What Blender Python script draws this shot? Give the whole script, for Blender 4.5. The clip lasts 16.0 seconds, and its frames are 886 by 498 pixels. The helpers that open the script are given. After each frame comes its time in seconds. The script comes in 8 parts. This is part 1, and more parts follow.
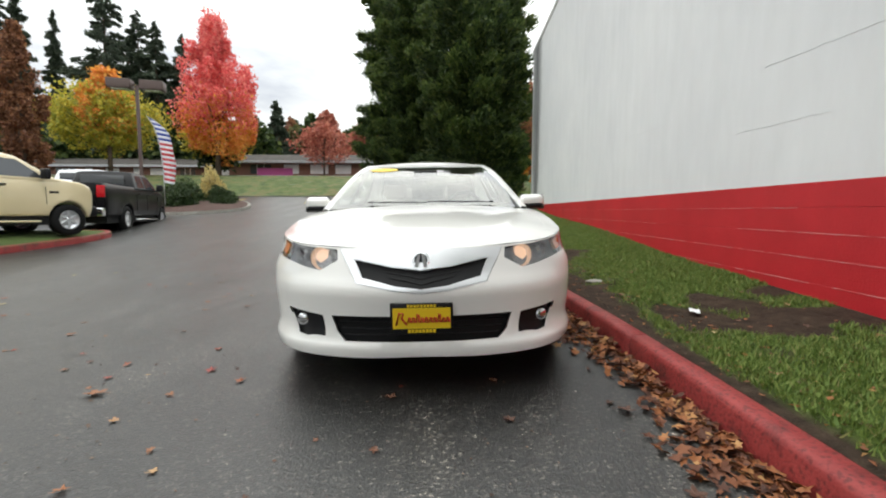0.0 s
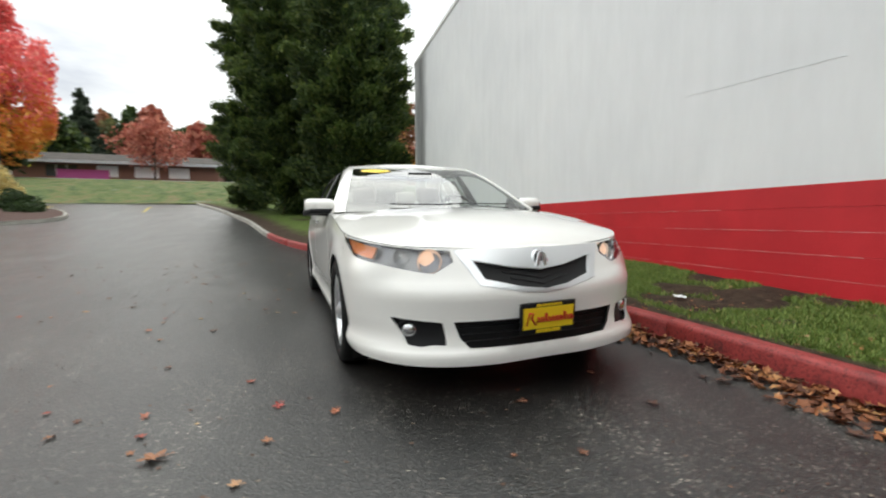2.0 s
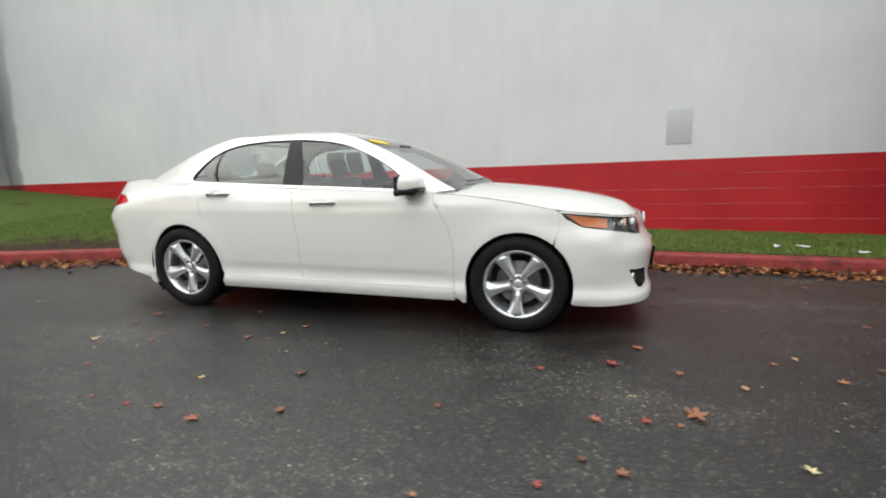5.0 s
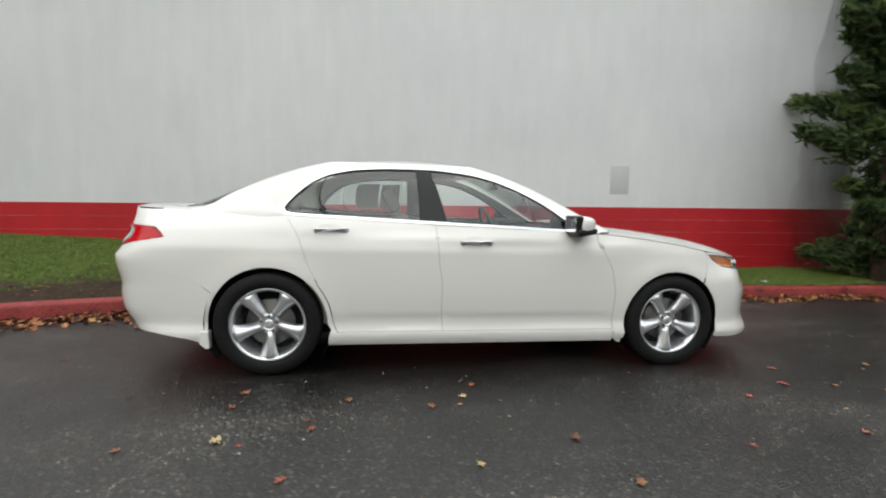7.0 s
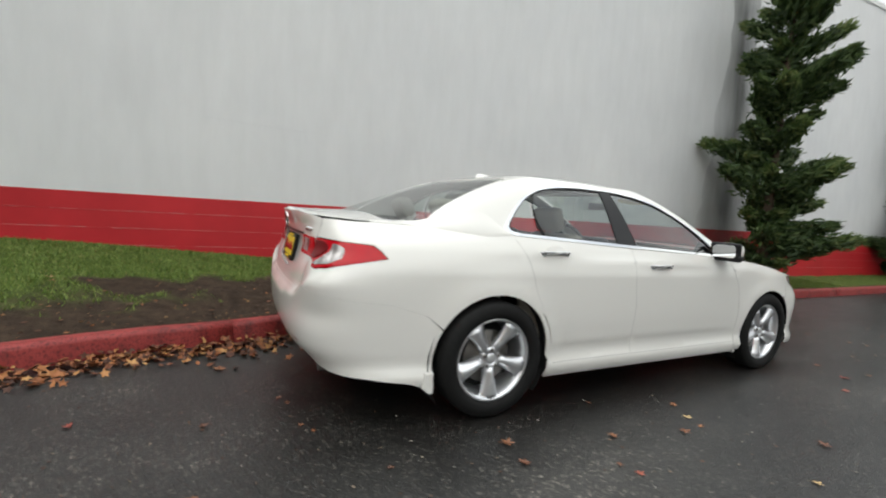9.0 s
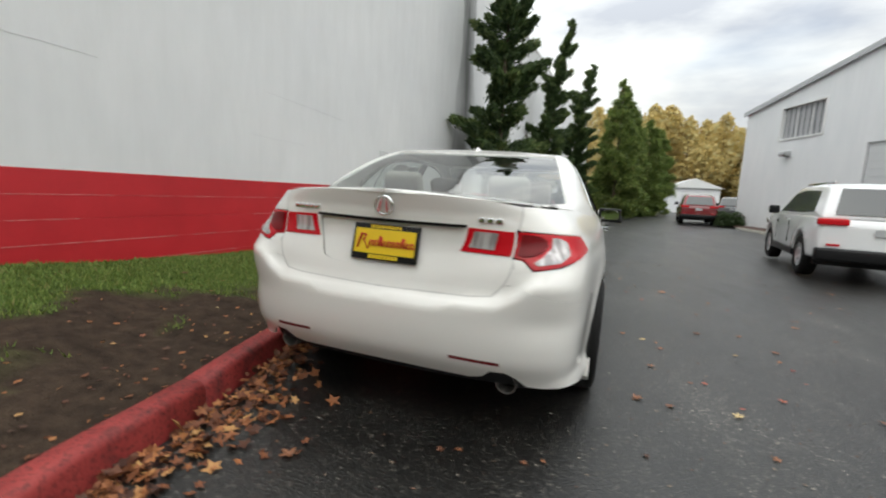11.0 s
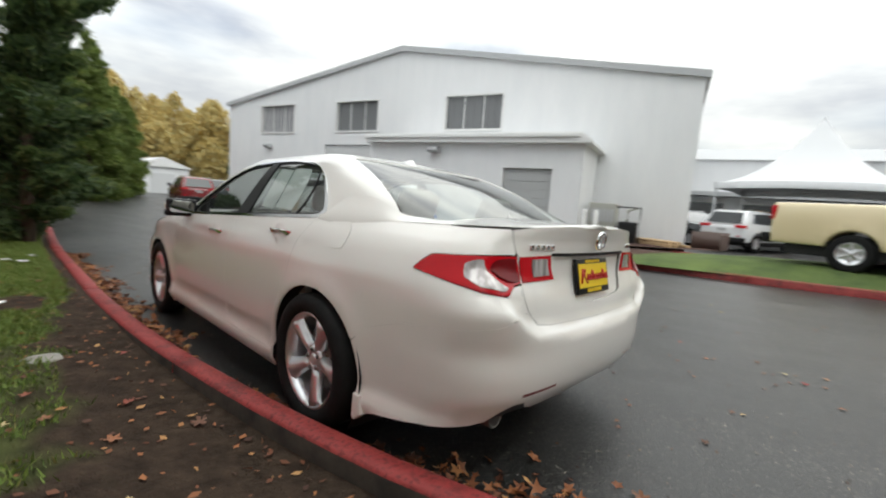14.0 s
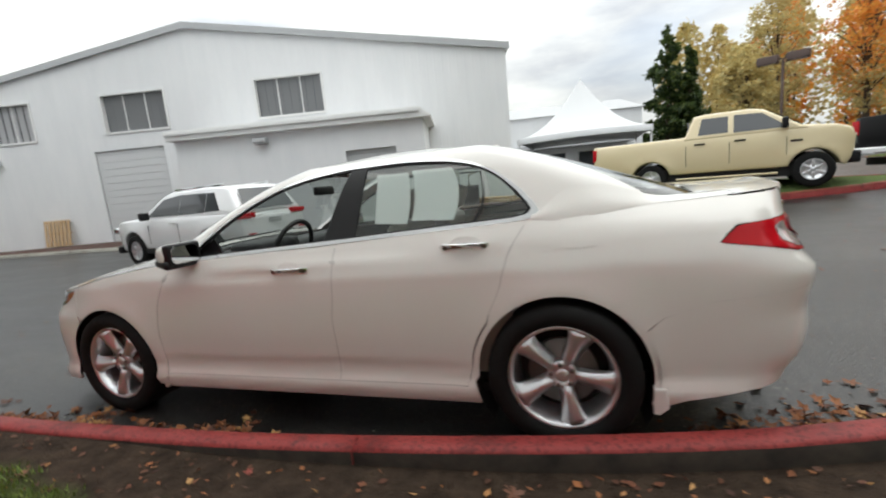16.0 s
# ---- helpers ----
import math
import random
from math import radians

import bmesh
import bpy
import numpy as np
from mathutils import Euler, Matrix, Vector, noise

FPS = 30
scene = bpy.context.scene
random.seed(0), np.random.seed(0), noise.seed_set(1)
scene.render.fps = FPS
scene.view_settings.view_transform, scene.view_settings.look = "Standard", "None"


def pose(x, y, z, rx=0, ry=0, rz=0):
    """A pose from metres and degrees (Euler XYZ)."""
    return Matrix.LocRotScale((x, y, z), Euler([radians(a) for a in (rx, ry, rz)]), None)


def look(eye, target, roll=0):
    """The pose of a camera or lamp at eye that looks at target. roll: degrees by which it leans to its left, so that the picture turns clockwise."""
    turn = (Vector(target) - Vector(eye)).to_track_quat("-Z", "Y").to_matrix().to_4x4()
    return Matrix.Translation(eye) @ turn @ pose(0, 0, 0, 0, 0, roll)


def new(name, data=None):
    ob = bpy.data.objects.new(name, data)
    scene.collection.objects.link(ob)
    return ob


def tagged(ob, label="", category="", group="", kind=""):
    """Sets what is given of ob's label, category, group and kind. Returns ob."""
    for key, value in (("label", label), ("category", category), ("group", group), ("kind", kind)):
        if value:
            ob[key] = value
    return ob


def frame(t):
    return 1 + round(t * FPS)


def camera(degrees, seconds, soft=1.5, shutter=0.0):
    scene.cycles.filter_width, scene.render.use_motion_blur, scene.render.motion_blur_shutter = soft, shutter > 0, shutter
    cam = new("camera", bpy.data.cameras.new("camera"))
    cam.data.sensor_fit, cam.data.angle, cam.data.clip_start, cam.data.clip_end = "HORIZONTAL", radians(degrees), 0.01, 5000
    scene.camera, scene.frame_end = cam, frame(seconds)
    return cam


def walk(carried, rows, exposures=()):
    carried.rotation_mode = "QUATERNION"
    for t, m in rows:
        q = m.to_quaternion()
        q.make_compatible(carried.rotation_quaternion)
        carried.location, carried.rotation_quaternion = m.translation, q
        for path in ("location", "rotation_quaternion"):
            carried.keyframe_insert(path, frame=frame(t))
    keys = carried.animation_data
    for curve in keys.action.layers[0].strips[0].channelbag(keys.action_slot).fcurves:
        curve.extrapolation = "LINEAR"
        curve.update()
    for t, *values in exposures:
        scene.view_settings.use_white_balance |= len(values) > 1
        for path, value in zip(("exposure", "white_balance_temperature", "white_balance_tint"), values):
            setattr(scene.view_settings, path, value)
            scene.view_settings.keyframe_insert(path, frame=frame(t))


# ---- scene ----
cam = camera(92.1, 16.0, 2.0, 0.5)
PATH = [
    (0, (0.052, -2.117, 0.917), (0.097, -0.124, 0.757), 0.1),
    (0.5, (-0.031, -2.11, 0.917), (0.02, -0.12, 0.725), 0.4),
    (1, (-0.344, -2.096, 0.897), (-0.076, -0.124, 0.701), 0.1),
    (1.5, (-0.764, -1.977, 0.864), (-0.249, -0.057, 0.643), -1.0),
    (2, (-1.238, -1.783, 0.866), (-0.53, 0.084, 0.747), -0.5),
    (2.5, (-1.779, -1.572, 0.878), (-0.805, 0.162, 0.673), -0.9),
    (3, (-2.293, -1.287, 0.946), (-1.082, 0.288, 0.716), 0.2),
    (3.5, (-2.783, -0.944, 0.988), (-1.284, 0.358, 0.749), -2.0),
    (3.7, (-2.95, -0.748, 1.003), (-1.384, 0.463, 0.718), -1.7),
    (5.8, (-3.777, 1.558, 1.06), (-1.812, 1.839, 0.814), -2.3),
    (6, (-3.764, 1.787, 1.069), (-1.794, 2.069, 0.868), -1.3),
    (6.5, (-3.739, 2.377, 1.084), (-1.749, 2.344, 0.89), -1.9),
    (7, (-3.616, 2.915, 1.1), (-1.642, 2.651, 0.923), -0.0),
    (7.5, (-3.507, 3.445, 1.125), (-1.592, 2.901, 0.939), -0.6),
    (8, (-3.308, 3.967, 1.129), (-1.439, 3.292, 0.902), 0.0),
    (8.2, (-3.232, 4.18, 1.137), (-1.372, 3.474, 0.928), 0.7),
    (10.3, (-1.625, 5.959, 1.217), (-0.543, 4.3, 0.941), 2.1),
    (10.5, (-1.425, 6.074, 1.201), (-0.544, 4.306, 0.894), 1.7),
    (11, (-0.88, 6.222, 1.176), (-0.201, 4.361, 0.903), 2.6),
    (11.5, (-0.374, 6.331, 1.183), (0.004, 4.386, 0.911), 2.4),
    (12, (0.112, 6.284, 1.158), (0.237, 4.316, 0.827), 4.0),
    (12.5, (0.579, 6.187, 1.177), (0.236, 4.235, 0.908), 5.3),
    (13, (0.999, 6.025, 1.187), (0.2, 4.206, 0.953), 3.4),
    (13.5, (1.447, 5.743, 1.215), (0.412, 4.045, 1.002), 4.2),
    (14, (1.893, 5.445, 1.232), (0.458, 4.069, 1.009), 4.2),
    (14.5, (2.204, 5.033, 1.289), (0.588, 3.89, 1.001), 6.6),
    (15, (2.472, 4.631, 1.303), (0.712, 3.743, 0.961), 2.6),
    (15.5, (2.564, 4.2, 1.289), (0.751, 3.433, 0.936), -2.9),
    (16, (2.641, 3.765, 1.307), (0.772, 3.127, 0.986), -5.4),
]

# ---- light: bright overcast sky, one wide soft sun ----
EXPOSURES = [(0, 0.36), (2.5, 0.36), (3.7, 0.30), (6.0, 0.24), (7.0, 0.13), (8.0, 0.08), (11.0, 0.16), (13.0, 0.21), (16, 0.20)]

world = bpy.data.worlds.new("overcast_sky")
scene.world = world
world.use_nodes = True
wn, wl = world.node_tree.nodes, world.node_tree.links
wn.clear()
w_out = wn.new("ShaderNodeOutputWorld")
w_bg = wn.new("ShaderNodeBackground")
w_bg.inputs["Strength"].default_value = 1.27
w_sky = wn.new("ShaderNodeTexSky")
w_sky.sky_type, w_sky.sun_disc = "NISHITA", False
w_sky.sun_elevation, w_sky.sun_rotation = radians(38), radians(331)
w_sky.air_density, w_sky.dust_density = 1.0, 2.0
w_dim = wn.new("ShaderNodeMix")
w_dim.data_type, w_dim.blend_type = "RGBA", "MULTIPLY"
w_dim.inputs[0].default_value = 1.0
w_dim.inputs[7].default_value = (0.12, 0.12, 0.12, 1)
w_geo = wn.new("ShaderNodeTexCoord")
w_map = wn.new("ShaderNodeMapping")
w_map.inputs["Scale"].default_value = (1.0, 1.0, 3.2)
w_n1 = wn.new("ShaderNodeTexNoise")
w_n1.inputs["Scale"].default_value, w_n1.inputs["Detail"].default_value = 2.1, 7.0
w_n1.inputs["Roughness"].default_value = 0.55
w_r1 = wn.new("ShaderNodeValToRGB")
w_r1.color_ramp.elements[0].position, w_r1.color_ramp.elements[0].color = 0.34, (0.50, 0.535, 0.585, 1)
w_r1.color_ramp.elements[1].position, w_r1.color_ramp.elements[1].color = 0.64, (1.04, 1.065, 1.015, 1)
w_n2 = wn.new("ShaderNodeTexNoise")
w_n2.inputs["Scale"].default_value, w_n2.inputs["Detail"].default_value = 1.3, 4.0
w_r2 = wn.new("ShaderNodeValToRGB")
w_r2.color_ramp.elements[0].position, w_r2.color_ramp.elements[0].color = 0.30, (0.35, 0.35, 0.35, 1)
w_r2.color_ramp.elements[1].position, w_r2.color_ramp.elements[1].color = 0.46, (1, 1, 1, 1)
w_mix = wn.new("ShaderNodeMix")
w_mix.data_type = "RGBA"
wl.new(w_geo.outputs["Generated"], w_map.inputs["Vector"])
wl.new(w_map.outputs["Vector"], w_n1.inputs["Vector"])
wl.new(w_map.outputs["Vector"], w_n2.inputs["Vector"])
wl.new(w_n1.outputs["Fac"], w_r1.inputs["Fac"])
wl.new(w_n2.outputs["Fac"], w_r2.inputs["Fac"])
wl.new(w_sky.outputs["Color"], w_dim.inputs[6])
wl.new(w_r2.outputs["Color"], w_mix.inputs[0])
wl.new(w_dim.outputs[2], w_mix.inputs[6])
wl.new(w_r1.outputs["Color"], w_mix.inputs[7])
w_sep, w_lift, w_mul = wn.new("ShaderNodeSeparateXYZ"), wn.new("ShaderNodeMapRange"), wn.new("ShaderNodeMix")
wl.new(w_geo.outputs["Generated"], w_sep.inputs["Vector"])
wl.new(w_sep.outputs["Z"], w_lift.inputs["Value"])
w_lift.inputs["From Min"].default_value, w_lift.inputs["From Max"].default_value = 0.0, 1.0
w_lift.inputs["To Min"].default_value, w_lift.inputs["To Max"].default_value = 0.52, 1.95
w_mul.data_type, w_mul.blend_type = "RGBA", "MULTIPLY"
w_mul.inputs[0].default_value = 1.0
wl.new(w_mix.outputs[2], w_mul.inputs[6])
wl.new(w_lift.outputs["Result"], w_mul.inputs[7])
wl.new(w_mul.outputs[2], w_bg.inputs["Color"])
wl.new(w_bg.outputs["Background"], w_out.inputs["Surface"])

sun_data = bpy.data.lights.new("sun", "SUN")
sun_data.energy, sun_data.angle, sun_data.color = 0.75, radians(95), (1.0, 0.98, 0.90)
sun = new("sun", sun_data)
sun.matrix_world = look((-10, 18, 24), (0, 0, 0))

walk(cam, [(t, look(eye, target, roll)) for t, eye, target, roll in PATH], EXPOSURES)


# ---- small helpers ----
def part(name, bm, material, parent=None, label="", smooth=True):
    """One mesh object from a bmesh, under a thing or a part."""
    me = bpy.data.meshes.new(name)
    bm.normal_update()
    bm.to_mesh(me)
    bm.free()
    if smooth:
        me.shade_smooth()
    for m in material if isinstance(material, (list, tuple)) else [material]:
        me.materials.append(m)
    ob = new(name, me)
    if parent is not None:
        ob.parent = parent
    if label:
        ob["label"] = label
    return ob


def mesh_part(name, verts, faces, material, parent=None, label="", smooth=True):
    me = bpy.data.meshes.new(name)
    me.from_pydata([tuple(v) for v in verts], [], [tuple(int(i) for i in f) for f in faces])
    me.update()
    if smooth:
        me.shade_smooth()
    for m in material if isinstance(material, (list, tuple)) else [material]:
        me.materials.append(m)
    ob = new(name, me)
    if parent is not None:
        ob.parent = parent
    if label:
        ob["label"] = label
    return ob


def thing(name, m, label, category, group="", kind=""):
    ob = new(name)
    ob.matrix_world = m
    ob.empty_display_size = 0.2
    return tagged(ob, label, category, group, kind)


def add_box(bm, lo, hi, bevel=0.0, m=None, segments=2):
    """A box between two corners, bevelled, moved by m."""
    made = bmesh.ops.create_cube(bm, size=1.0)["verts"]
    c = [(a + b) / 2 for a, b in zip(lo, hi)]
    s = [abs(b - a) for a, b in zip(lo, hi)]
    bmesh.ops.transform(bm, verts=made, matrix=Matrix.Translation(c) @ Matrix.Diagonal((*s, 1)))
    if bevel > 0:
        edges = list({e for v in made for e in v.link_edges})
        out = bmesh.ops.bevel(bm, geom=edges, offset=min(bevel, min(s) * 0.45), segments=segments, affect="EDGES", profile=0.6)
        made = list({v for f in out["faces"] for v in f.verts} | {v for v in made if v.is_valid})
    if m is not None:
        bmesh.ops.transform(bm, verts=made, matrix=m)
    return made


def box(lo, hi, bevel=0.0, m=None, segments=2):
    bm = bmesh.new()
    add_box(bm, lo, hi, bevel, m, segments)
    return bm


def add_tube(bm, points, radius, sides=10, cap=True):
    """A round bar along points; radius one number or one for each point."""
    pts = [Vector(p) for p in points]
    radii = radius if isinstance(radius, (list, tuple)) else [radius] * len(pts)
    rings = []
    up = Vector((0.013, 0.027, 1.0))
    for i, p in enumerate(pts):
        d = (pts[min(i + 1, len(pts) - 1)] - pts[max(i - 1, 0)]).normalized()
        a = d.cross(up if abs(d.dot(up)) < 0.95 else Vector((1, 0.02, 0.01))).normalized()
        b = d.cross(a)
        rings.append([bm.verts.new(p + radii[i] * (math.cos(k * math.tau / sides) * a + math.sin(k * math.tau / sides) * b)) for k in range(sides)])
    for r0, r1 in zip(rings, rings[1:]):
        for k in range(sides):
            bm.faces.new((r0[k], r0[(k + 1) % sides], r1[(k + 1) % sides], r1[k]))
    if cap:
        bm.faces.new(rings[0][::-1])
        bm.faces.new(rings[-1])
    return bm


def tube(points, radius, sides=10, cap=True):
    return add_tube(bmesh.new(), points, radius, sides, cap)


def add_lathe(bm, profile, sides=32, m=None, closed=False):
    """A turned solid about the x axis from (x, r) pairs."""
    rows = []
    for x, r in profile:
        if r < 1e-6:
            rows.append([bm.verts.new((x, 0, 0))])
        else:
            rows.append([bm.verts.new((x, r * math.cos(k * math.tau / sides), r * math.sin(k * math.tau / sides))) for k in range(sides)])
    for a, b in zip(rows, rows[1:]):
        for k in range(sides):
            k2 = (k + 1) % sides
            if len(a) == 1 and len(b) == 1:
                continue
            if len(a) == 1:
                bm.faces.new((a[0], b[k], b[k2]))
            elif len(b) == 1:
                bm.faces.new((a[k], b[0], a[k2]))
            else:
                bm.faces.new((a[k], b[k], b[k2], a[k2]))
    made = [v for r in rows for v in r]
    if m is not None:
        bmesh.ops.transform(bm, verts=made, matrix=m)
    return bm


def lathe(profile, sides=32, m=None):
    return add_lathe(bmesh.new(), profile, sides, m)


def prism(outline, lo, hi, axis="x", bevel=0.0):
    """A slab: the outline in the two other axes, from lo to hi along the axis."""
    bm = bmesh.new()
    def put(u, v, w):
        return {"x": (w, u, v), "y": (u, w, v), "z": (u, v, w)}[axis]
    a = [bm.verts.new(put(u, v, lo)) for u, v in outline]
    b = [bm.verts.new(put(u, v, hi)) for u, v in outline]
    n = len(a)
    bm.faces.new(a[::-1])
    bm.faces.new(b)
    for i in range(n):
        bm.faces.new((a[i], a[(i + 1) % n], b[(i + 1) % n], b[i]))
    bmesh.ops.recalc_face_normals(bm, faces=bm.faces[:])
    if bevel > 0:
        caps = [e for e in bm.edges if len(e.link_faces) == 2 and any(len(f.verts) == n for f in e.link_faces)]
        bmesh.ops.bevel(bm, geom=caps, offset=bevel, segments=2, affect="EDGES", profile=0.6)
    return bm


def curve(points, x):
    """Smooth (monotone-safe) interpolation through a few (x, value) pairs."""
    px = np.array([p[0] for p in points], float)
    py = np.array([p[1] for p in points], float)
    d = np.diff(py) / np.diff(px)
    m = np.r_[d[0], np.where(d[1:] * d[:-1] > 0, 2 * d[1:] * d[:-1] / (d[1:] + d[:-1] + 1e-12), 0), d[-1]]
    x = np.asarray(x, float)
    i = np.clip(np.searchsorted(px, x) - 1, 0, len(px) - 2)
    h = px[i + 1] - px[i]
    t = np.clip((x - px[i]) / h, 0, 1)
    return (2 * t**3 - 3 * t**2 + 1) * py[i] + (t**3 - 2 * t**2 + t) * h * m[i] + (-2 * t**3 + 3 * t**2) * py[i + 1] + (t**3 - t**2) * h * m[i + 1]


# ---- the lie of the land ----
SLOPE = Matrix.Rotation(radians(-1.0), 4, "Y") @ Matrix.Rotation(radians(1.45), 4, "X")
Y_RISE = [(-200, -0.16), (-30, -0.14), (-8, -0.125), (-3, -0.076), (0, 0.0), (6, 0.152), (10, 0.30), (16, 0.75), (24, 1.62), (32, 2.30), (34, 2.5), (38, 3.6), (42, 4.5), (50, 5.6), (62, 6.5), (200, 9.0)]
X_RISE = [(-200, -0.02), (-30, -0.03), (-9, -0.045), (-4, -0.068), (-2, -0.035), (0, 0.0), (3, 0.052), (6, 0.08), (200, 0.1)]


def ground_z(x, y):
    return curve(Y_RISE, y) + curve(X_RISE, x)


def on_ground(x, y, up=0.0):
    return (x, y, float(ground_z(x, y)) + up)


KERB = [(-40, -0.6), (-24, 0.25), (-12, 0.95), (-6, 1.17), (-3, 1.25), (0.4, 1.25), (1.9, 1.20), (2.7, 1.13), (3.6, 1.01), (4.4, 0.85), (4.9, 0.70), (5.5, 0.58), (6.3, 0.30), (9, -0.70), (12.2, -1.5), (18, -2.5), (23, -3.9), (28, -5.3), (33, -6.8)]


def kerb_x(y):
    """Road edge of the kerb beside the parked car."""
    return curve(KERB, y)


def wall_x(y):
    return 2.94 + 0.065 * (y + 0.6)

# ---- materials ----
def material(name, color, rough=0.6, metal=0.0, **sets):
    m = bpy.data.materials.new(name)
    m.use_nodes = True
    b = m.node_tree.nodes["Principled BSDF"]
    b.inputs["Base Color"].default_value = (*color, 1)
    b.inputs["Roughness"].default_value = rough
    b.inputs["Metallic"].default_value = metal
    for key, value in sets.items():
        b.inputs[key.replace("_", " ")].default_value = value
    return m


def bsdf(m):
    return m.node_tree.nodes["Principled BSDF"]


def noise_node(m, scale, detail=4.0, rough=0.55, coords="Object", stretch=(1, 1, 1)):
    n, l = m.node_tree.nodes, m.node_tree.links
    tc, mp, tx = n.new("ShaderNodeTexCoord"), n.new("ShaderNodeMapping"), n.new("ShaderNodeTexNoise")
    mp.inputs["Scale"].default_value = stretch
    tx.inputs["Scale"].default_value, tx.inputs["Detail"].default_value, tx.inputs["Roughness"].default_value = scale, detail, rough
    l.new(tc.outputs[coords], mp.inputs["Vector"])
    l.new(mp.outputs["Vector"], tx.inputs["Vector"])
    return tx.outputs["Fac"]


def ramp(m, fac, stops):
    n, l = m.node_tree.nodes, m.node_tree.links
    r = n.new("ShaderNodeValToRGB")
    e = r.color_ramp.elements
    while len(e) < len(stops):
        e.new(0.5)
    for el, (p, c) in zip(e, stops):
        el.position, el.color = p, (*c, 1) if len(c) == 3 else c
    l.new(fac, r.inputs["Fac"])
    return r.outputs["Color"]


def mixed(m, fac, a, b, blend="MIX"):
    n, l = m.node_tree.nodes, m.node_tree.links
    x = n.new("ShaderNodeMix")
    x.data_type, x.blend_type = "RGBA", blend
    for socket, value in ((x.inputs[0], fac), (x.inputs[6], a), (x.inputs[7], b)):
        if isinstance(value, (int, float)):
            socket.default_value = value
        elif isinstance(value, tuple):
            socket.default_value = (*value, 1)
        else:
            l.new(value, socket)
    return x.outputs[2]


def set_color(m, out):
    m.node_tree.links.new(out, bsdf(m).inputs["Base Color"])


def set_rough(m, fac, lo, hi):
    n, l = m.node_tree.nodes, m.node_tree.links
    r = n.new("ShaderNodeMapRange")
    r.inputs["To Min"].default_value, r.inputs["To Max"].default_value = lo, hi
    l.new(fac, r.inputs["Value"])
    l.new(r.outputs["Result"], bsdf(m).inputs["Roughness"])


def set_bump(m, fac, strength, distance):
    n, l = m.node_tree.nodes, m.node_tree.links
    b = n.new("ShaderNodeBump")
    b.inputs["Strength"].default_value, b.inputs["Distance"].default_value = strength, distance
    old = bsdf(m).inputs["Normal"].links
    if old:
        l.new(old[0].from_socket, b.inputs["Normal"])
    l.new(fac, b.inputs["Height"])
    l.new(b.outputs["Normal"], bsdf(m).inputs["Normal"])


def varied(m, base, amount=0.25):
    """Shifts a colour a little from object to object."""
    n, l = m.node_tree.nodes, m.node_tree.links
    i, h, r = n.new("ShaderNodeObjectInfo"), n.new("ShaderNodeHueSaturation"), n.new("ShaderNodeMapRange")
    r.inputs["To Min"].default_value, r.inputs["To Max"].default_value = 1 - amount, 1 + amount
    l.new(i.outputs["Random"], r.inputs["Value"])
    l.new(r.outputs["Result"], h.inputs["Value"])
    l.new(base, h.inputs["Color"])
    return h.outputs["Color"]


def island_varied(m, stops):
    n = m.node_tree.nodes
    g = n.new("ShaderNodeNewGeometry")
    return ramp(m, g.outputs["Random Per Island"], stops)


ASPHALT = material("wet_asphalt", (0.05, 0.05, 0.05), 0.5)
a1, a2, a3 = noise_node(ASPHALT, 0.35, 5), noise_node(ASPHALT, 2.2, 6, 0.65), noise_node(ASPHALT, 160, 2)
c1 = ramp(ASPHALT, a1, [(0.35, (0.0062, 0.0061, 0.0060)), (0.62, (0.0155, 0.0150, 0.0144))])
c2 = ramp(ASPHALT, a2, [(0.35, (0.72, 0.72, 0.72)), (0.65, (1.22, 1.21, 1.2))])
c3 = ramp(ASPHALT, a3, [(0.38, (0.55, 0.55, 0.55)), (0.55, (1.0, 1.0, 1.0)), (0.68, (2.6, 2.55, 2.5))])
a4, a5 = noise_node(ASPHALT, 55, 3, 0.7), noise_node(ASPHALT, 0.9, 6, 0.7, stretch=(1.6, 0.5, 1))
c4 = ramp(ASPHALT, a4, [(0.36, (0.45, 0.45, 0.45)), (0.5, (1.0, 1.0, 1.0)), (0.62, (1.8, 1.77, 1.72)), (0.70, (5.6, 5.4, 5.1))])
c5 = ramp(ASPHALT, a5, [(0.40, (0.75, 0.75, 0.75)), (0.54, (1.0, 1.0, 1.0)), (0.68, (2.5, 2.47, 2.4))])
base = mixed(ASPHALT, 1.0, mixed(ASPHALT, 1.0, c1, c2, "MULTIPLY"), c3, "MULTIPLY")
set_color(ASPHALT, mixed(ASPHALT, 1.0, mixed(ASPHALT, 1.0, base, c4, "MULTIPLY"), c5, "MULTIPLY"))
a_vo = ASPHALT.node_tree.nodes.new("ShaderNodeTexVoronoi")
a_tc = ASPHALT.node_tree.nodes.new("ShaderNodeTexCoord")
a_vo.inputs["Scale"].default_value = 85.0
ASPHALT.node_tree.links.new(a_tc.outputs["Object"], a_vo.inputs["Vector"])
a_sp = ASPHALT.node_tree.nodes.new("ShaderNodeSeparateColor")
ASPHALT.node_tree.links.new(a_vo.outputs["Color"], a_sp.inputs["Color"])
stones = ramp(ASPHALT, a_sp.outputs["Red"], [(0.0, (0.55, 0.55, 0.56)), (0.60, (0.95, 0.94, 0.92)), (0.86, (1.6, 1.55, 1.48)), (0.95, (4.4, 4.2, 3.9))])
flecks = mixed(ASPHALT, 1.0, bsdf(ASPHALT).inputs["Base Color"].links[0].from_socket, stones, "MULTIPLY")
set_color(ASPHALT, flecks)
set_bump(ASPHALT, a4, 0.35, 0.005)
set_bump(ASPHALT, a_vo.outputs["Distance"], 0.35, 0.004)
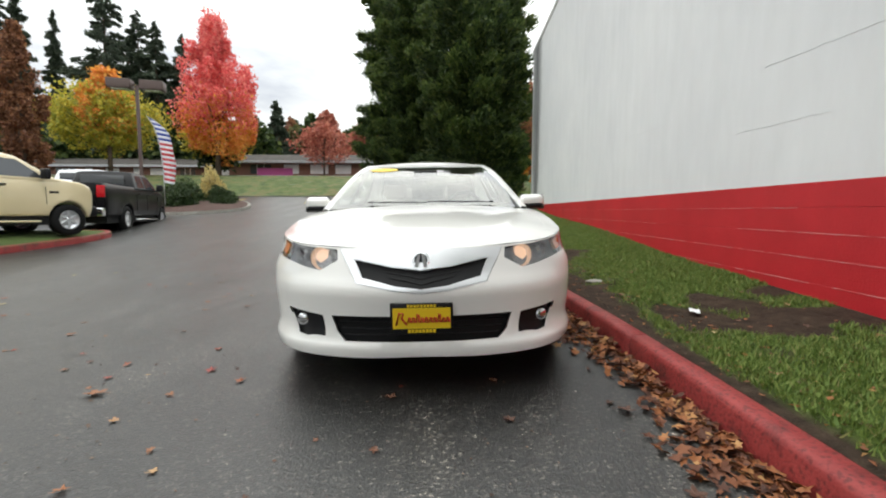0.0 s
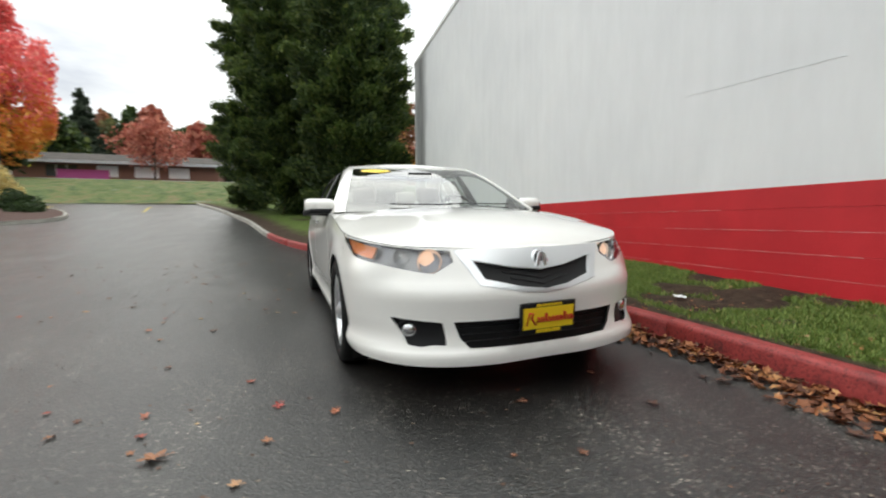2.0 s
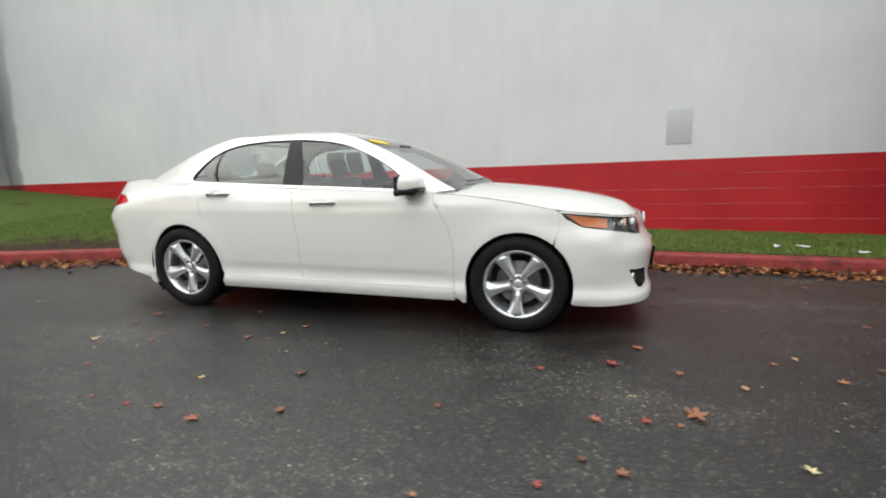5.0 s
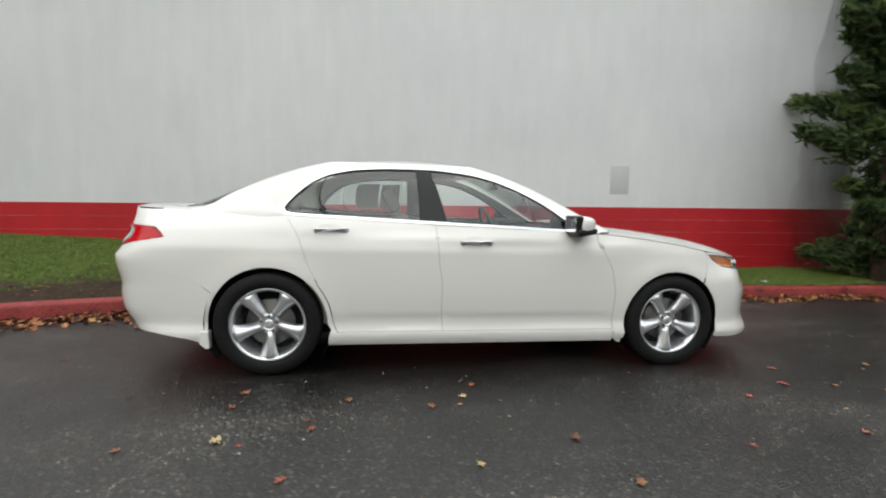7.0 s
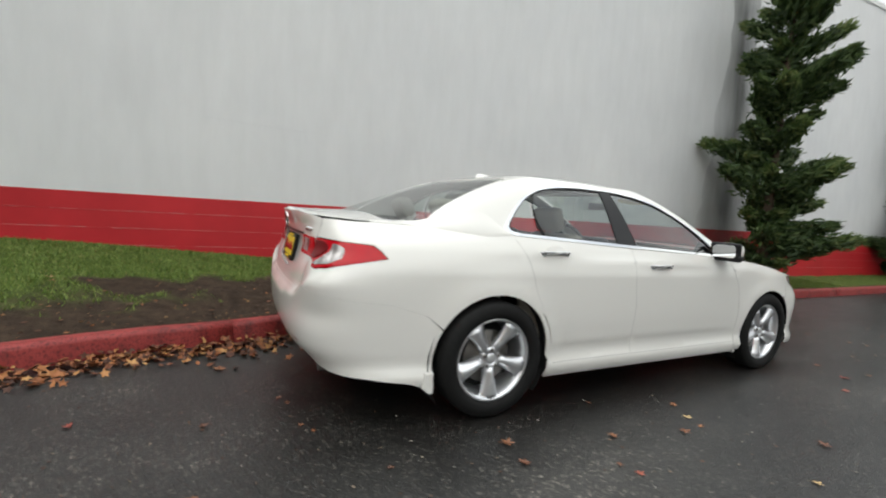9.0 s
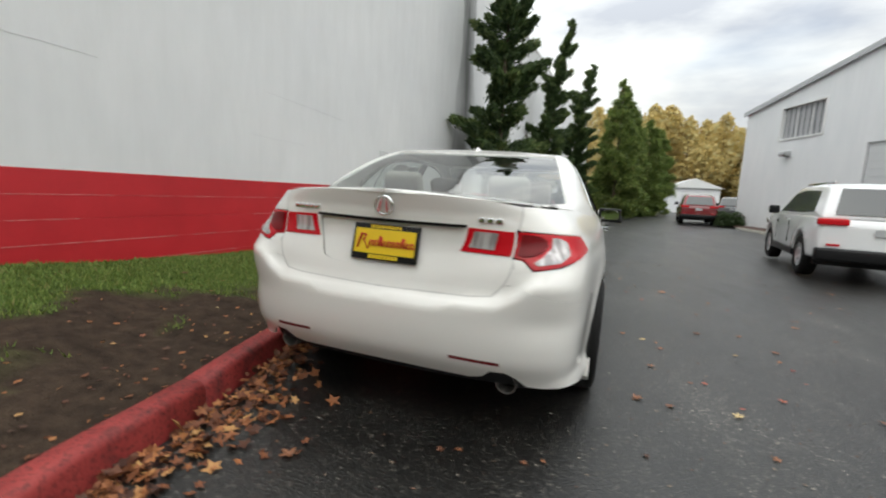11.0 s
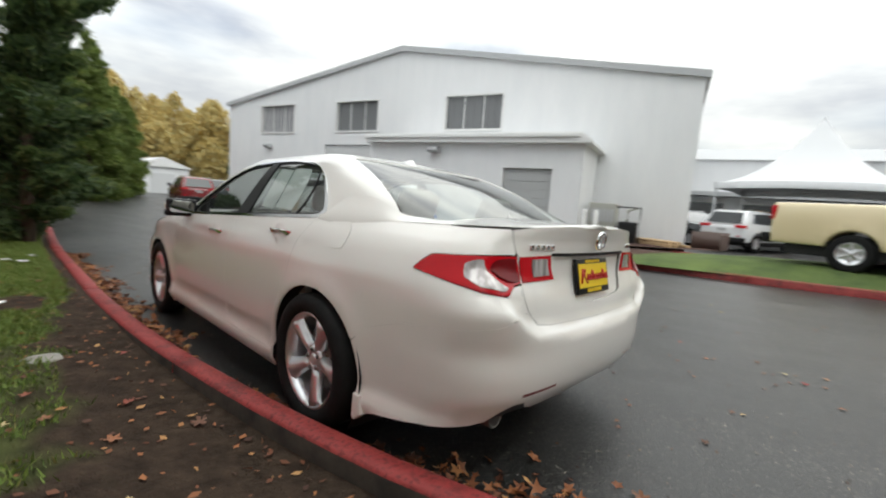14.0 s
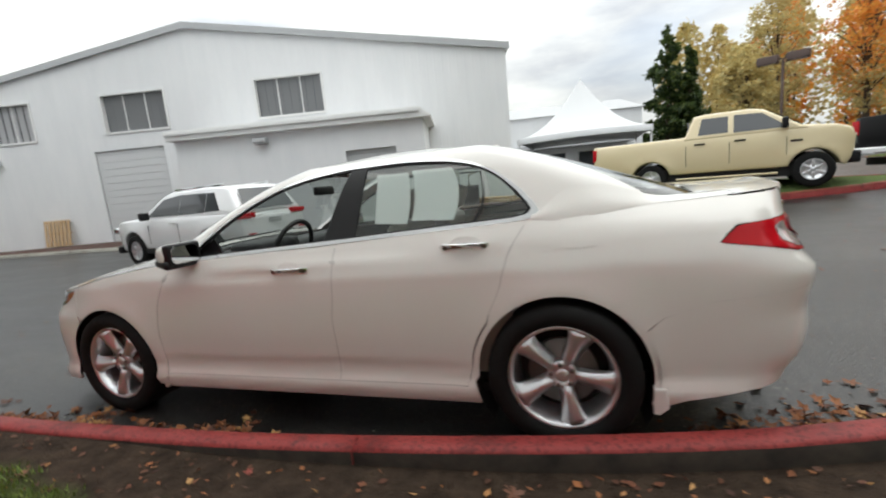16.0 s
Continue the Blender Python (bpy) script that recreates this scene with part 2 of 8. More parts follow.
bsdf(ASPHALT).inputs["Specular IOR Level"].default_value = 0.72
set_rough(ASPHALT, a5, 0.24, 0.52)
set_bump(ASPHALT, a3, 0.45, 0.004)

SOIL = material("grass_and_bare_soil", (0.06, 0.08, 0.03), 0.95)
s1, s2, s3 = noise_node(SOIL, 0.75, 5, 0.6), noise_node(SOIL, 9, 6, 0.7), noise_node(SOIL, 90, 3)
sg = ramp(SOIL, s2, [(0.3, (0.050, 0.078, 0.016)), (0.7, (0.115, 0.160, 0.038))])
sb = ramp(SOIL, s2, [(0.3, (0.022, 0.015, 0.011)), (0.7, (0.078, 0.054, 0.037))])
bsdf(SOIL).inputs["Specular IOR Level"].default_value = 0.15
s_at = SOIL.node_tree.nodes.new("ShaderNodeAttribute")
s_at.attribute_name = "bare"
set_bump(SOIL, s2, 0.8, 0.03)
s_th = ramp(SOIL, s_at.outputs["Fac"], [(0.12, (0, 0, 0)), (0.66, (1, 1, 1))])
set_color(SOIL, mixed(SOIL, s_th, sg, sb))
set_bump(SOIL, s3, 0.8, 0.02)

LAWN = material("lawn", (0.05, 0.09, 0.03), 0.95)
g1, g2 = noise_node(LAWN, 1.2, 5, 0.6), noise_node(LAWN, 60, 4)
set_color(LAWN, mixed(LAWN, 1.0, ramp(LAWN, g1, [(0.3, (0.050, 0.085, 0.018)), (0.7, (0.125, 0.175, 0.042))]), ramp(LAWN, g2, [(0.3, (0.6, 0.6, 0.6)), (0.7, (1.3, 1.3, 1.2))]), "MULTIPLY"))
set_bump(LAWN, g2, 0.8, 0.03)

BLADE = material("grass_blades", (0.06, 0.11, 0.03), 0.7)
set_color(BLADE, island_varied(BLADE, [(0.0, (0.075, 0.130, 0.018)), (0.65, (0.160, 0.230, 0.040)), (0.93, (0.21, 0.26, 0.060)), (1.0, (0.24, 0.20, 0.07))]))

KERB_RED = material("red_painted_kerb", (0.35, 0.045, 0.035), 0.62)
k1, k2 = noise_node(KERB_RED, 5, 6, 0.7), noise_node(KERB_RED, 60, 3)
kc = ramp(KERB_RED, k1, [(0.30, (0.075, 0.014, 0.012)), (0.46, (0.255, 0.026, 0.024)), (0.72, (0.345, 0.046, 0.040))])
kd = ramp(KERB_RED, k2, [(0.33, (0.45, 0.42, 0.40)), (0.5, (1, 1, 1))])
set_color(KERB_RED, mixed(KERB_RED, 1.0, kc, kd, "MULTIPLY"))
set_bump(KERB_RED, k2, 0.5, 0.006)

CONCRETE = material("concrete", (0.32, 0.31, 0.28), 0.85)
q1, q2 = noise_node(CONCRETE, 3, 6, 0.65), noise_node(CONCRETE, 80, 2)
set_color(CONCRETE, ramp(CONCRETE, q1, [(0.3, (0.22, 0.21, 0.18)), (0.7, (0.40, 0.385, 0.34))]))
set_bump(CONCRETE, q2, 0.4, 0.004)

DIRTY_CONCRETE = material("dirty_concrete", (0.05, 0.045, 0.038), 0.9)
set_color(DIRTY_CONCRETE, ramp(DIRTY_CONCRETE, noise_node(DIRTY_CONCRETE, 9, 5, 0.6), [(0.3, (0.014, 0.012, 0.009)), (0.7, (0.050, 0.041, 0.030))]))

WALL_WHITE = material("painted_wall", (0.66, 0.67, 0.67), 0.8)
w1, w2, w3 = noise_node(WALL_WHITE, 0.5, 4), noise_node(WALL_WHITE, 5, 5, 0.6, stretch=(1, 1, 0.22)), noise_node(WALL_WHITE, 55, 3)
wc = mixed(WALL_WHITE, 1.0, ramp(WALL_WHITE, w1, [(0.3, (0.68, 0.69, 0.70)), (0.7, (0.76, 0.765, 0.765))]), ramp(WALL_WHITE, w2, [(0.3, (0.96, 0.96, 0.955)), (0.7, (1.02, 1.02, 1.02))]), "MULTIPLY")
set_color(WALL_WHITE, wc)
set_bump(WALL_WHITE, w3, 0.12, 0.004)
set_bump(WALL_WHITE, w2, 0.10, 0.02)

WALL_RED = material("red_painted_block", (0.42, 0.012, 0.02), 0.55)
r1, r2 = noise_node(WALL_RED, 1.2, 5, 0.6), noise_node(WALL_RED, 70, 3)
set_color(WALL_RED, ramp(WALL_RED, r1, [(0.3, (0.42, 0.008, 0.014)), (0.7, (0.56, 0.016, 0.024))]))
set_bump(WALL_RED, r2, 0.35, 0.006)

# pale pink for the light that the joint ledges catch, put into colour
JOINT = material("painted_ledge_highlight", (0.60, 0.22, 0.21), 0.8)
set_color(JOINT, ramp(JOINT, noise_node(JOINT, 7, 4, 0.6), [(0.35, (0.46, 0.06, 0.065)), (0.6, (0.66, 0.30, 0.29))]))

# dark see-through film, stands in for tree shade on the white wall
TREE_SHADE = material("painted_tree_shade", (0.05, 0.052, 0.045), 0.9)

METAL_WHITE = material("white_ribbed_metal", (0.78, 0.79, 0.80), 0.7)
mw = noise_node(METAL_WHITE, 1.6, 5, 0.6, stretch=(1, 1, 0.25))
set_color(METAL_WHITE, ramp(METAL_WHITE, mw, [(0.3, (0.745, 0.755, 0.765)), (0.7, (0.80, 0.805, 0.81))]))
TRIM_WHITE = material("white_trim", (0.76, 0.76, 0.75), 0.5)
TRIM_GREY = material("grey_eave_trim", (0.45, 0.46, 0.47), 0.5)
SHUTTER = material("grey_roller_door", (0.42, 0.43, 0.43), 0.55)
SHUTTER_WHITE = material("white_roller_door", (0.62, 0.63, 0.635), 0.55)
DARK_GLASS = material("dark_window_glass", (0.06, 0.065, 0.07), 0.06, 0.0, Specular_IOR_Level=0.9)
BLIND = material("hanging_blinds", (0.40, 0.40, 0.41), 0.7)
BLIND_DARK = material("dark_hanging_blinds", (0.17, 0.175, 0.18), 0.7)

BARK = material("bark", (0.09, 0.065, 0.045), 0.95)
b1 = noise_node(BARK, 14, 6, 0.7, stretch=(1, 1, 0.2))
set_color(BARK, ramp(BARK, b1, [(0.3, (0.045, 0.032, 0.022)), (0.7, (0.14, 0.10, 0.07))]))
set_bump(BARK, b1, 0.9, 0.03)


def leaf_material(name, stops, rough=0.6):
    m = material(name, stops[0][1], rough)
    set_color(m, island_varied(m, stops))
    n, l = m.node_tree.nodes, m.node_tree.links
    tr, mx, o = n.new("ShaderNodeBsdfTranslucent"), n.new("ShaderNodeMixShader"), n["Material Output"]
    l.new(bsdf(m).inputs["Base Color"].links[0].from_socket, tr.inputs["Color"])
    mx.inputs["Fac"].default_value = 0.4
    l.new(bsdf(m).outputs["BSDF"], mx.inputs[1])
    l.new(tr.outputs["BSDF"], mx.inputs[2])
    l.new(mx.outputs["Shader"], o.inputs["Surface"])
    return m


CYPRESS = leaf_material("cypress_foliage", [(0, (0.018, 0.036, 0.010)), (0.5, (0.044, 0.078, 0.018)), (0.85, (0.085, 0.125, 0.026)), (1, (0.15, 0.18, 0.045))])
PINE = leaf_material("conifer_foliage", [(0, (0.030, 0.058, 0.020)), (0.6, (0.070, 0.120, 0.038)), (1, (0.13, 0.18, 0.06))])
# fir green lifted and greyed, distance haze put into the colour
HAZED_FIR = leaf_material("hazed_fir_foliage", [(0, (0.030, 0.048, 0.028)), (0.6, (0.065, 0.090, 0.055)), (1, (0.11, 0.135, 0.085))])
CYPRESS_TIP = leaf_material("young_cypress_foliage", [(0, (0.044, 0.078, 0.016)), (0.6, (0.078, 0.122, 0.024)), (1, (0.15, 0.185, 0.042))])
PINE_TIP = leaf_material("young_conifer_foliage", [(0, (0.070, 0.120, 0.036)), (0.6, (0.130, 0.190, 0.055)), (1, (0.20, 0.24, 0.08))])
ARBOR = leaf_material("hedge_conifer_foliage", [(0, (0.085, 0.135, 0.030)), (0.6, (0.160, 0.225, 0.050)), (1, (0.25, 0.29, 0.075))])
MAPLE_RED = leaf_material("red_maple_leaves", [(0, (0.72, 0.11, 0.11)), (0.5, (0.92, 0.24, 0.23)), (1, (0.95, 0.42, 0.34))])
MAPLE_ORANGE = leaf_material("orange_maple_leaves", [(0, (0.70, 0.22, 0.05)), (0.5, (0.82, 0.36, 0.07)), (1, (0.82, 0.50, 0.10))])
MAPLE_YELLOW = leaf_material("yellow_green_leaves", [(0, (0.30, 0.34, 0.07)), (0.5, (0.50, 0.46, 0.06)), (1, (0.70, 0.56, 0.08))])
RUST_LEAF = leaf_material("rust_red_leaves", [(0, (0.28, 0.07, 0.05)), (0.6, (0.48, 0.16, 0.11)), (1, (0.62, 0.28, 0.18))])
OLIVE_LEAF = leaf_material("olive_leaves", [(0, (0.07, 0.08, 0.03)), (0.6, (0.15, 0.16, 0.06)), (1, (0.28, 0.24, 0.09))])
BROWN_LEAF = leaf_material("brown_leaves", [(0, (0.13, 0.055, 0.03)), (0.6, (0.28, 0.12, 0.06)), (1, (0.40, 0.20, 0.09))])
GOLD_LEAF = leaf_material("golden_leaves", [(0, (0.50, 0.39, 0.15)), (0.5, (0.66, 0.52, 0.21)), (1, (0.58, 0.53, 0.27))])
BUSH_LEAF = leaf_material("shrub_leaves", [(0, (0.020, 0.040, 0.012)), (1, (0.06, 0.095, 0.03))])
FALLEN = material("fallen_leaf", (0.28, 0.12, 0.05), 0.6)
set_color(FALLEN, varied(FALLEN, ramp(FALLEN, FALLEN.node_tree.nodes.new("ShaderNodeObjectInfo").outputs["Random"], [(0, (0.10, 0.045, 0.028)), (0.35, (0.20, 0.08, 0.04)), (0.6, (0.30, 0.13, 0.055)), (0.78, (0.24, 0.035, 0.03)), (0.92, (0.36, 0.24, 0.11)), (1, (0.44, 0.38, 0.20))]), 0.25))
FALLEN_PILE = material("fallen_leaf_pile", (0.28, 0.12, 0.05), 0.7)
set_color(FALLEN_PILE, island_varied(FALLEN_PILE, [(0, (0.05, 0.018, 0.010)), (0.45, (0.17, 0.056, 0.022)), (0.85, (0.35, 0.130, 0.042)), (1, (0.48, 0.27, 0.10))]))

PAINT_WHITE = material("pearl_white_car_paint", (0.83, 0.815, 0.775), 0.28, 0.0, Coat_Weight=1.0, Coat_Roughness=0.03)
PAINT_TAN = material("tan_truck_paint", (0.74, 0.62, 0.38), 0.3, 0.0, Coat_Weight=1.0, Coat_Roughness=0.05)
PAINT_BLACK = material("black_truck_paint", (0.006, 0.006, 0.007), 0.3, 0.0, Specular_IOR_Level=0.12, Coat_Weight=0.12, Coat_Roughness=0.05)
PAINT_SUV = material("bright_white_suv_paint", (0.80, 0.81, 0.82), 0.25, 0.0, Coat_Weight=1.0, Coat_Roughness=0.03)
PAINT_RED = material("dark_red_car_paint", (0.20, 0.012, 0.016), 0.25, 0.0, Coat_Weight=1.0, Coat_Roughness=0.03)
PAINT_GREY = material("grey_car_paint", (0.10, 0.105, 0.11), 0.25, 0.3, Coat_Weight=1.0)
UNDER = material("black_underbody", (0.010, 0.010, 0.010), 0.8)
TRIM_BLACK = material("satin_black_trim", (0.009, 0.009, 0.010), 0.4, 0.0, Specular_IOR_Level=0.3)
GRILLE_BLACK = material("black_grille", (0.004, 0.004, 0.0045), 0.7)
CHROME = material("chrome", (0.82, 0.83, 0.84), 0.07, 1.0)
SATIN_CHROME = material("satin_chrome", (0.78, 0.79, 0.80), 0.36, 0.75)
ALLOY = material("silver_alloy", (0.74, 0.75, 0.77), 0.28, 0.85, Coat_Weight=0.4)
IRON = material("brake_iron", (0.18, 0.17, 0.16), 0.5, 0.8)
TYRE = material("tyre_rubber", (0.010, 0.010, 0.010), 0.75, 0.0, Specular_IOR_Level=0.2)
t1 = noise_node(TYRE, 30, 3)
set_rough(TYRE, t1, 0.6, 0.9)


def glass(name, tint, rough=0.0):
    m = bpy.data.materials.new(name)
    m.use_nodes = True
    n, l = m.node_tree.nodes, m.node_tree.links
    n.clear()
    o, mx, tr, gl, lw, pw, ad = (n.new("ShaderNode" + k) for k in ("OutputMaterial", "MixShader", "BsdfTransparent", "BsdfGlossy", "LayerWeight", "Math", "Math"))
    tr.inputs["Color"].default_value = (*tint, 1)
    gl.inputs["Roughness"].default_value = rough
    lw.inputs["Blend"].default_value = 0.5
    pw.operation, ad.operation = "POWER", "MULTIPLY_ADD"
    pw.inputs[1].default_value = 3.0
    ad.inputs[1].default_value, ad.inputs[2].default_value = 0.90, 0.08
    l.new(lw.outputs["Facing"], pw.inputs[0])
    l.new(pw.outputs["Value"], ad.inputs[0])
    l.new(ad.outputs["Value"], mx.inputs["Fac"])
    l.new(tr.outputs["BSDF"], mx.inputs[1])
    l.new(gl.outputs["BSDF"], mx.inputs[2])
    l.new(mx.outputs["Shader"], o.inputs["Surface"])
    return m


GLASS = glass("clear_tinted_car_glass", (0.74, 0.80, 0.77))
GLASS_DARK = glass("privacy_glass", (0.10, 0.11, 0.11))
LENS_CLEAR = glass("clear_lamp_lens", (0.90, 0.90, 0.90))
LENS_RED = material("red_lamp_lens", (0.52, 0.006, 0.014), 0.16, 0.0, Specular_IOR_Level=0.4)
LENS_DARK = material("dark_red_lamp_lens", (0.16, 0.002, 0.005), 0.30, 0.0, Specular_IOR_Level=0.25)
LENS_RED_LIT = material("lit_red_lamp_lens", (0.36, 0.005, 0.010), 0.2, 0.0, Specular_IOR_Level=0.3)
bsdf(LENS_RED_LIT).inputs["Emission Color"].default_value = (1.0, 0.02, 0.03, 1)
bsdf(LENS_RED_LIT).inputs["Emission Strength"].default_value = 0.12
LENS_AMBER = material("amber_lamp", (0.80, 0.24, 0.07), 0.2)
LENS_MILKY = material("clear_reversing_lamp", (0.62, 0.56, 0.55), 0.25, 0.3, Coat_Weight=1.0)
lm = noise_node(LENS_MILKY, 40, 1, 0.5, stretch=(1, 1, 0.12))
set_color(LENS_MILKY, ramp(LENS_MILKY, lm, [(0.4, (0.30, 0.27, 0.27)), (0.6, (0.60, 0.57, 0.56))]))
REFLECTOR = material("lamp_reflector", (0.70, 0.71, 0.72), 0.16, 1.0)
LAMP_INNER = material("grey_lamp_housing", (0.27, 0.27, 0.28), 0.25, 0.6)
LAMP_LIT = material("lit_headlamp_bulb", (0.55, 0.42, 0.32), 0.35)
bsdf(LAMP_LIT).inputs["Emission Color"].default_value = (1.0, 0.62, 0.40, 1)
bsdf(LAMP_LIT).inputs["Emission Strength"].default_value = 0.72
MIRROR = material("mirror_glass", (0.85, 0.86, 0.87), 0.02, 1.0)
LEATHER = material("light_taupe_leather", (0.34, 0.31, 0.27), 0.55)
DASH = material("black_dashboard", (0.015, 0.015, 0.016), 0.6)
HEADLINER = material("grey_headliner", (0.35, 0.34, 0.32), 0.9)
PAPER = material("white_paper_sheet", (0.78, 0.80, 0.80), 0.7)
YELLOW = material("yellow_plate", (0.80, 0.55, 0.015), 0.45)
PLATE_RED = material("red_plate_script", (0.55, 0.02, 0.02), 0.5)
FLAG_RED = material("red_flag_cloth", (0.55, 0.06, 0.07), 0.8)
FLAG_BLUE = material("blue_flag_cloth", (0.05, 0.08, 0.34), 0.8)
FLAG_WHITE = material("white_flag_cloth", (0.75, 0.75, 0.78), 0.8)
TENT = material("white_tent_vinyl", (0.66, 0.67, 0.68), 0.5)
WOOD = material("pale_pallet_wood", (0.50, 0.34, 0.19), 0.8)
v1 = noise_node(WOOD, 6, 5, 0.6, stretch=(1, 1, 8))
set_color(WOOD, ramp(WOOD, v1, [(0.3, (0.40, 0.26, 0.13)), (0.7, (0.60, 0.43, 0.26))]))
BARREL_BLUE = material("blue_plastic", (0.02, 0.12, 0.42), 0.45)
BROWN_METAL = material("brown_painted_metal", (0.10, 0.065, 0.055), 0.5)
ROOF_GREY = material("weathered_shingle_roof", (0.075, 0.068, 0.062), 0.95)
rf = noise_node(ROOF_GREY, 1.5, 5, 0.7)
set_color(ROOF_GREY, ramp(ROOF_GREY, rf, [(0.3, (0.05, 0.046, 0.042)), (0.7, (0.105, 0.095, 0.085))]))
bsdf(ROOF_GREY).inputs["Specular IOR Level"].default_value = 0.2
BRICK_WALL = material("brown_brick", (0.20, 0.10, 0.07), 0.85)
PINK = material("magenta_banner", (0.50, 0.10, 0.30), 0.7)
YELLOW_LINE = material("yellow_road_paint", (0.55, 0.42, 0.08), 0.7)
WHITE_LINE = material("white_road_paint", (0.6, 0.6, 0.58), 0.7)
BARK_MULCH = material("bark_mulch", (0.07, 0.035, 0.025), 0.95)
h1 = noise_node(BARK_MULCH, 40, 4)
set_color(BARK_MULCH, ramp(BARK_MULCH, h1, [(0.3, (0.035, 0.018, 0.014)), (0.7, (0.11, 0.055, 0.04))]))
set_bump(BARK_MULCH, h1, 0.9, 0.03)
HVAC_GREY = material("beige_grey_enclosure", (0.38, 0.38, 0.34), 0.6)
ROUGH_GRASS = material("rough_bank_grass", (0.10, 0.10, 0.05), 0.95)
o1, o2 = noise_node(ROUGH_GRASS, 0.9, 6, 0.7), noise_node(ROUGH_GRASS, 25, 4)
set_color(ROUGH_GRASS, ramp(ROUGH_GRASS, o1, [(0.36, (0.030, 0.060, 0.014)), (0.5, (0.095, 0.130, 0.035)), (0.64, (0.16, 0.125, 0.055))]))
set_bump(ROUGH_GRASS, o2, 0.9, 0.08)

# ---- ground ----
def spaced(near_lo, near_hi, step, far, grow=1.35):
    out = list(np.arange(near_lo, near_hi + 1e-6, step))
    d, a, b = step, near_lo, near_hi
    while a > -far or b < far:
        d *= grow
        a, b = a - d, b + d
        out = [a] + out + [b]
    return np.array(out)


gx, gy = spaced(-16, 8, 0.5, 900), spaced(-14, 44, 0.5, 900)
GX, GY = np.meshgrid(gx, gy)
GZ = ground_z(GX, GY)
nx, ny = len(gx), len(gy)
gv = np.stack([GX.ravel(), GY.ravel(), GZ.ravel()], 1)
gf = [(j * nx + i, j * nx + i + 1, (j + 1) * nx + i + 1, (j + 1) * nx + i) for j in range(ny - 1) for i in range(nx - 1)]
tagged(mesh_part("ground", gv, gf, ASPHALT), "damp dark asphalt lot with light worn patches", "asphalt", kind="structure")


def strip(name, y0, y1, step, left, right, up_left, up_right, mat, cols=8, bump=0.0, label="", category=""):
    """A sheet between two lines x = left(y) and x = right(y), up by so much over the asphalt at each side."""
    ys = np.arange(y0, y1 + 1e-6, step)
    t = np.linspace(0, 1, cols + 1)
    Yv, T = np.meshgrid(ys, t, indexing="ij")
    L, R = np.array([left(y) for y in ys])[:, None], np.array([right(y) for y in ys])[:, None]
    Xv = L + (R - L) * T
    U0, U1 = np.array([up_left(y) for y in ys])[:, None], np.array([up_right(y) for y in ys])[:, None]
    Zv = ground_z(Xv, Yv) + U0 + (U1 - U0) * T
    if bump:
        Zv = Zv + bump * np.array([[noise.noise((x * 1.7, y * 1.7, 3.0)) + 0.5 * noise.noise((x * 5, y * 5, 7.0)) for x, y in zip(rx, ry)] for rx, ry in zip(Xv, Yv)]) * np.minimum(1, 6 * T * (1 - T) + 0.02)
    v = np.stack([Xv.ravel(), Yv.ravel(), Zv.ravel()], 1)
    c = cols + 1
    f = [(i * c + k, i * c + k + 1, (i + 1) * c + k + 1, (i + 1) * c + k) for i in range(len(ys) - 1) for k in range(cols)]
    return tagged(mesh_part(name, v, f, mat), label, category, kind="structure")


def wall_up(y):
    return float(curve([(-40, 0.10), (-4, 0.17), (0, 0.17), (3, 0.25), (7, 0.45), (15, 0.55), (34, 0.5)], y))


KERB_BACK = [(-40, 0.13), (1.2, 0.13), (2.6, 0.08), (4.0, 0.05), (7.0, 0.05), (9.5, 0.09), (14, 0.13), (33, 0.13)]


def bare(x, y):
    """How bare the verge is: trodden soil by the kerb, patches elsewhere."""
    d = x - float(kerb_x(y)) - 0.13
    w = float(curve([(-8, 0.10), (0.3, 0.13), (1.2, 0.34), (2.2, 0.55), (4.0, 0.95), (6.0, 1.15), (9, 0.95), (12, 0.8)], y))
    edge = 1.15 - d / w * 0.8
    patch = 1.5 * noise.noise((x * 0.8, y * 0.55, 11.0)) + 0.8 * noise.noise((x * 2.4, y * 2.4, 5.0)) - 0.46
    patch += 0.5 * math.exp(-(((x - 2.5) / 0.3) ** 2 + ((y - 1.2) / 1.3) ** 2)) + 0.35 * math.exp(-(((x - 1.9) / 0.5) ** 2 + ((y - 6.2) / 1.0) ** 2))
    patch += 0.45 * math.exp(-(((x - 1.75) / 0.45) ** 2 + ((y - 3.1) / 0.8) ** 2))
    rough = 0.35 * noise.noise((x * 6, y * 6, 2.0))
    return min(1.0, max(0.0, max(edge + rough, 1.4 * patch + rough)))


verge = strip("verge", -40, 33, 0.16, lambda y: kerb_x(y) + 0.13, lambda y: (wall_x(y) + 0.1) if y < 15.2 else min(wall_x(y) + 0.1 + (y - 15) * 1.2, 14), lambda y: float(curve(KERB_BACK, y)), wall_up, SOIL, 24, 0.045, "patchy grass verge with bare soil and fallen leaves", "grass")


v_bare = verge.data.attributes.new("bare", "FLOAT", "POINT")
v_bare.data.foreach_set("value", [bare(v.co.x, v.co.y) for v in verge.data.vertices])


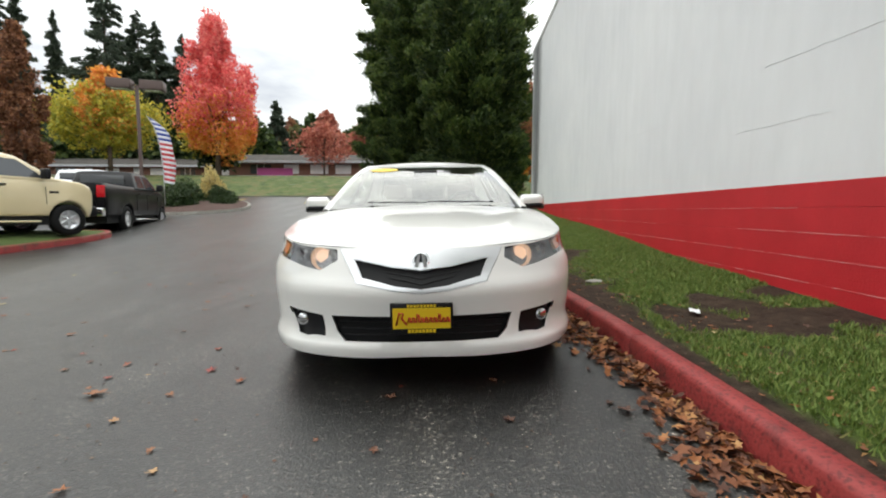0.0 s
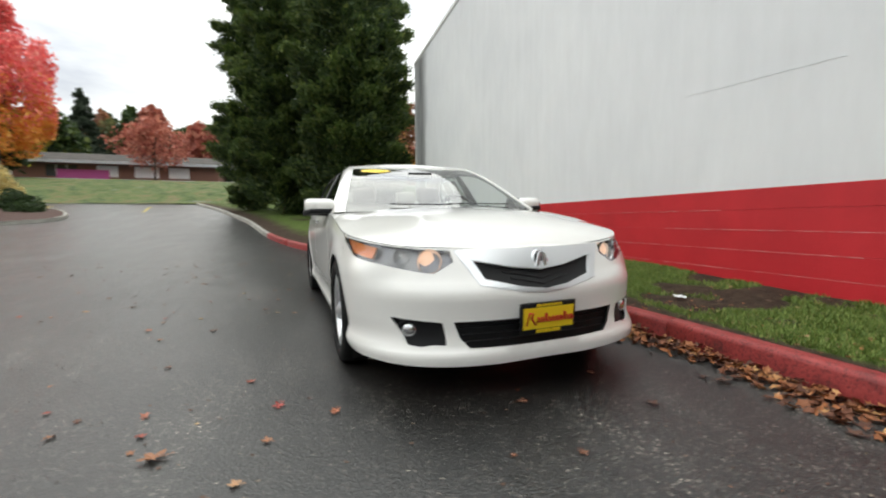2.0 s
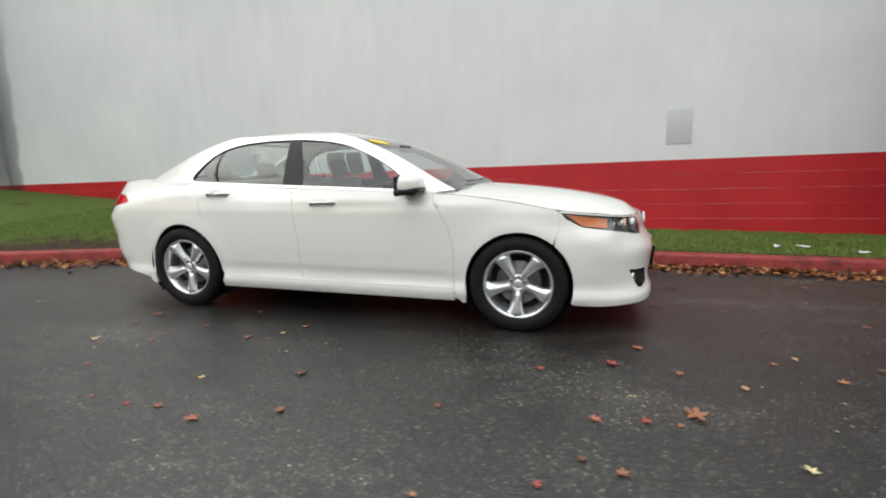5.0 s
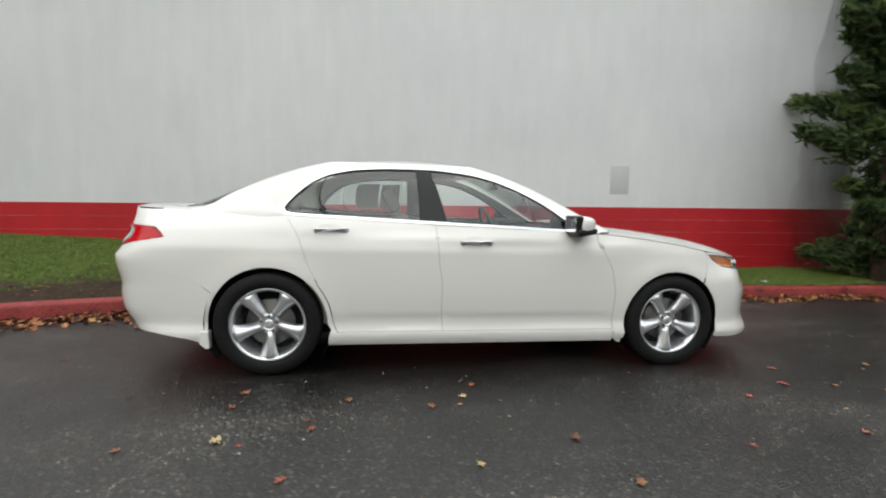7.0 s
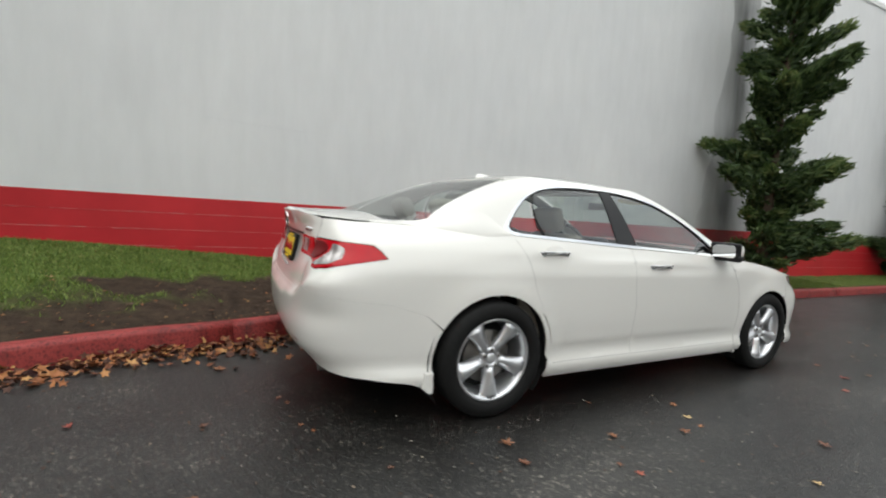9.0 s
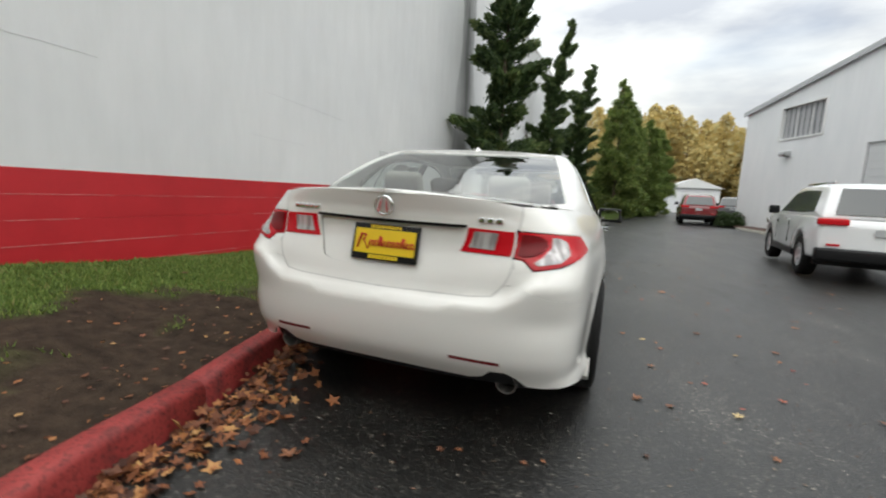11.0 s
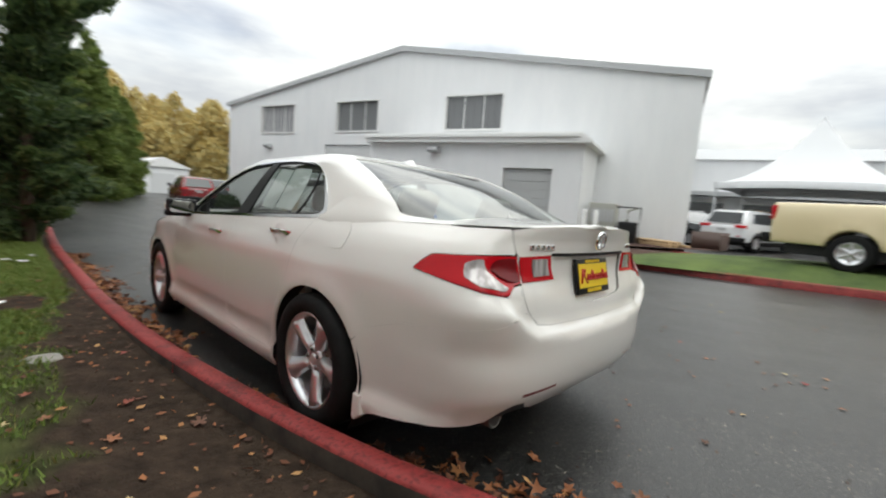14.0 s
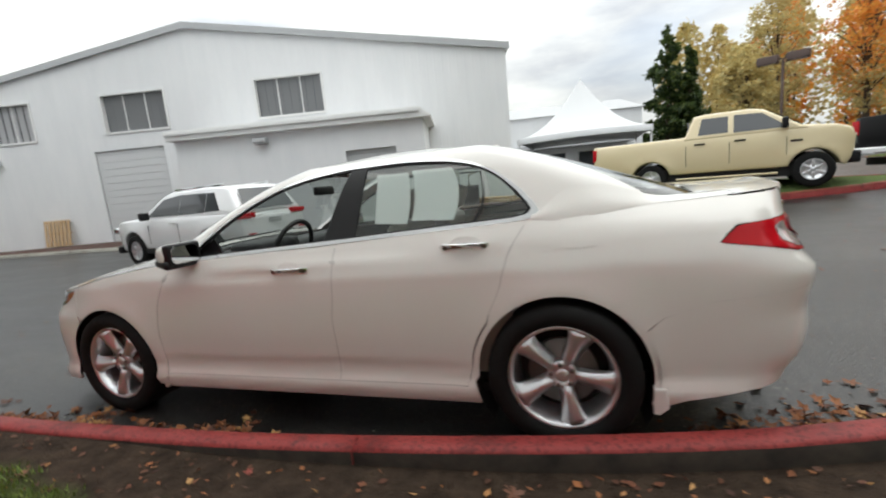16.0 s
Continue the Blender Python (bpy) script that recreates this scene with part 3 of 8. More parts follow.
def kerb_section(y0, y1, side, x_of, mat, parent, width=0.13, height=0.15):
    """One cast length of kerb, with a rounded top edge, swept along its line."""
    shape = [(0, -0.05), (0.004, height - 0.035), (0.012, height - 0.012), (0.032, height), (width - 0.02, height + 0.002), (width, height - 0.014), (width, -0.05)]
    ys = np.linspace(y0, y1, max(3, int((y1 - y0) / 0.25) + 1))
    bm, rows = bmesh.new(), []
    for y in ys:
        slope = (x_of(y + 0.05) - x_of(y - 0.05)) / 0.1
        n = Vector((side, -side * slope, 0)).normalized()
        base = Vector((x_of(y), y, float(ground_z(x_of(y), y))))
        w = 0.004 * noise.noise((y * 2.1, 0, side))
        rows.append([bm.verts.new(base + n * (u + w) + Vector((0, 0, z + 0.6 * w))) for u, z in shape])
    for a, b in zip(rows, rows[1:]):
        for k in range(len(shape) - 1):
            bm.faces.new((a[k], a[k + 1], b[k + 1], b[k]))
    bm.faces.new(rows[0])
    bm.faces.new(rows[-1][::-1])
    bmesh.ops.recalc_face_normals(bm, faces=bm.faces[:])
    back = len(shape) - 2
    for k, f in enumerate(bm.faces):
        if k < (len(rows) - 1) * (len(shape) - 1) and k % (len(shape) - 1) == back:
            f.material_index = 1
    ob = part("kerb_section", bm, mat, parent)
    ob.data.materials.append(DIRTY_CONCRETE)
    return ob


kerb = thing("kerb", Matrix(), "worn red painted concrete kerb with joints", "kerb", kind="structure")
joints = [-40, -34, -28, -22, -16, -12, -9, -6.1, -3.2, 0.42, 2.79, 4.88, 7.6, 10.4, 13.0]
for a, b in zip(joints, joints[1:]):
    kerb_section(a + 0.004, b - 0.004, 1, kerb_x, KERB_RED, kerb)
for a, b in ((13.0, 17), (17, 21), (21, 25), (25, 29), (29, 33)):
    kerb_section(a + 0.004, b - 0.004, 1, kerb_x, CONCRETE, kerb)

# ---- white warehouse with a red block base, beside the car ----
WALL_END, WALL_START, WALL_TOP, RED_TOP = 15.0, -34.0, 7.0, 1.15
w_dir = Vector((0.065, 1, 0)).normalized()
w_in = Vector((1, -0.065, 0)).normalized()


def wall_frame(y0):
    """x into the building, y along the wall, z up."""
    o = Vector((wall_x(y0), y0, 0))
    return Matrix(((w_in.x, w_dir.x, 0, o.x), (w_in.y, w_dir.y, 0, o.y), (0, 0, 1, -0.27), (0, 0, 0, 1))) @ Matrix.Rotation(radians(0.485), 4, "X")


WF = wall_frame(WALL_START)
w_len = (WALL_END - WALL_START) * math.sqrt(1 + 0.065**2)
warehouse = thing("warehouse", WF, "large white warehouse with red painted block base", "building", kind="structure")
part("wall", box((0, 0, RED_TOP), (0.25, w_len, WALL_TOP)), WALL_WHITE, warehouse, "smooth white painted wall", False)
part("end_wall", box((0.25, w_len - 0.25, -0.6), (24, w_len - 0.002, WALL_TOP)), WALL_WHITE, warehouse, "", False)
part("roof", box((-0.03, -0.03, WALL_TOP), (24, w_len + 0.03, WALL_TOP + 0.12), 0.01), TRIM_WHITE, warehouse, "", False)
part("back_wall", box((23.75, 0, -0.6), (24, w_len - 0.25, WALL_TOP)), WALL_WHITE, warehouse, "", False)
part("side_wall", box((0.25, 0, -0.6), (23.75, 0.25, WALL_TOP)), WALL_WHITE, warehouse, "", False)
part("wall_core", box((0.006, 0, -0.8), (0.25, w_len, RED_TOP)), WALL_RED, warehouse, "", False)
rng_j = random.Random(41)
z = RED_TOP
while z > -0.6:
    part("block_course", box((-0.004, 0.0, z - 0.1985), (0.02, w_len, z - 0.0005), 0.0025), WALL_RED, warehouse, "", False)
    if z < RED_TOP:
        bm, y0 = bmesh.new(), 20.0
        while y0 < w_len - 1:
            y1 = y0 + rng_j.uniform(0.3, 2.6)
            if rng_j.random() < 0.85:
                dz = rng_j.uniform(0.0016, 0.0042)
                add_box(bm, (-0.0065, y0, z - dz), (-0.002, y1, z + dz * 0.4))
            y0 = y1 + rng_j.uniform(0.0, 0.25)
        part("mortar_joint", bm, JOINT, warehouse, "thin joint line, light caught on its ledge painted pale", False)
    z -= 0.2
patch_y = -0.60 - WALL_START
part("patch", box((-0.006, patch_y - 0.31, 1.36), (0.0, patch_y, 1.815), 0.003), material("grey_paint_patch", (0.56, 0.57, 0.57), 0.8), warehouse, "faded grey painted-over panel")


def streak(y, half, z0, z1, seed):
    """A ragged upright film on the wall that carries painted tree shade."""
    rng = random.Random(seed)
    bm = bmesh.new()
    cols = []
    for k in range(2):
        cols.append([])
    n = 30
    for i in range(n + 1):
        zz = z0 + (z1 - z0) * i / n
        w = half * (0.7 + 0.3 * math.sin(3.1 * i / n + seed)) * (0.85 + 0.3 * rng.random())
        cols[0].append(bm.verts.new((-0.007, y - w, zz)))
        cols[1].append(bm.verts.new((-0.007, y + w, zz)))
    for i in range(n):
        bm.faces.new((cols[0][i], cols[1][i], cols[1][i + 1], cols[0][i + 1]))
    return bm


CRACK = material("hairline_crack", (0.66, 0.67, 0.67), 0.9)
rng_c = random.Random(8)
for y0, z0, y1, z1 in ((35.95, 2.27, 34.4, 2.17), (39.3, 2.20, 37.8, 2.15), (36.3, 1.74, 35.2, 1.70)):
    bm, k = bmesh.new(), 14
    z0, z1 = z0 - 0.0085 * (y0 - 32.2), z1 - 0.0085 * (y1 - 32.2)
    pts = [(y0 + (y1 - y0) * i / k, z0 + (z1 - z0) * i / k + rng_c.uniform(-0.006, 0.006)) for i in range(k + 1)]
    for (ya, za), (yb, zb) in zip(pts, pts[1:]):
        wa = rng_c.uniform(0.0002, 0.0007)
        v = [bm.verts.new(q) for q in ((-0.003, ya, za - wa), (-0.003, yb, zb - wa), (-0.003, yb, zb + wa), (-0.003, ya, za + wa), (0.01, ya, za - wa), (0.01, yb, zb - wa), (0.01, yb, zb + wa), (0.01, ya, za + wa))]
        for q in ((3, 2, 1, 0), (0, 1, 5, 4), (2, 3, 7, 6), (1, 2, 6, 5), (3, 0, 4, 7)):
            bm.faces.new([v[i] for i in q])
    part("crack", bm, CRACK, warehouse, "hairline crack in the white wall", False)
n, l = TREE_SHADE.node_tree.nodes, TREE_SHADE.node_tree.links
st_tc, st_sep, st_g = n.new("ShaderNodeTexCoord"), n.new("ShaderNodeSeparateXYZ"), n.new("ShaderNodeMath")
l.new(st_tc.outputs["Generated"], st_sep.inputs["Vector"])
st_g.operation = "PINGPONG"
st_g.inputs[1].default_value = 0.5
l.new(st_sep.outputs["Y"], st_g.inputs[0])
st_n = noise_node(TREE_SHADE, 2.5, 6, 0.65, stretch=(1, 1, 0.18))
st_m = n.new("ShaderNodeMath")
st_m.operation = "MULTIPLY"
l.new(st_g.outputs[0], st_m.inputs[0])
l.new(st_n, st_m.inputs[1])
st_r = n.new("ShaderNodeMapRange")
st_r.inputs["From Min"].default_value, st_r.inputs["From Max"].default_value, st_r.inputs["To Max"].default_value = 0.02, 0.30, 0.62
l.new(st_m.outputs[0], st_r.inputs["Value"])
l.new(st_r.outputs["Result"], bsdf(TREE_SHADE).inputs["Alpha"])
# shade beside the conifer and the cypresses, painted on as dark bands
part("shade_band", streak(-4.6 - WALL_START, 1.0, 0.05, WALL_TOP - 0.05, 2), TREE_SHADE, warehouse, "dark ragged band painted in for tree shade on the wall")
part("shade_band", streak(WALL_END - 0.9 - WALL_START, 0.95, 0.3, WALL_TOP - 0.05, 5), TREE_SHADE, warehouse, "dark ragged band painted in for tree shade on the wall")

# ---- white metal building across the lot ----
B_D, B_N = Vector((-0.274, 0.962, 0)).normalized(), Vector((0.962, 0.274, 0)).normalized()
B_O = Vector((-11.57, -12.78, 0))
BF = Matrix(((B_D.x, B_N.x, 0, B_O.x), (B_D.y, B_N.y, 0, B_O.y), (0, 0, 1, 0), (0, 0, 0, 1)))
# local: x along the front, y out of the front, z up
S0, S1, SA, EAVE, APEX, B_DEPTH = -11.6, 14.3, 1.4, 6.26, 8.38, 34.0
metal_building = thing("metal_building", BF, "white ribbed metal building with low gable", "building", kind="structure")
WINDOWS = [(-8.7, -5.82, 4.48, 6.12), (-2.75, 0.10, 4.50, 6.11), (3.90, 6.80, 4.50, 6.10)]
DOOR_1 = (-3.45, -0.35, -0.25, 3.84)


def roof_z(s):
    return EAVE + (APEX - EAVE) * (1 - abs(s - SA) / ((S1 - SA) if s > SA else (SA - S0)))


def front_wall():
    """The gable front in bays, leaving the openings free."""
    bm = bmesh.new()
    holes = WINDOWS + [DOOR_1]
    cuts = sorted({S0, S1, SA} | {h[0] for h in holes} | {h[1] for h in holes})
    for a, b in zip(cuts, cuts[1:]):
        mid = (a + b) / 2
        gaps = sorted((h[2], h[3]) for h in holes if h[0] <= mid <= h[1])
        z0, bands = -0.6, []
        for g0, g1 in gaps:
            if g0 > z0:
                bands.append((z0, g0, None))
            z0 = g1
        bands.append((z0, None, None))
        for lo, hi, _ in bands:
            za, zb = (hi, hi) if hi is not None else (roof_z(a), roof_z(b))
            v = [bm.verts.new(p) for p in ((a, 0, lo), (b, 0, lo), (b, 0, zb), (a, 0, za), (a, -0.2, lo), (b, -0.2, lo), (b, -0.2, zb), (a, -0.2, za))]
            for q in ((0, 1, 2, 3), (5, 4, 7, 6), (0, 4, 5, 1), (3, 2, 6, 7), (1, 5, 6, 2), (0, 3, 7, 4)):
                bm.faces.new([v[i] for i in q])
    return bm


front = part("front_wall", front_wall(), METAL_WHITE, metal_building, "white metal siding with standing ribs", False)
# standing ribs of the sheet metal
s = S0 + 0.15
while s < S1 - 0.1:
    gaps = sorted((h[2] - 0.03, h[3] + 0.03) for h in WINDOWS + [DOOR_1] if h[0] - 0.05 <= s <= h[1] + 0.05)
    z0, spans = -0.5, []
    for g0, g1 in gaps:
        if g0 > z0:
            spans.append((z0, g0))
        z0 = g1
    spans.append((z0, roof_z(s) - 0.05))
    for lo, hi in spans:
        mesh_part("rib", [(s - 0.05, 0.001, lo), (s - 0.012, 0.0035, lo), (s + 0.012, 0.0035, lo), (s + 0.05, 0.001, lo), (s - 0.05, 0.001, hi), (s - 0.012, 0.0035, hi), (s + 0.012, 0.0035, hi), (s + 0.05, 0.001, hi)], [(0, 4, 5, 1), (1, 5, 6, 2), (2, 6, 7, 3), (4, 7, 6, 5), (0, 1, 2, 3)], METAL_WHITE, front, "", False)
    s += 0.305


part("side_wall", box((S1 - 0.2, -B_DEPTH, -0.6), (S1, -0.2, EAVE)), METAL_WHITE, metal_building, "", False)
part("side_wall", box((S0, -B_DEPTH, -0.6), (S0 + 0.2, -0.2, EAVE)), METAL_WHITE, metal_building, "", False)
part("back_wall", box((S0, -B_DEPTH - 0.2, -0.6), (S1, -B_DEPTH, EAVE)), METAL_WHITE, metal_building, "", False)
for a, b in ((S0 - 0.15, SA), (SA, S1 + 0.15)):
    part("roof", prism([(a, roof_z(min(max(a, S0), S1)) + 0.0), (b, roof_z(min(max(b, S0), S1)) + 0.0), (b, roof_z(min(max(b, S0), S1)) + 0.14), (a, roof_z(min(max(a, S0), S1)) + 0.14)], -B_DEPTH - 0.3, 0.12, "y"), TRIM_GREY, metal_building, "", False)
    part("fascia", prism([(a, roof_z(min(max(a, S0), S1)) - 0.10), (b, roof_z(min(max(b, S0), S1)) - 0.10), (b, roof_z(min(max(b, S0), S1)) + 0.15), (a, roof_z(min(max(a, S0), S1)) + 0.15)], 0.121, 0.16, "y"), TRIM_GREY, metal_building, "light grey eave trim", False)
for k, (a, b, z0, z1) in enumerate(WINDOWS):
    win = part("window", box((a + 0.02, -0.19, z0), (b, -0.15, z1)), DARK_GLASS, metal_building, "", False)
    for lo, hi in (((a, -0.16, z1 - 0.06), (b, 0.05, z1 + 0.03)), ((a, -0.16, z0 - 0.03), (b, 0.05, z0 + 0.06)), ((b - 0.06, -0.16, z0 + 0.06), (b + 0.02, 0.05, z1 - 0.06)), ((a - 0.02, -0.16, z0 + 0.06), (a + 0.08, 0.05, z1 - 0.06))):
        part("frame", box(lo, hi, 0.008), TRIM_WHITE, win, "white metal window frame", False)
    for j in range(8):
        x0 = a + 0.12 + j * (b - a - 0.2) / 8
        part("blind_slat", box((x0, -0.145, z0 + 0.08), (x0 + (0.26 if k == 0 else 0.325), -0.135, z1 - 0.08)), BLIND if k == 0 else BLIND_DARK, win, "grey vertical blind", False)
    for j in range(1, 3):
        x0 = a + j * (b - a) / 3
        part("mullion", box((x0 - 0.02, -0.13, z0 + 0.05), (x0 + 0.02, -0.10, z1 - 0.05)), TRIM_WHITE, win, "", False)


def roller_door(a, b, z0, z1, y, mat, parent):
    door = part("roller_door", box((a, y - 0.08, z0), (b, y - 0.04, z1)), mat, parent, "closed metal roller door", False)
    z, step = z0 + 0.02, 0.30
    while z < z1 - 0.05:
        part("slat", box((a + 0.04, y - 0.039, z), (b - 0.04, y - 0.02, min(z + step - 0.02, z1 - 0.01)), 0.008), mat, door, "", False)
        z += step
    part("door_frame", box((a - 0.06, y - 0.04, z0), (a, y + 0.03, z1 + 0.05), 0.006), TRIM_GREY, door, "", False)
    part("door_frame", box((b, y - 0.04, z0), (b + 0.06, y + 0.03, z1 + 0.05), 0.006), TRIM_GREY, door, "", False)
    part("lintel", box((a, y - 0.04, z1), (b, y + 0.03, z1 + 0.07), 0.006), TRIM_GREY, door, "", False)
    return door


roller_door(DOOR_1[0], DOOR_1[1], -0.25, 3.8, -0.05, SHUTTER_WHITE, metal_building)
# low projecting bay with its own roof edge
L0, L1, L_OUT, L_TOP = 2.0, 10.95, 2.85, 3.5
bay = thing("projecting_bay", BF, "low white block bay with flat roof on the metal building", "building", kind="structure")
D2 = (8.12, 9.92, -0.25, 2.62)
for lo, hi in (((L0, 0.03, -0.6), (D2[0], L_OUT, L_TOP)), ((D2[1], 0.03, -0.6), (L1, L_OUT, L_TOP)), ((D2[0], 0.03, D2[3]), (D2[1], L_OUT, L_TOP))):
    part("wall", box(lo, hi), METAL_WHITE, bay, "", False)
roller_door(D2[0], D2[1], D2[2], D2[3], L_OUT - 0.1, SHUTTER, bay)
part("roof", prism([(L0 - 0.12, L_TOP), (L1 + 0.28, L_TOP - 0.02), (L1 + 0.28, L_TOP + 0.06), (L1 - 0.1, L_TOP + 0.34), (L0 - 0.12, L_TOP + 0.34)], 0.03, L_OUT + 0.32, "y"), TRIM_WHITE, bay, "", False)
part("gutter", box((L0 - 0.12, L_OUT + 0.32, L_TOP + 0.16), (L1 - 0.1, L_OUT + 0.40, L_TOP + 0.30), 0.02), TRIM_WHITE, bay, "", False)


def wall_light(s, y, z):
    lamp = thing("wall_light", BF @ Matrix.Translation((s, y, z)), "grey floodlight on the white metal wall", "wall light", "wall lights")
    part("housing", prism([(0.0, -0.10), (0.30, -0.06), (0.34, 0.02), (0.26, 0.12), (0.0, 0.14)], -0.22, 0.22, "x", 0.012), TRIM_GREY, lamp)
    part("lens", box((-0.18, 0.06, -0.112), (0.18, 0.27, -0.085), 0.004), LENS_MILKY, lamp)
    return lamp


wall_light(-7.9, 0.0, 3.74)
wall_light(5.2, L_OUT, 3.2)


# ---- trees ----
def leaf_cards(points, size, rng, droop=0.0, aspect=0.6, out=None):
    """Many small bent leaf sprays, two triangles each, at the points."""
    n = len(points)
    a = rng.normal(size=(n, 3))
    if out is not None:
        a = a * 0.7 + out
    a[:, 2] -= droop
    a /= np.linalg.norm(a, axis=1)[:, None]
    b = np.cross(a, rng.normal(size=(n, 3)))
    b /= np.linalg.norm(b, axis=1)[:, None]
    s = size * rng.uniform(0.6, 1.4, n)[:, None]
    nrm = np.cross(a, b)
    v = np.stack([points - a * s * 0.5, points + b * s * aspect * 0.5 + nrm * s * 0.12, points + a * s * 0.6, points - b * s * aspect * 0.5 + nrm * s * 0.12], 1).reshape(-1, 3)
    i = np.arange(n)[:, None] * 4
    f = np.concatenate([np.hstack([i, i + 1, i + 2]), np.hstack([i, i + 2, i + 3])])
    return v, f


def fast_mesh(name, v, f, mat, parent):
    me = bpy.data.meshes.new(name)
    me.vertices.add(len(v))
    me.vertices.foreach_set("co", np.asarray(v, np.float32).ravel())
    me.loops.add(f.size)
    me.loops.foreach_set("vertex_index", np.asarray(f, np.int32).ravel())
    me.polygons.add(len(f))
    me.polygons.foreach_set("loop_start", np.arange(len(f), dtype=np.int32) * 3)
    me.update(calc_edges=True)
    me.validate()
    me.materials.append(mat)
    ob = new(name, me)
    ob.parent = parent
    return ob


def conifer(x, y, height, radius, mat, label, seed, sprays=14000, size=0.20, columnar=0.5, base=0.3, lean=(0, 0), ragged=0.25, droop=0.25, up=0.1, category="conifer", group="", tuft=1.0, rise=None, whorls=9, inner=0.25, tip_mat=None, skirt=0.65, slim=0.42):
    """A trunk, whorls of limbs and a crown of many sprays. columnar 0: a cone, 1: a column."""
    rng = np.random.default_rng(seed)
    tree = thing("conifer_tree", Matrix.Translation(on_ground(x, y, up - 0.12)), label, category, group)
    bm = bmesh.new()
    spine = [(lean[0] * (k / 8) ** 1.3, lean[1] * (k / 8) ** 1.3, height * 0.97 * k / 8) for k in range(9)]
    add_tube(bm, spine, [max(0.02, radius * 0.085 * (1 - k / 8.3)) for k in range(9)], 8)
    limbs = int(height * whorls)
    tips, outs, roots = [], [], []
    for i in range(limbs):
        h = base + (height - base) * ((i + rng.random()) / limbs)
        t = (h - base) / (height - base)
        r = radius * ((1 - t) * (1 - columnar) + columnar * (1 - t**3) ** 0.7 * min(1, skirt + 2.2 * t)) * rng.uniform(1 - 2 * ragged, 1 + ragged * 0.6)
        ang = rng.uniform(0, math.tau)
        d = np.array([math.cos(ang), math.sin(ang), 0.45 * columnar - 0.12 if rise is None else rise * (0.25 + t)])
        c = np.array([lean[0] * (h / height) ** 1.3, lean[1] * (h / height) ** 1.3, h])
        roots.append(c)
        tips.append(c + d * max(r, 0.08))
        outs.append(d)
    roots, tips, outs = np.array(roots), np.array(tips), np.array(outs)
    for i in range(0, limbs, 3):
        add_tube(bm, [tuple(roots[i]), tuple(roots[i] * 0.5 + tips[i] * 0.5 + np.array([0, 0, 0.03])), tuple(tips[i])], [0.022, 0.014, 0.004], 4, False)
    part("trunk", bm, BARK, tree)
    weight = np.linalg.norm(tips - roots, axis=1)
    pick = rng.choice(limbs, sprays, p=weight / weight.sum())
    t = rng.uniform(inner, 1.03, sprays) ** 0.6
    p = roots[pick] + (tips[pick] - roots[pick]) * t[:, None]
    spread = (tuft * (0.07 + 0.20 * weight[pick] * (1.15 - t)))[:, None]
    p = p + rng.normal(size=(sprays, 3)) * spread * np.array([1, 1, 0.8])
    v, f = leaf_cards(p, size, rng, droop, slim, outs[pick] * (0.8 if slim > 0.4 else 1.3))
    if tip_mat is None:
        fast_mesh("crown", v, f, mat, tree)
        return tree
    young = (rng.random(limbs) < 0.45)[pick] & (t > 0.80)
    young = np.concatenate([young, young])
    fast_mesh("crown", v, f[~young], mat, tree)
    fast_mesh("young_growth", v, f[young], tip_mat, tree)
    return tree


def broadleaf(x, y, height, radius, mats, label, seed, leaves=9000, size=0.25, stem=0.18, up=0.0, shape=0.9, z0=None, sweep=0.0):
    """A forked trunk and a crown of leaf clumps; the second material colours the lower crown."""
    rng = np.random.default_rng(seed)
    place = on_ground(x, y, up) if z0 is None else (x, y, z0)
    tree = thing("broadleaf_tree", Matrix.Translation(place), label, "tree")
    bm = bmesh.new()
    add_tube(bm, [(0, 0, -0.3), (0.03, 0, height * 0.25), (0, 0.04, height * 0.55), (0, 0, height * 0.92)], [height * 0.02, height * 0.016, height * 0.009, 0.01], 8)
    clumps = 110
    cs, rs = [], []
    for i in range(clumps):
        t = stem + (1 - stem) * rng.random() ** 0.85
        prof = math.sin(math.pi * min(1, max(0.0, (t - stem) / (1 - stem))) ** shape) ** 0.7 if t < 1 else 0
        a, q = rng.uniform(0, math.tau), math.sqrt(rng.random())
        c = np.array([math.cos(a) * q * radius * prof, math.sin(a) * q * radius * prof, height * t])
        cs.append(c)
        rs.append(radius * rng.uniform(0.10, 0.24))
        if i % 3 == 0:
            add_tube(bm, [(0, 0, c[2] * 0.62), tuple(c * np.array([0.5, 0.5, 0.86])), tuple(c)], [height * 0.006, height * 0.004, 0.008], 4, False)
    part("trunk", bm, BARK, tree)
    cs, rs = np.array(cs), np.array(rs)
    pick = rng.integers(0, clumps, leaves)
    p = np.clip(rng.normal(size=(leaves, 3)), -1.5, 1.5) * rs[pick][:, None] * np.array([0.75 - 0.3 * sweep, 0.75 - 0.3 * sweep, 0.62 + 0.9 * sweep])
    p[:, :2] += sweep * 0.35 * p[:, 2:3] * cs[pick][:, :2] / radius
    p = p + cs[pick]
    low = p[:, 2] < height * (stem + 0.20 + 0.10 * rng.normal(size=leaves))
    for sel, mat in ((~low, mats[0]), (low, mats[-1])):
        if sel.any():
            v, f = leaf_cards(p[sel], size, rng, 0.2, 0.85)
            fast_mesh("crown", v, f, mat, tree)
    return tree


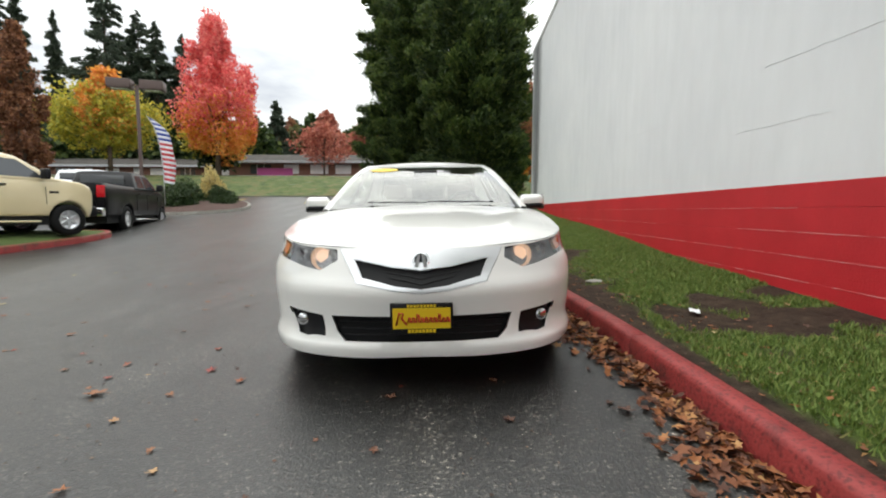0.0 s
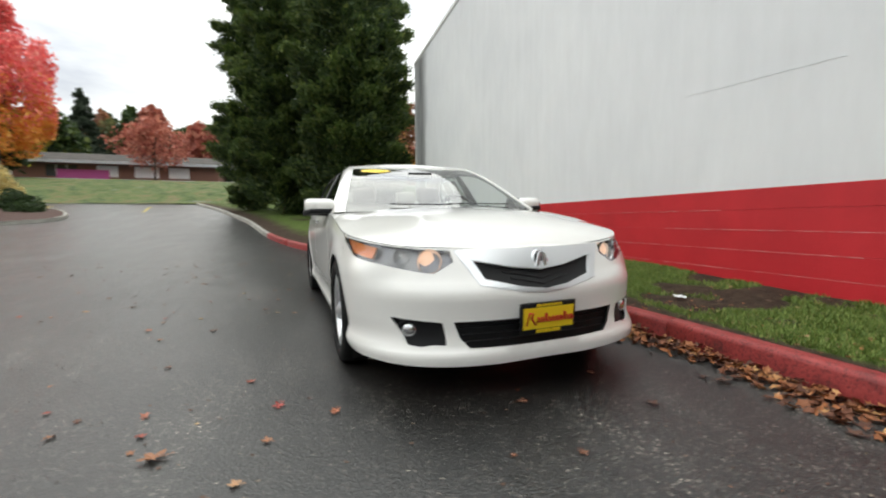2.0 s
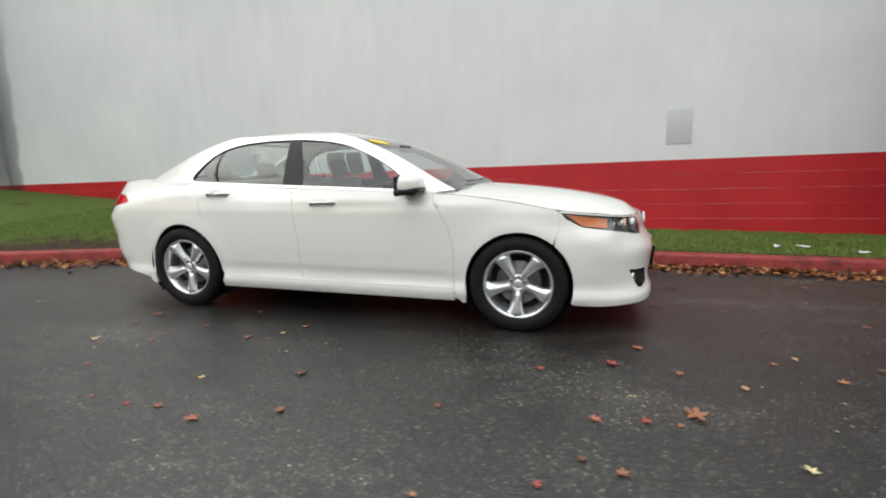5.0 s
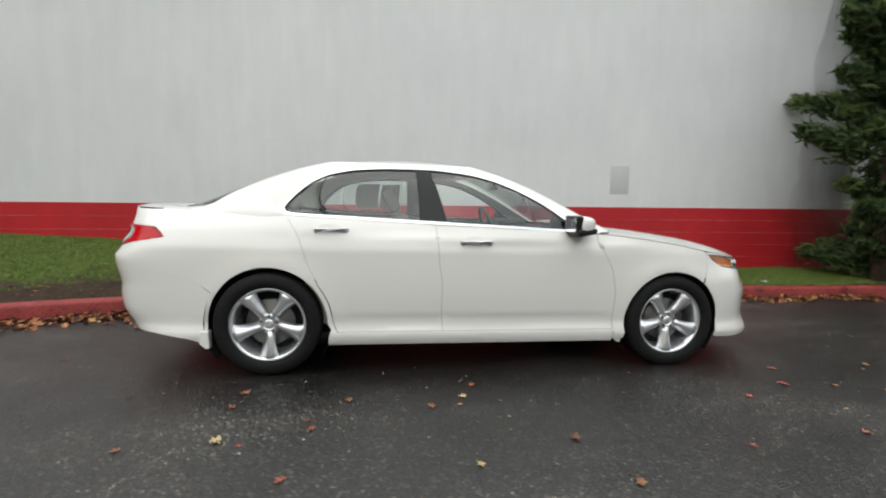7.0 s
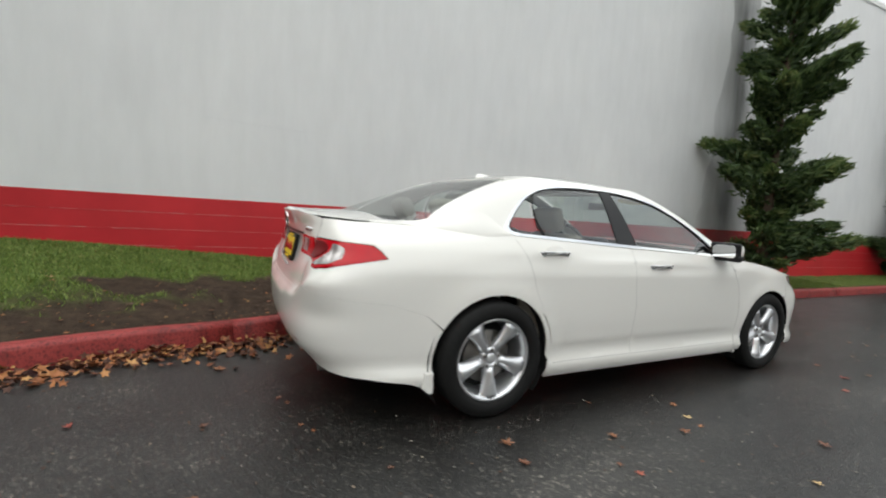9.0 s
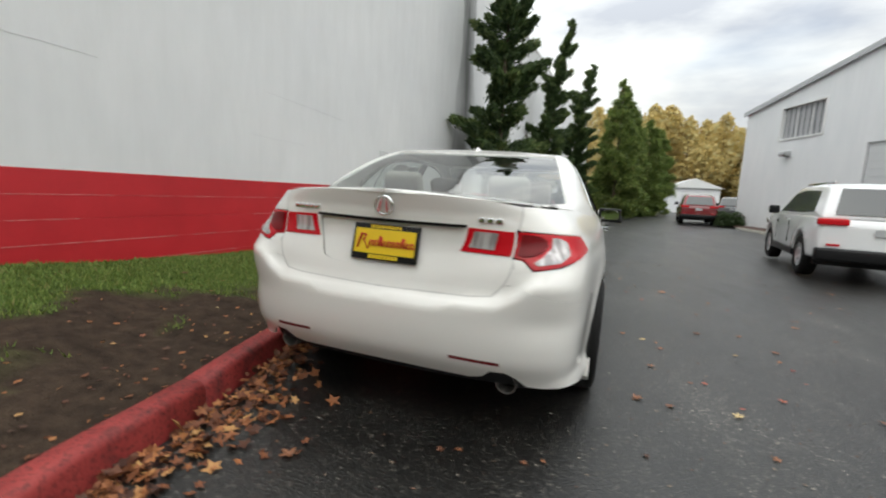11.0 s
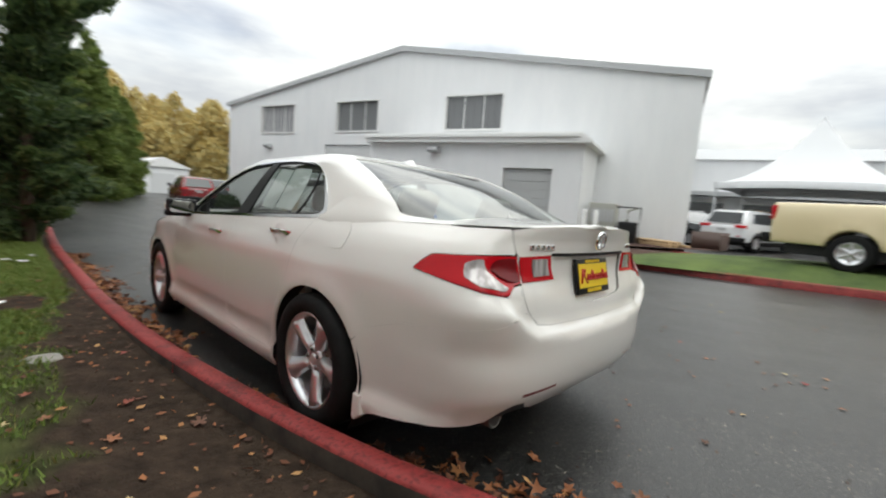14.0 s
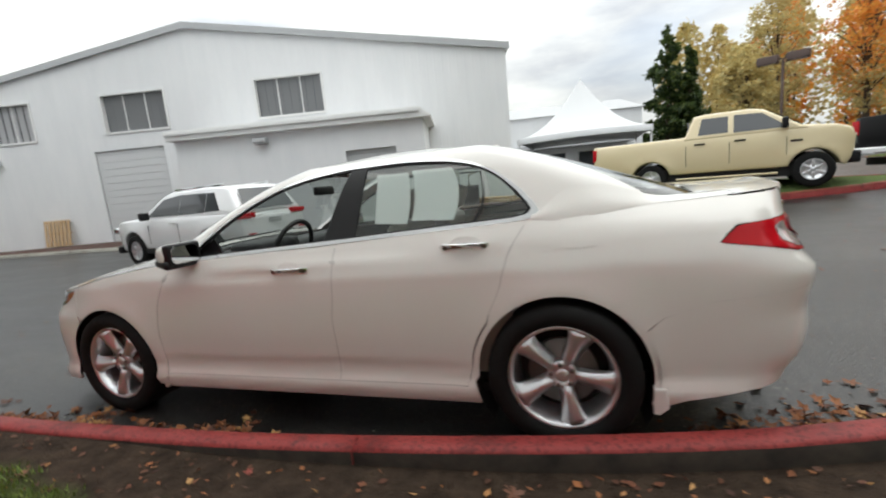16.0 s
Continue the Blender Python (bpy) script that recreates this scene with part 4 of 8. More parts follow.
# trees on the verge ahead of the car's tail
CY = "tall dense dark green cypress on the verge by the wall"
for i, (x, y, h, r) in enumerate(((1.85, 17.2, 13.4, 2.75), (-2.7, 23.5, 15.0, 1.8), (-0.9, 20.8, 14.2, 2.35), (3.4, 21.8, 13.0, 2.2))):
    conifer(x, y, h, r, CYPRESS, CY, 11 + i, (140000, 70000, 110000, 70000)[i], 0.19, 0.97, 0.10, ragged=0.13, droop=-0.35, tuft=0.85, whorls=12, inner=0.05, slim=0.36, tip_mat=CYPRESS_TIP, skirt=0.66, category="cypress", group="cypresses by the wall")
# ragged conifers against the wall ahead of the car's nose
NT = "ragged dark green conifer beside the red wall base"
for i, (x, y, h, r, lean) in enumerate(((1.60, -4.1, 7.8, 1.18, (-0.1, -0.1)), (1.68, -11.7, 7.8, 1.15, (-0.9, 0.1)), (1.0, -15.5, 7.3, 1.3, (-1.0, -0.2)))):
    conifer(x, y, h, r, PINE, NT, 31 + i, 48000, 0.15, 0.45, 0.25, lean, 0.36, -0.1, group="conifers by the wall", tuft=0.46, rise=0.75, whorls=14, inner=0.08, tip_mat=PINE_TIP, slim=0.28)
AV = "tall cone shaped green hedge conifer"
for i, (x, y, h, r) in enumerate(((-1.55, -25.0, 9.0, 1.7), (-2.6, -30.0, 8.2, 1.7), (-4.2, -34.5, 8.0, 1.7), (-5.6, -40.0, 8.0, 1.8))):
    conifer(x, y, h, r, ARBOR, AV, 51 + i, 40000, 0.17, 0.50, 0.1, ragged=0.10, droop=-0.3, tuft=1.1, whorls=14, inner=0.3, category="hedge tree", group="hedge trees")

# ---- the white sedan: its surfaces as formulas (x across, y from nose to tail, z up) ----
W_Z = [(0.14, 0.8364), (0.19, 0.8908), (0.25, 0.9048), (0.32, 0.8887), (0.4, 0.8979), (0.55, 0.9093), (0.66, 0.9119), (0.78, 0.911), (0.86, 0.8951), (0.93, 0.8729), (1, 0.8398), (1.1, 0.7861)]
NOSE = [(0.14, 0.1), (0.185, 0.03), (0.235, 0.022), (0.27, 0.036), (0.33, 0.0396), (0.42, 0.0281), (0.52, 0.0134), (0.62, 0.061), (0.7, 0.0989), (0.76, 0.135), (0.82, 0.1827), (0.9, 0.3078), (1.1, 0.7057)]
TAIL = [(0.14, 4.4129), (0.2, 4.5232), (0.28, 4.5856), (0.4, 4.6669), (0.5, 4.684), (0.57, 4.687), (0.592, 4.685), (0.604, 4.679), (0.625, 4.662), (0.645, 4.648), (0.66, 4.643), (0.72, 4.63), (0.86, 4.5977), (0.96, 4.6048), (1.03, 4.628), (1.1, 4.643)]
MID_Y = 2.2


def plan_bow(th, pf, pr):
    """Even share of the way from the middle to nose (1) or tail (-1), and its bowed counterpart."""
    tau = np.cos(th)
    return tau, np.sign(tau) * np.where(tau > 0, np.abs(tau) ** (pf / 2), np.abs(tau) ** (pr / 2))


def plan_table(pf, qf, pr, qr, front, rear, mid, half):
    """Angles that step evenly along a plan outline."""
    th = np.linspace(0, math.pi, 6001)
    tau, c = plan_bow(th, pf, pr)
    s = np.sqrt(np.maximum(0, 1 - c * c))
    y = np.where(tau > 0, mid - (mid - front) * tau, mid - (rear - mid) * tau)
    x = half * np.where(tau > 0, s ** (2 / qf), s ** (2 / qr))
    d = np.r_[0, np.cumsum(np.hypot(np.diff(x), np.diff(y)))]
    return d / d[-1], th


BODY_U, BODY_T = plan_table(10.27, 2.2, 22.73, 2.5, 0.0, 4.68, MID_Y, 0.92)


def smooth01(t):
    t = np.clip(t, 0, 1)
    return t * t * (3 - 2 * t)


def body(u, z):
    """The lower body: u from the nose's middle (0) along the side to the tail's middle (1), at height z."""
    u, z = np.broadcast_arrays(np.asarray(u, float), np.asarray(z, float))
    tau, c = plan_bow(np.interp(u, BODY_U, BODY_T), 10.27, 22.73)
    s = np.sqrt(np.maximum(0, 1 - c * c))
    x = curve(W_Z, z) * np.where(c > 0, s ** (2 / curve([(0.14, 2.89), (0.5, 1.826), (0.7, 1.671), (1.1, 2.268)], z)), s ** (2 / curve([(0.14, 3.586), (0.55, 2.826), (0.75, 3.978), (1.1, 2.423)], z)))
    climb = (0.022 * smooth01((x - 0.26) / 0.30) + 0.110 * smooth01((x - 0.53) / 0.23)) * smooth01((z - 0.46) / 0.12) * smooth01((0.92 - z) / 0.16)
    y = np.where(c > 0, MID_Y - (MID_Y - curve(NOSE, z)) * tau, MID_Y - (curve(TAIL, z - climb) - MID_Y) * tau)
    x = x * (1 - smooth01((y - 3.377) / 1.049) * curve([(0.14, 0.047), (0.5, 0.069), (0.7, 0.069), (0.9, 0.088), (1.1, 0.221)], z))
    wide = curve(W_Z, z)
    k = smooth01((y - 0.27) / 0.30) * smooth01((0.74 - z) / 0.14) * (c > 0) * 0.75
    x = np.where(c > 0, wide - (wide - x) * (1 - k), x)
    for hub in (0.95, 3.655):
        r = np.hypot(y - hub, z - 0.32)
        x = x + 0.012 * np.exp(-(((r - 0.37) / 0.075) ** 2)) * (np.abs(c) < 0.97) * smooth01((z - 0.15) / 0.1)
    x = x + 0.005 * smooth01((3.9 - y) / 0.8) * np.exp(-(((z - (0.845 + 0.028 * (y - 1.5))) / 0.016) ** 2)) * smooth01((y - 0.9) / 0.5) * smooth01((4.45 - y) / 0.4)
    x = x - 0.004 * np.exp(-(((z - 0.365) / 0.020) ** 2)) * smooth01((y - 1.34) / 0.2) * smooth01((3.30 - y) / 0.2)
    return np.stack([x, y, z], -1)


RIM = [(0, 0.7375), (0.118, 0.7385), (0.2, 0.75), (0.31, 0.762), (0.45, 0.785), (0.69, 0.813), (1, 0.8682), (1.4, 0.9152), (1.7, 0.9322), (2.5, 0.9573), (3.3, 0.9905), (3.8, 1.0109), (4.3, 1.0216), (4.6, 1.0331), (4.66, 1.0489)]


def rim_z(u):
    """Height of the shoulder edge, where the sides turn into bonnet, sill line and boot lid."""
    z = np.full(np.shape(u), 0.9)
    for _ in range(25):
        z = 0.5 * z + 0.5 * curve(RIM, body(u, z)[..., 1])
    return z


R_U = np.linspace(0, 1, 1201)
R_Z = rim_z(R_U)
R_P = body(R_U, R_Z)
DECK_C = [(0, 0.7375), (0.126, 0.7395), (0.165, 0.768), (0.24, 0.8138), (0.4, 0.8553), (0.65, 0.8975), (0.95, 0.9304), (1.25, 0.9528), (1.5, 0.9663), (2.6, 0.9903), (3.8, 1.0793), (4.1, 1.0702), (4.4, 1.0564), (4.56, 1.0538), (4.62, 1.0565), (4.66, 1.0434)]


def edge_x(y):
    return np.interp(y, np.maximum.accumulate(R_P[:, 1]), R_P[:, 0])


def deck(y, f):
    """Bonnet and boot: across at y, f from the middle (0) to the shoulder edge (1)."""
    y, f = np.broadcast_arrays(np.asarray(y, float), np.asarray(f, float))
    xe = np.where(y > 4.4, np.interp(y, R_P[700:, 1], R_P[700:, 0]), edge_x(y))
    ze = np.interp(y, R_P[:, 1], R_Z)
    return np.stack([xe * f, y, ze + (curve(DECK_C, y) - ze) * (1 - np.abs(f) ** 2.3)], -1)


CAB_F = [(0.86, 1.12), (0.93, 1.27), (0.97, 1.3599), (1.1, 1.6199), (1.2, 1.8298), (1.28, 2.0297), (1.32, 2.1493), (1.36, 2.2994), (1.4, 2.4796)]
CAB_R = [(0.86, 4.6261), (0.98, 4.4083), (1.06, 4.2334), (1.15, 4.0073), (1.26, 3.7209), (1.32, 3.5412), (1.36, 3.3922), (1.4, 3.209)]
CAB_W = [(0.86, 0.895), (0.93, 0.865), (0.98, 0.840), (1.05, 0.802), (1.15, 0.750), (1.25, 0.694), (1.32, 0.645), (1.36, 0.600), (1.40, 0.53)]
CAB_MID, ROOF_EDGE = 2.75, 1.36
CAB_U, CAB_T = plan_table(22, 3.0, 17, 3.0, 1.7, 3.9, CAB_MID, 0.76)


def cab_taper(y):
    return 1 - 0.15 * smooth01((y - 3.5) / 0.85)


def cabin(u, z):
    """The glasshouse round the cabin, in the same way."""
    u, z = np.broadcast_arrays(np.asarray(u, float), np.asarray(z, float))
    tau, c = plan_bow(np.interp(u, CAB_U, CAB_T), 22, 17)
    s = np.sqrt(np.maximum(0, 1 - c * c))
    y = np.where(c > 0, CAB_MID - (CAB_MID - curve(CAB_F, z)) * tau, CAB_MID - (curve(CAB_R, z) - CAB_MID) * tau)
    return np.stack([curve(CAB_W, z) * s ** (2 / 3.0) * cab_taper(y), y, z], -1)


C_U = np.linspace(0, 1, 801)
C_P = cabin(C_U, ROOF_EDGE)
ROOF_C = [(2.3, 1.361), (2.36, 1.3841), (2.5, 1.409), (2.75, 1.424), (2.95, 1.4202), (3.15, 1.4023), (3.29, 1.3818), (3.38, 1.361)]


def roof(y, f):
    y, f = np.broadcast_arrays(np.asarray(y, float), np.asarray(f, float))
    xe = np.interp(y, C_P[:, 1], C_P[:, 0])
    return np.stack([xe * f, y, ROOF_EDGE + (curve(ROOF_C, y) - ROOF_EDGE) * (1 - np.abs(f) ** 2.4)], -1)


# ---- panels ----
from mathutils.geometry import delaunay_2d_cdt

U_FINE = np.linspace(0, 1, 2001)


def u_at(fn, kind, value, z):
    """The u at which a surface has this y (side), or this x at the nose ("x") or the tail ("t")."""
    p = fn(U_FINE, z)
    if kind == "y":
        return float(np.interp(value, p[:, 1], U_FINE))
    if kind == "x":
        k = int(np.argmax(p[:, 0]))
        return float(np.interp(value, p[: k + 1, 0], U_FINE[: k + 1]))
    k = int(np.argmax(p[:, 0]))
    return float(np.interp(-value, -p[k:, 0], U_FINE[k:]))


def outline(fn, pts, kind="y"):
    """Corners as (y, z), or ("x" | "t" | "y", value, z), as (u, z)."""
    out = []
    for q in pts:
        k, v, z = (kind, *q) if len(q) == 2 else q
        out.append((v if k == "u" else u_at(fn, k, v, z), z))
    return out


def inside(poly, x, y):
    hit = np.zeros(np.shape(x), bool)
    for (x0, y0), (x1, y1) in zip(poly, poly[1:] + poly[:1]):
        if y0 != y1:
            cross = (y0 > y) != (y1 > y)
            hit ^= cross & (x < (x1 - x0) * (y - y0) / (y1 - y0) + x0)
    return hit


def stepped(poly, step):
    out = []
    for (x0, y0), (x1, y1) in zip(poly, poly[1:] + poly[:1]):
        n = max(1, int(math.hypot(x1 - x0, y1 - y0) / step))
        out += [(x0 + (x1 - x0) * k / n, y0 + (y1 - y0) * k / n) for k in range(n)]
    return out


def rounded(poly, r, n=3):
    """Rounds the corners of an outline by about r."""
    out = []
    m = len(poly)
    for i in range(m):
        p, a, b = np.array(poly[i]), np.array(poly[i - 1]), np.array(poly[(i + 1) % m])
        da, db = a - p, b - p
        la, lb = np.linalg.norm(da), np.linalg.norm(db)
        k = min(r, la * 0.45, lb * 0.45)
        p0, p1 = p + da / la * k, p + db / lb * k
        for j in range(n + 1):
            t = j / n
            out.append(tuple((1 - t) ** 2 * p0 + 2 * t * (1 - t) * p + t * t * p1))
    return out


def grown(poly, d):
    """The outline moved outwards by d."""
    pts = [np.array(p) for p in poly]
    area = sum(a[0] * b[1] - a[1] * b[0] for a, b in zip(pts, pts[1:] + pts[:1]))
    sign = 1 if area > 0 else -1
    out = []
    for i, p in enumerate(pts):
        a, b = pts[i - 1], pts[(i + 1) % len(pts)]
        t = (p - a) / (np.linalg.norm(p - a) + 1e-9) + (b - p) / (np.linalg.norm(b - p) + 1e-9)
        nrm = np.array([t[1], -t[0]]) / (np.linalg.norm(t) + 1e-9) * sign
        out.append(tuple(p + nrm * d))
    return out


def surface_normal(fn, a, b, side_up=False):
    e = 1e-3
    d1, d2 = fn(a + e, b) - fn(a - e, b), fn(a, b + e) - fn(a, b - e)
    n = np.cross(d1, d2)
    return n / (np.linalg.norm(n, axis=-1, keepdims=True) + 1e-12)


def sheet(fn, poly, holes=(), scale=3.9, step=0.04, off=0.0, fold=0.012, flip=1.0):
    """Verts, faces and normals of a piece of a surface within an outline, with its edges folded inwards.
    The outline is in the surface's own two coordinates; scale makes the first one metres."""
    P = [stepped([(a * scale, b) for a, b in poly], step)] + [stepped([(a * scale, b) for a, b in h], step) for h in holes]
    xs, ys = [p[0] for p in P[0]], [p[1] for p in P[0]]
    gx, gy = np.meshgrid(np.arange(min(xs), max(xs), step) + step * 0.37, np.arange(min(ys), max(ys), step) + step * 0.41)
    gx, gy = gx.ravel(), gy.ravel()
    keep = inside(P[0], gx, gy)
    for h in P[1:]:
        keep &= ~inside(h, gx, gy)
    rim = np.array([q for p in P for q in p])
    gx, gy = gx[keep], gy[keep]
    if len(gx):
        near = np.min(np.hypot(gx[:, None] - rim[None, :, 0], gy[:, None] - rim[None, :, 1]), axis=1)
        gx, gy = gx[near > step * 0.45], gy[near > step * 0.45]
    pts = [Vector(q) for p in P for q in p] + [Vector(q) for q in zip(gx, gy)]
    edges, k = [], 0
    for p in P:
        edges += [(k + i, k + (i + 1) % len(p)) for i in range(len(p))]
        k += len(p)
    v2, _, tris = delaunay_2d_cdt(pts, edges, [], 0, 1e-6)[:3]
    v2 = np.array([tuple(v) for v in v2])
    tris = np.array([t for t in tris if len(t) == 3])
    c = v2[tris].mean(1)
    good = inside(P[0], c[:, 0], c[:, 1])
    for h in P[1:]:
        good &= ~inside(h, c[:, 0], c[:, 1])
    tris = tris[good]
    a, b = v2[:, 0] / scale, v2[:, 1]
    pos = fn(a, b)
    nrm = surface_normal(fn, a, b) * flip
    if fold:
        ed = {}
        for t in tris:
            for i, j in ((0, 1), (1, 2), (2, 0)):
                key = (min(t[i], t[j]), max(t[i], t[j]))
                ed[key] = ed.get(key, 0) + 1
        border = [e for e, n in ed.items() if n == 1]
    pos = pos + nrm * off
    d = pos[tris]
    wrong = (np.cross(d[:, 1] - d[:, 0], d[:, 2] - d[:, 0]) * nrm[tris].mean(1)).sum(-1) < 0
    tris[wrong] = tris[wrong][:, ::-1]
    if fold and border:
        ids = sorted({i for e in border for i in e})
        at = {i: len(pos) + k for k, i in enumerate(ids)}
        at2 = {i: len(pos) + len(ids) + k for k, i in enumerate(ids)}
        low = pos[ids] - nrm[ids] * fold
        pos, nrm = np.concatenate([pos, pos[ids], low]), np.concatenate([nrm, nrm[ids], nrm[ids]])
        walls = [t for i, j in border for t in ((at[i], at[j], at2[j]), (at[i], at2[j], at2[i]))]
        tris = np.concatenate([tris, np.array(walls)])
    return pos, tris, nrm


def mirrored(data):
    p, f, n = data
    m = np.array([-1, 1, 1])
    return p * m, f[:, ::-1], n * m


def joined(*datas):
    P, F, N, k = [], [], [], 0
    for p, f, n in datas:
        P.append(p), F.append(f + k), N.append(n)
        k += len(p)
    return np.concatenate(P), np.concatenate(F), np.concatenate(N)


def panel(name, data, mat, parent, label=""):
    p, f, n = data
    me = bpy.data.meshes.new(name)
    me.from_pydata([tuple(v) for v in p], [], [tuple(int(i) for i in t) for t in f])
    me.update()
    me.shade_smooth()
    me.normals_split_custom_set_from_vertices([tuple(v) for v in n])
    me.materials.append(mat)
    ob = new(name, me)
    ob.parent = parent
    if label:
        ob["label"] = label
    return ob


def grid_sheet(fn, a0, a1, b0, b1, na, nb, flip=-1.0, off=0.0):
    A, B = np.meshgrid(np.linspace(a0, a1, na), np.linspace(b0, b1, nb), indexing="ij")
    pos, nrm = fn(A, B), surface_normal(fn, np.clip(A, a0 + 2e-3, a1 - 2e-3), np.clip(B, b0 + 2e-3, b1 - 2e-3)) * flip
    pos = pos + nrm * off
    i = np.arange(na * nb).reshape(na, nb)
    q = np.stack([i[:-1, :-1], i[1:, :-1], i[1:, 1:], i[:-1, 1:]], -1).reshape(-1, 4)
    f = np.concatenate([q[:, [0, 1, 2]], q[:, [0, 2, 3]]])
    p, n = pos.reshape(-1, 3), nrm.reshape(-1, 3)
    d = p[f]
    wrong = (np.cross(d[:, 1] - d[:, 0], d[:, 2] - d[:, 0]) * n[f].mean(1)).sum(-1) < 0
    f[wrong] = f[wrong][:, ::-1]
    return p, f, n


def arc(hub, r, a0, a1, n=18):
    return [(hub + r * math.cos(radians(a0 + (a1 - a0) * k / n)), 0.32 + r * math.sin(radians(a0 + (a1 - a0) * k / n))) for k in range(n + 1)]


def rim_line(y0, y1, n=12, drop=0.004):
    return [(y, float(curve(RIM, y)) - drop) for y in np.linspace(y0, y1, n)]


def put_panel(name, data, mat, parent, label=""):
    """A pair of panels, one on each side of the car."""
    return panel(name, data, mat, parent, label), panel(name, mirrored(data), mat, parent, label)


def whole_panel(name, data, mat, parent, label=""):
    """One panel that spans both sides."""
    return panel(name, joined(data, mirrored(data)), mat, parent, label)


car = thing("white_sedan", SLOPE, "pearl white four-door sedan parked by the red kerb", "car")

FA, RA = 0.352, 0.362  # wheel openings
fender = outline(body, arc(0.95, FA, 128, -20)[:-1] + [(1.300, 0.205), (1.372, 0.205), (1.381, 0.32), (1.405, 0.675), (1.470, 0.80), (1.515, 0.87), (1.52, 0.923)] + rim_line(1.5, 0.72) + [(0.705, 0.80), (0.70, 0.70)])
fender_top = joined(sheet(body, fender), grid_sheet(deck, 0.47, 1.53, 0.892, 1.0, 28, 5))
put_panel("front_fender", fender_top, PAINT_WHITE, car)
door_f = outline(body, [(1.388, 0.275), (1.389, 0.32), (1.413, 0.675), (1.478, 0.80), (1.523, 0.87), (1.53, 0.924)] + rim_line(1.55, 2.61) + [(2.614, 0.93), (2.569, 0.595), (2.558, 0.275)])
doors_f = put_panel("front_door", sheet(body, door_f), PAINT_WHITE, car)
door_r = outline(body, [(2.566, 0.275), (2.577, 0.595), (2.622, 0.93)] + rim_line(2.63, 3.54) + [(3.542, 0.985), (3.424, 0.735), (3.365, 0.615)] + arc(3.655, 0.395, 140, 176, 8) + [(3.235, 0.275)])
doors_r = put_panel("rear_door", sheet(body, door_r), PAINT_WHITE, car)
sill = outline(body, [(1.38, 0.185), (1.385, 0.268), (3.235, 0.268), (3.262, 0.33), (3.29, 0.185)])
put_panel("sill", sheet(body, sill), PAINT_WHITE, car)
quarter = outline(body, [(3.244, 0.275)] + arc(3.655, 0.387, 172, 141, 8) + [(3.372, 0.62), (3.432, 0.735), (3.550, 0.985)] + rim_line(3.56, 4.30) + [("y", 4.40, 1.016), ("t", 0.572, 1.02), ("t", 0.569, 0.925), ("t", 0.69, 0.923), ("y", 4.335, 0.915), ("y", 4.266, 0.852), ("t", 0.735, 0.790), ("t", 0.638, 0.773), ("t", 0.594, 0.809), ("t", 0.559, 0.812), ("t", 0.538, 0.708), ("t", 0.575, 0.7155), ("t", 0.70, 0.6725), ("y", 4.25, 0.6325), (4.06, 0.5725)] + arc(3.655, RA, 30, 180, 24) + [(3.27, 0.29)])
fuel_door = rounded(outline(body, [(3.70, 0.870), (3.838, 0.876), (3.852, 0.94), (3.820, 0.998), (3.684, 0.994)]), 0.012)
put_panel("rear_quarter", joined(sheet(body, quarter), grid_sheet(deck, 3.5, 4.36, 0.84, 1.0, 24, 5)), PAINT_WHITE, car)
panel("fuel_door", sheet(body, fuel_door, off=0.002, fold=0.003), PAINT_WHITE, car)
put_panel("belt_shelf", grid_sheet(deck, 1.48, 3.52, 0.90, 1.0, 40, 4), PAINT_WHITE, car)

# nose
HEAD = outline(body, [("y", 0.693, 0.797), ("y", 0.52, 0.781), ("y", 0.43, 0.771), ("x", 0.61, 0.747), ("x", 0.50, 0.741), ("x", 0.449, 0.736), ("x", 0.442, 0.682), ("x", 0.490, 0.655), ("x", 0.542, 0.627), ("x", 0.636, 0.641), ("x", 0.77, 0.671), ("y", 0.562, 0.706), ("y", 0.66, 0.758)])
PLENUM = outline(body, [("u", 0.0, 0.7345), ("x", 0.386, 0.735), ("x", 0.352, 0.686), ("x", 0.15, 0.648), ("u", 0.0, 0.632)])
GRILLE = outline(body, [("u", 0.0, 0.632), ("x", 0.15, 0.648), ("x", 0.352, 0.686), ("x", 0.309, 0.597), ("x", 0.13, 0.556), ("u", 0.0, 0.541)])
SURROUND = outline(body, [("u", 0.0, 0.541), ("x", 0.13, 0.556), ("x", 0.309, 0.597), ("x", 0.352, 0.686), ("x", 0.386, 0.735), ("x", 0.433, 0.7355), ("x", 0.396, 0.672), ("x", 0.336, 0.571), ("x", 0.13, 0.533), ("u", 0.0, 0.520)])
MOUTH = outline(body, [("u", 0.0, 0.398), ("x", 0.16, 0.398), ("x", 0.468, 0.396), ("x", 0.44, 0.32), ("x", 0.395, 0.274), ("x", 0.20, 0.270), ("u", 0.0, 0.270)])
FOG = rounded(outline(body, [("x", 0.742, 0.420), ("x", 0.63, 0.408), ("x", 0.522, 0.398), ("x", 0.508, 0.288), ("x", 0.57, 0.292), ("x", 0.62, 0.282), ("x", 0.68, 0.292)]), 0.004)
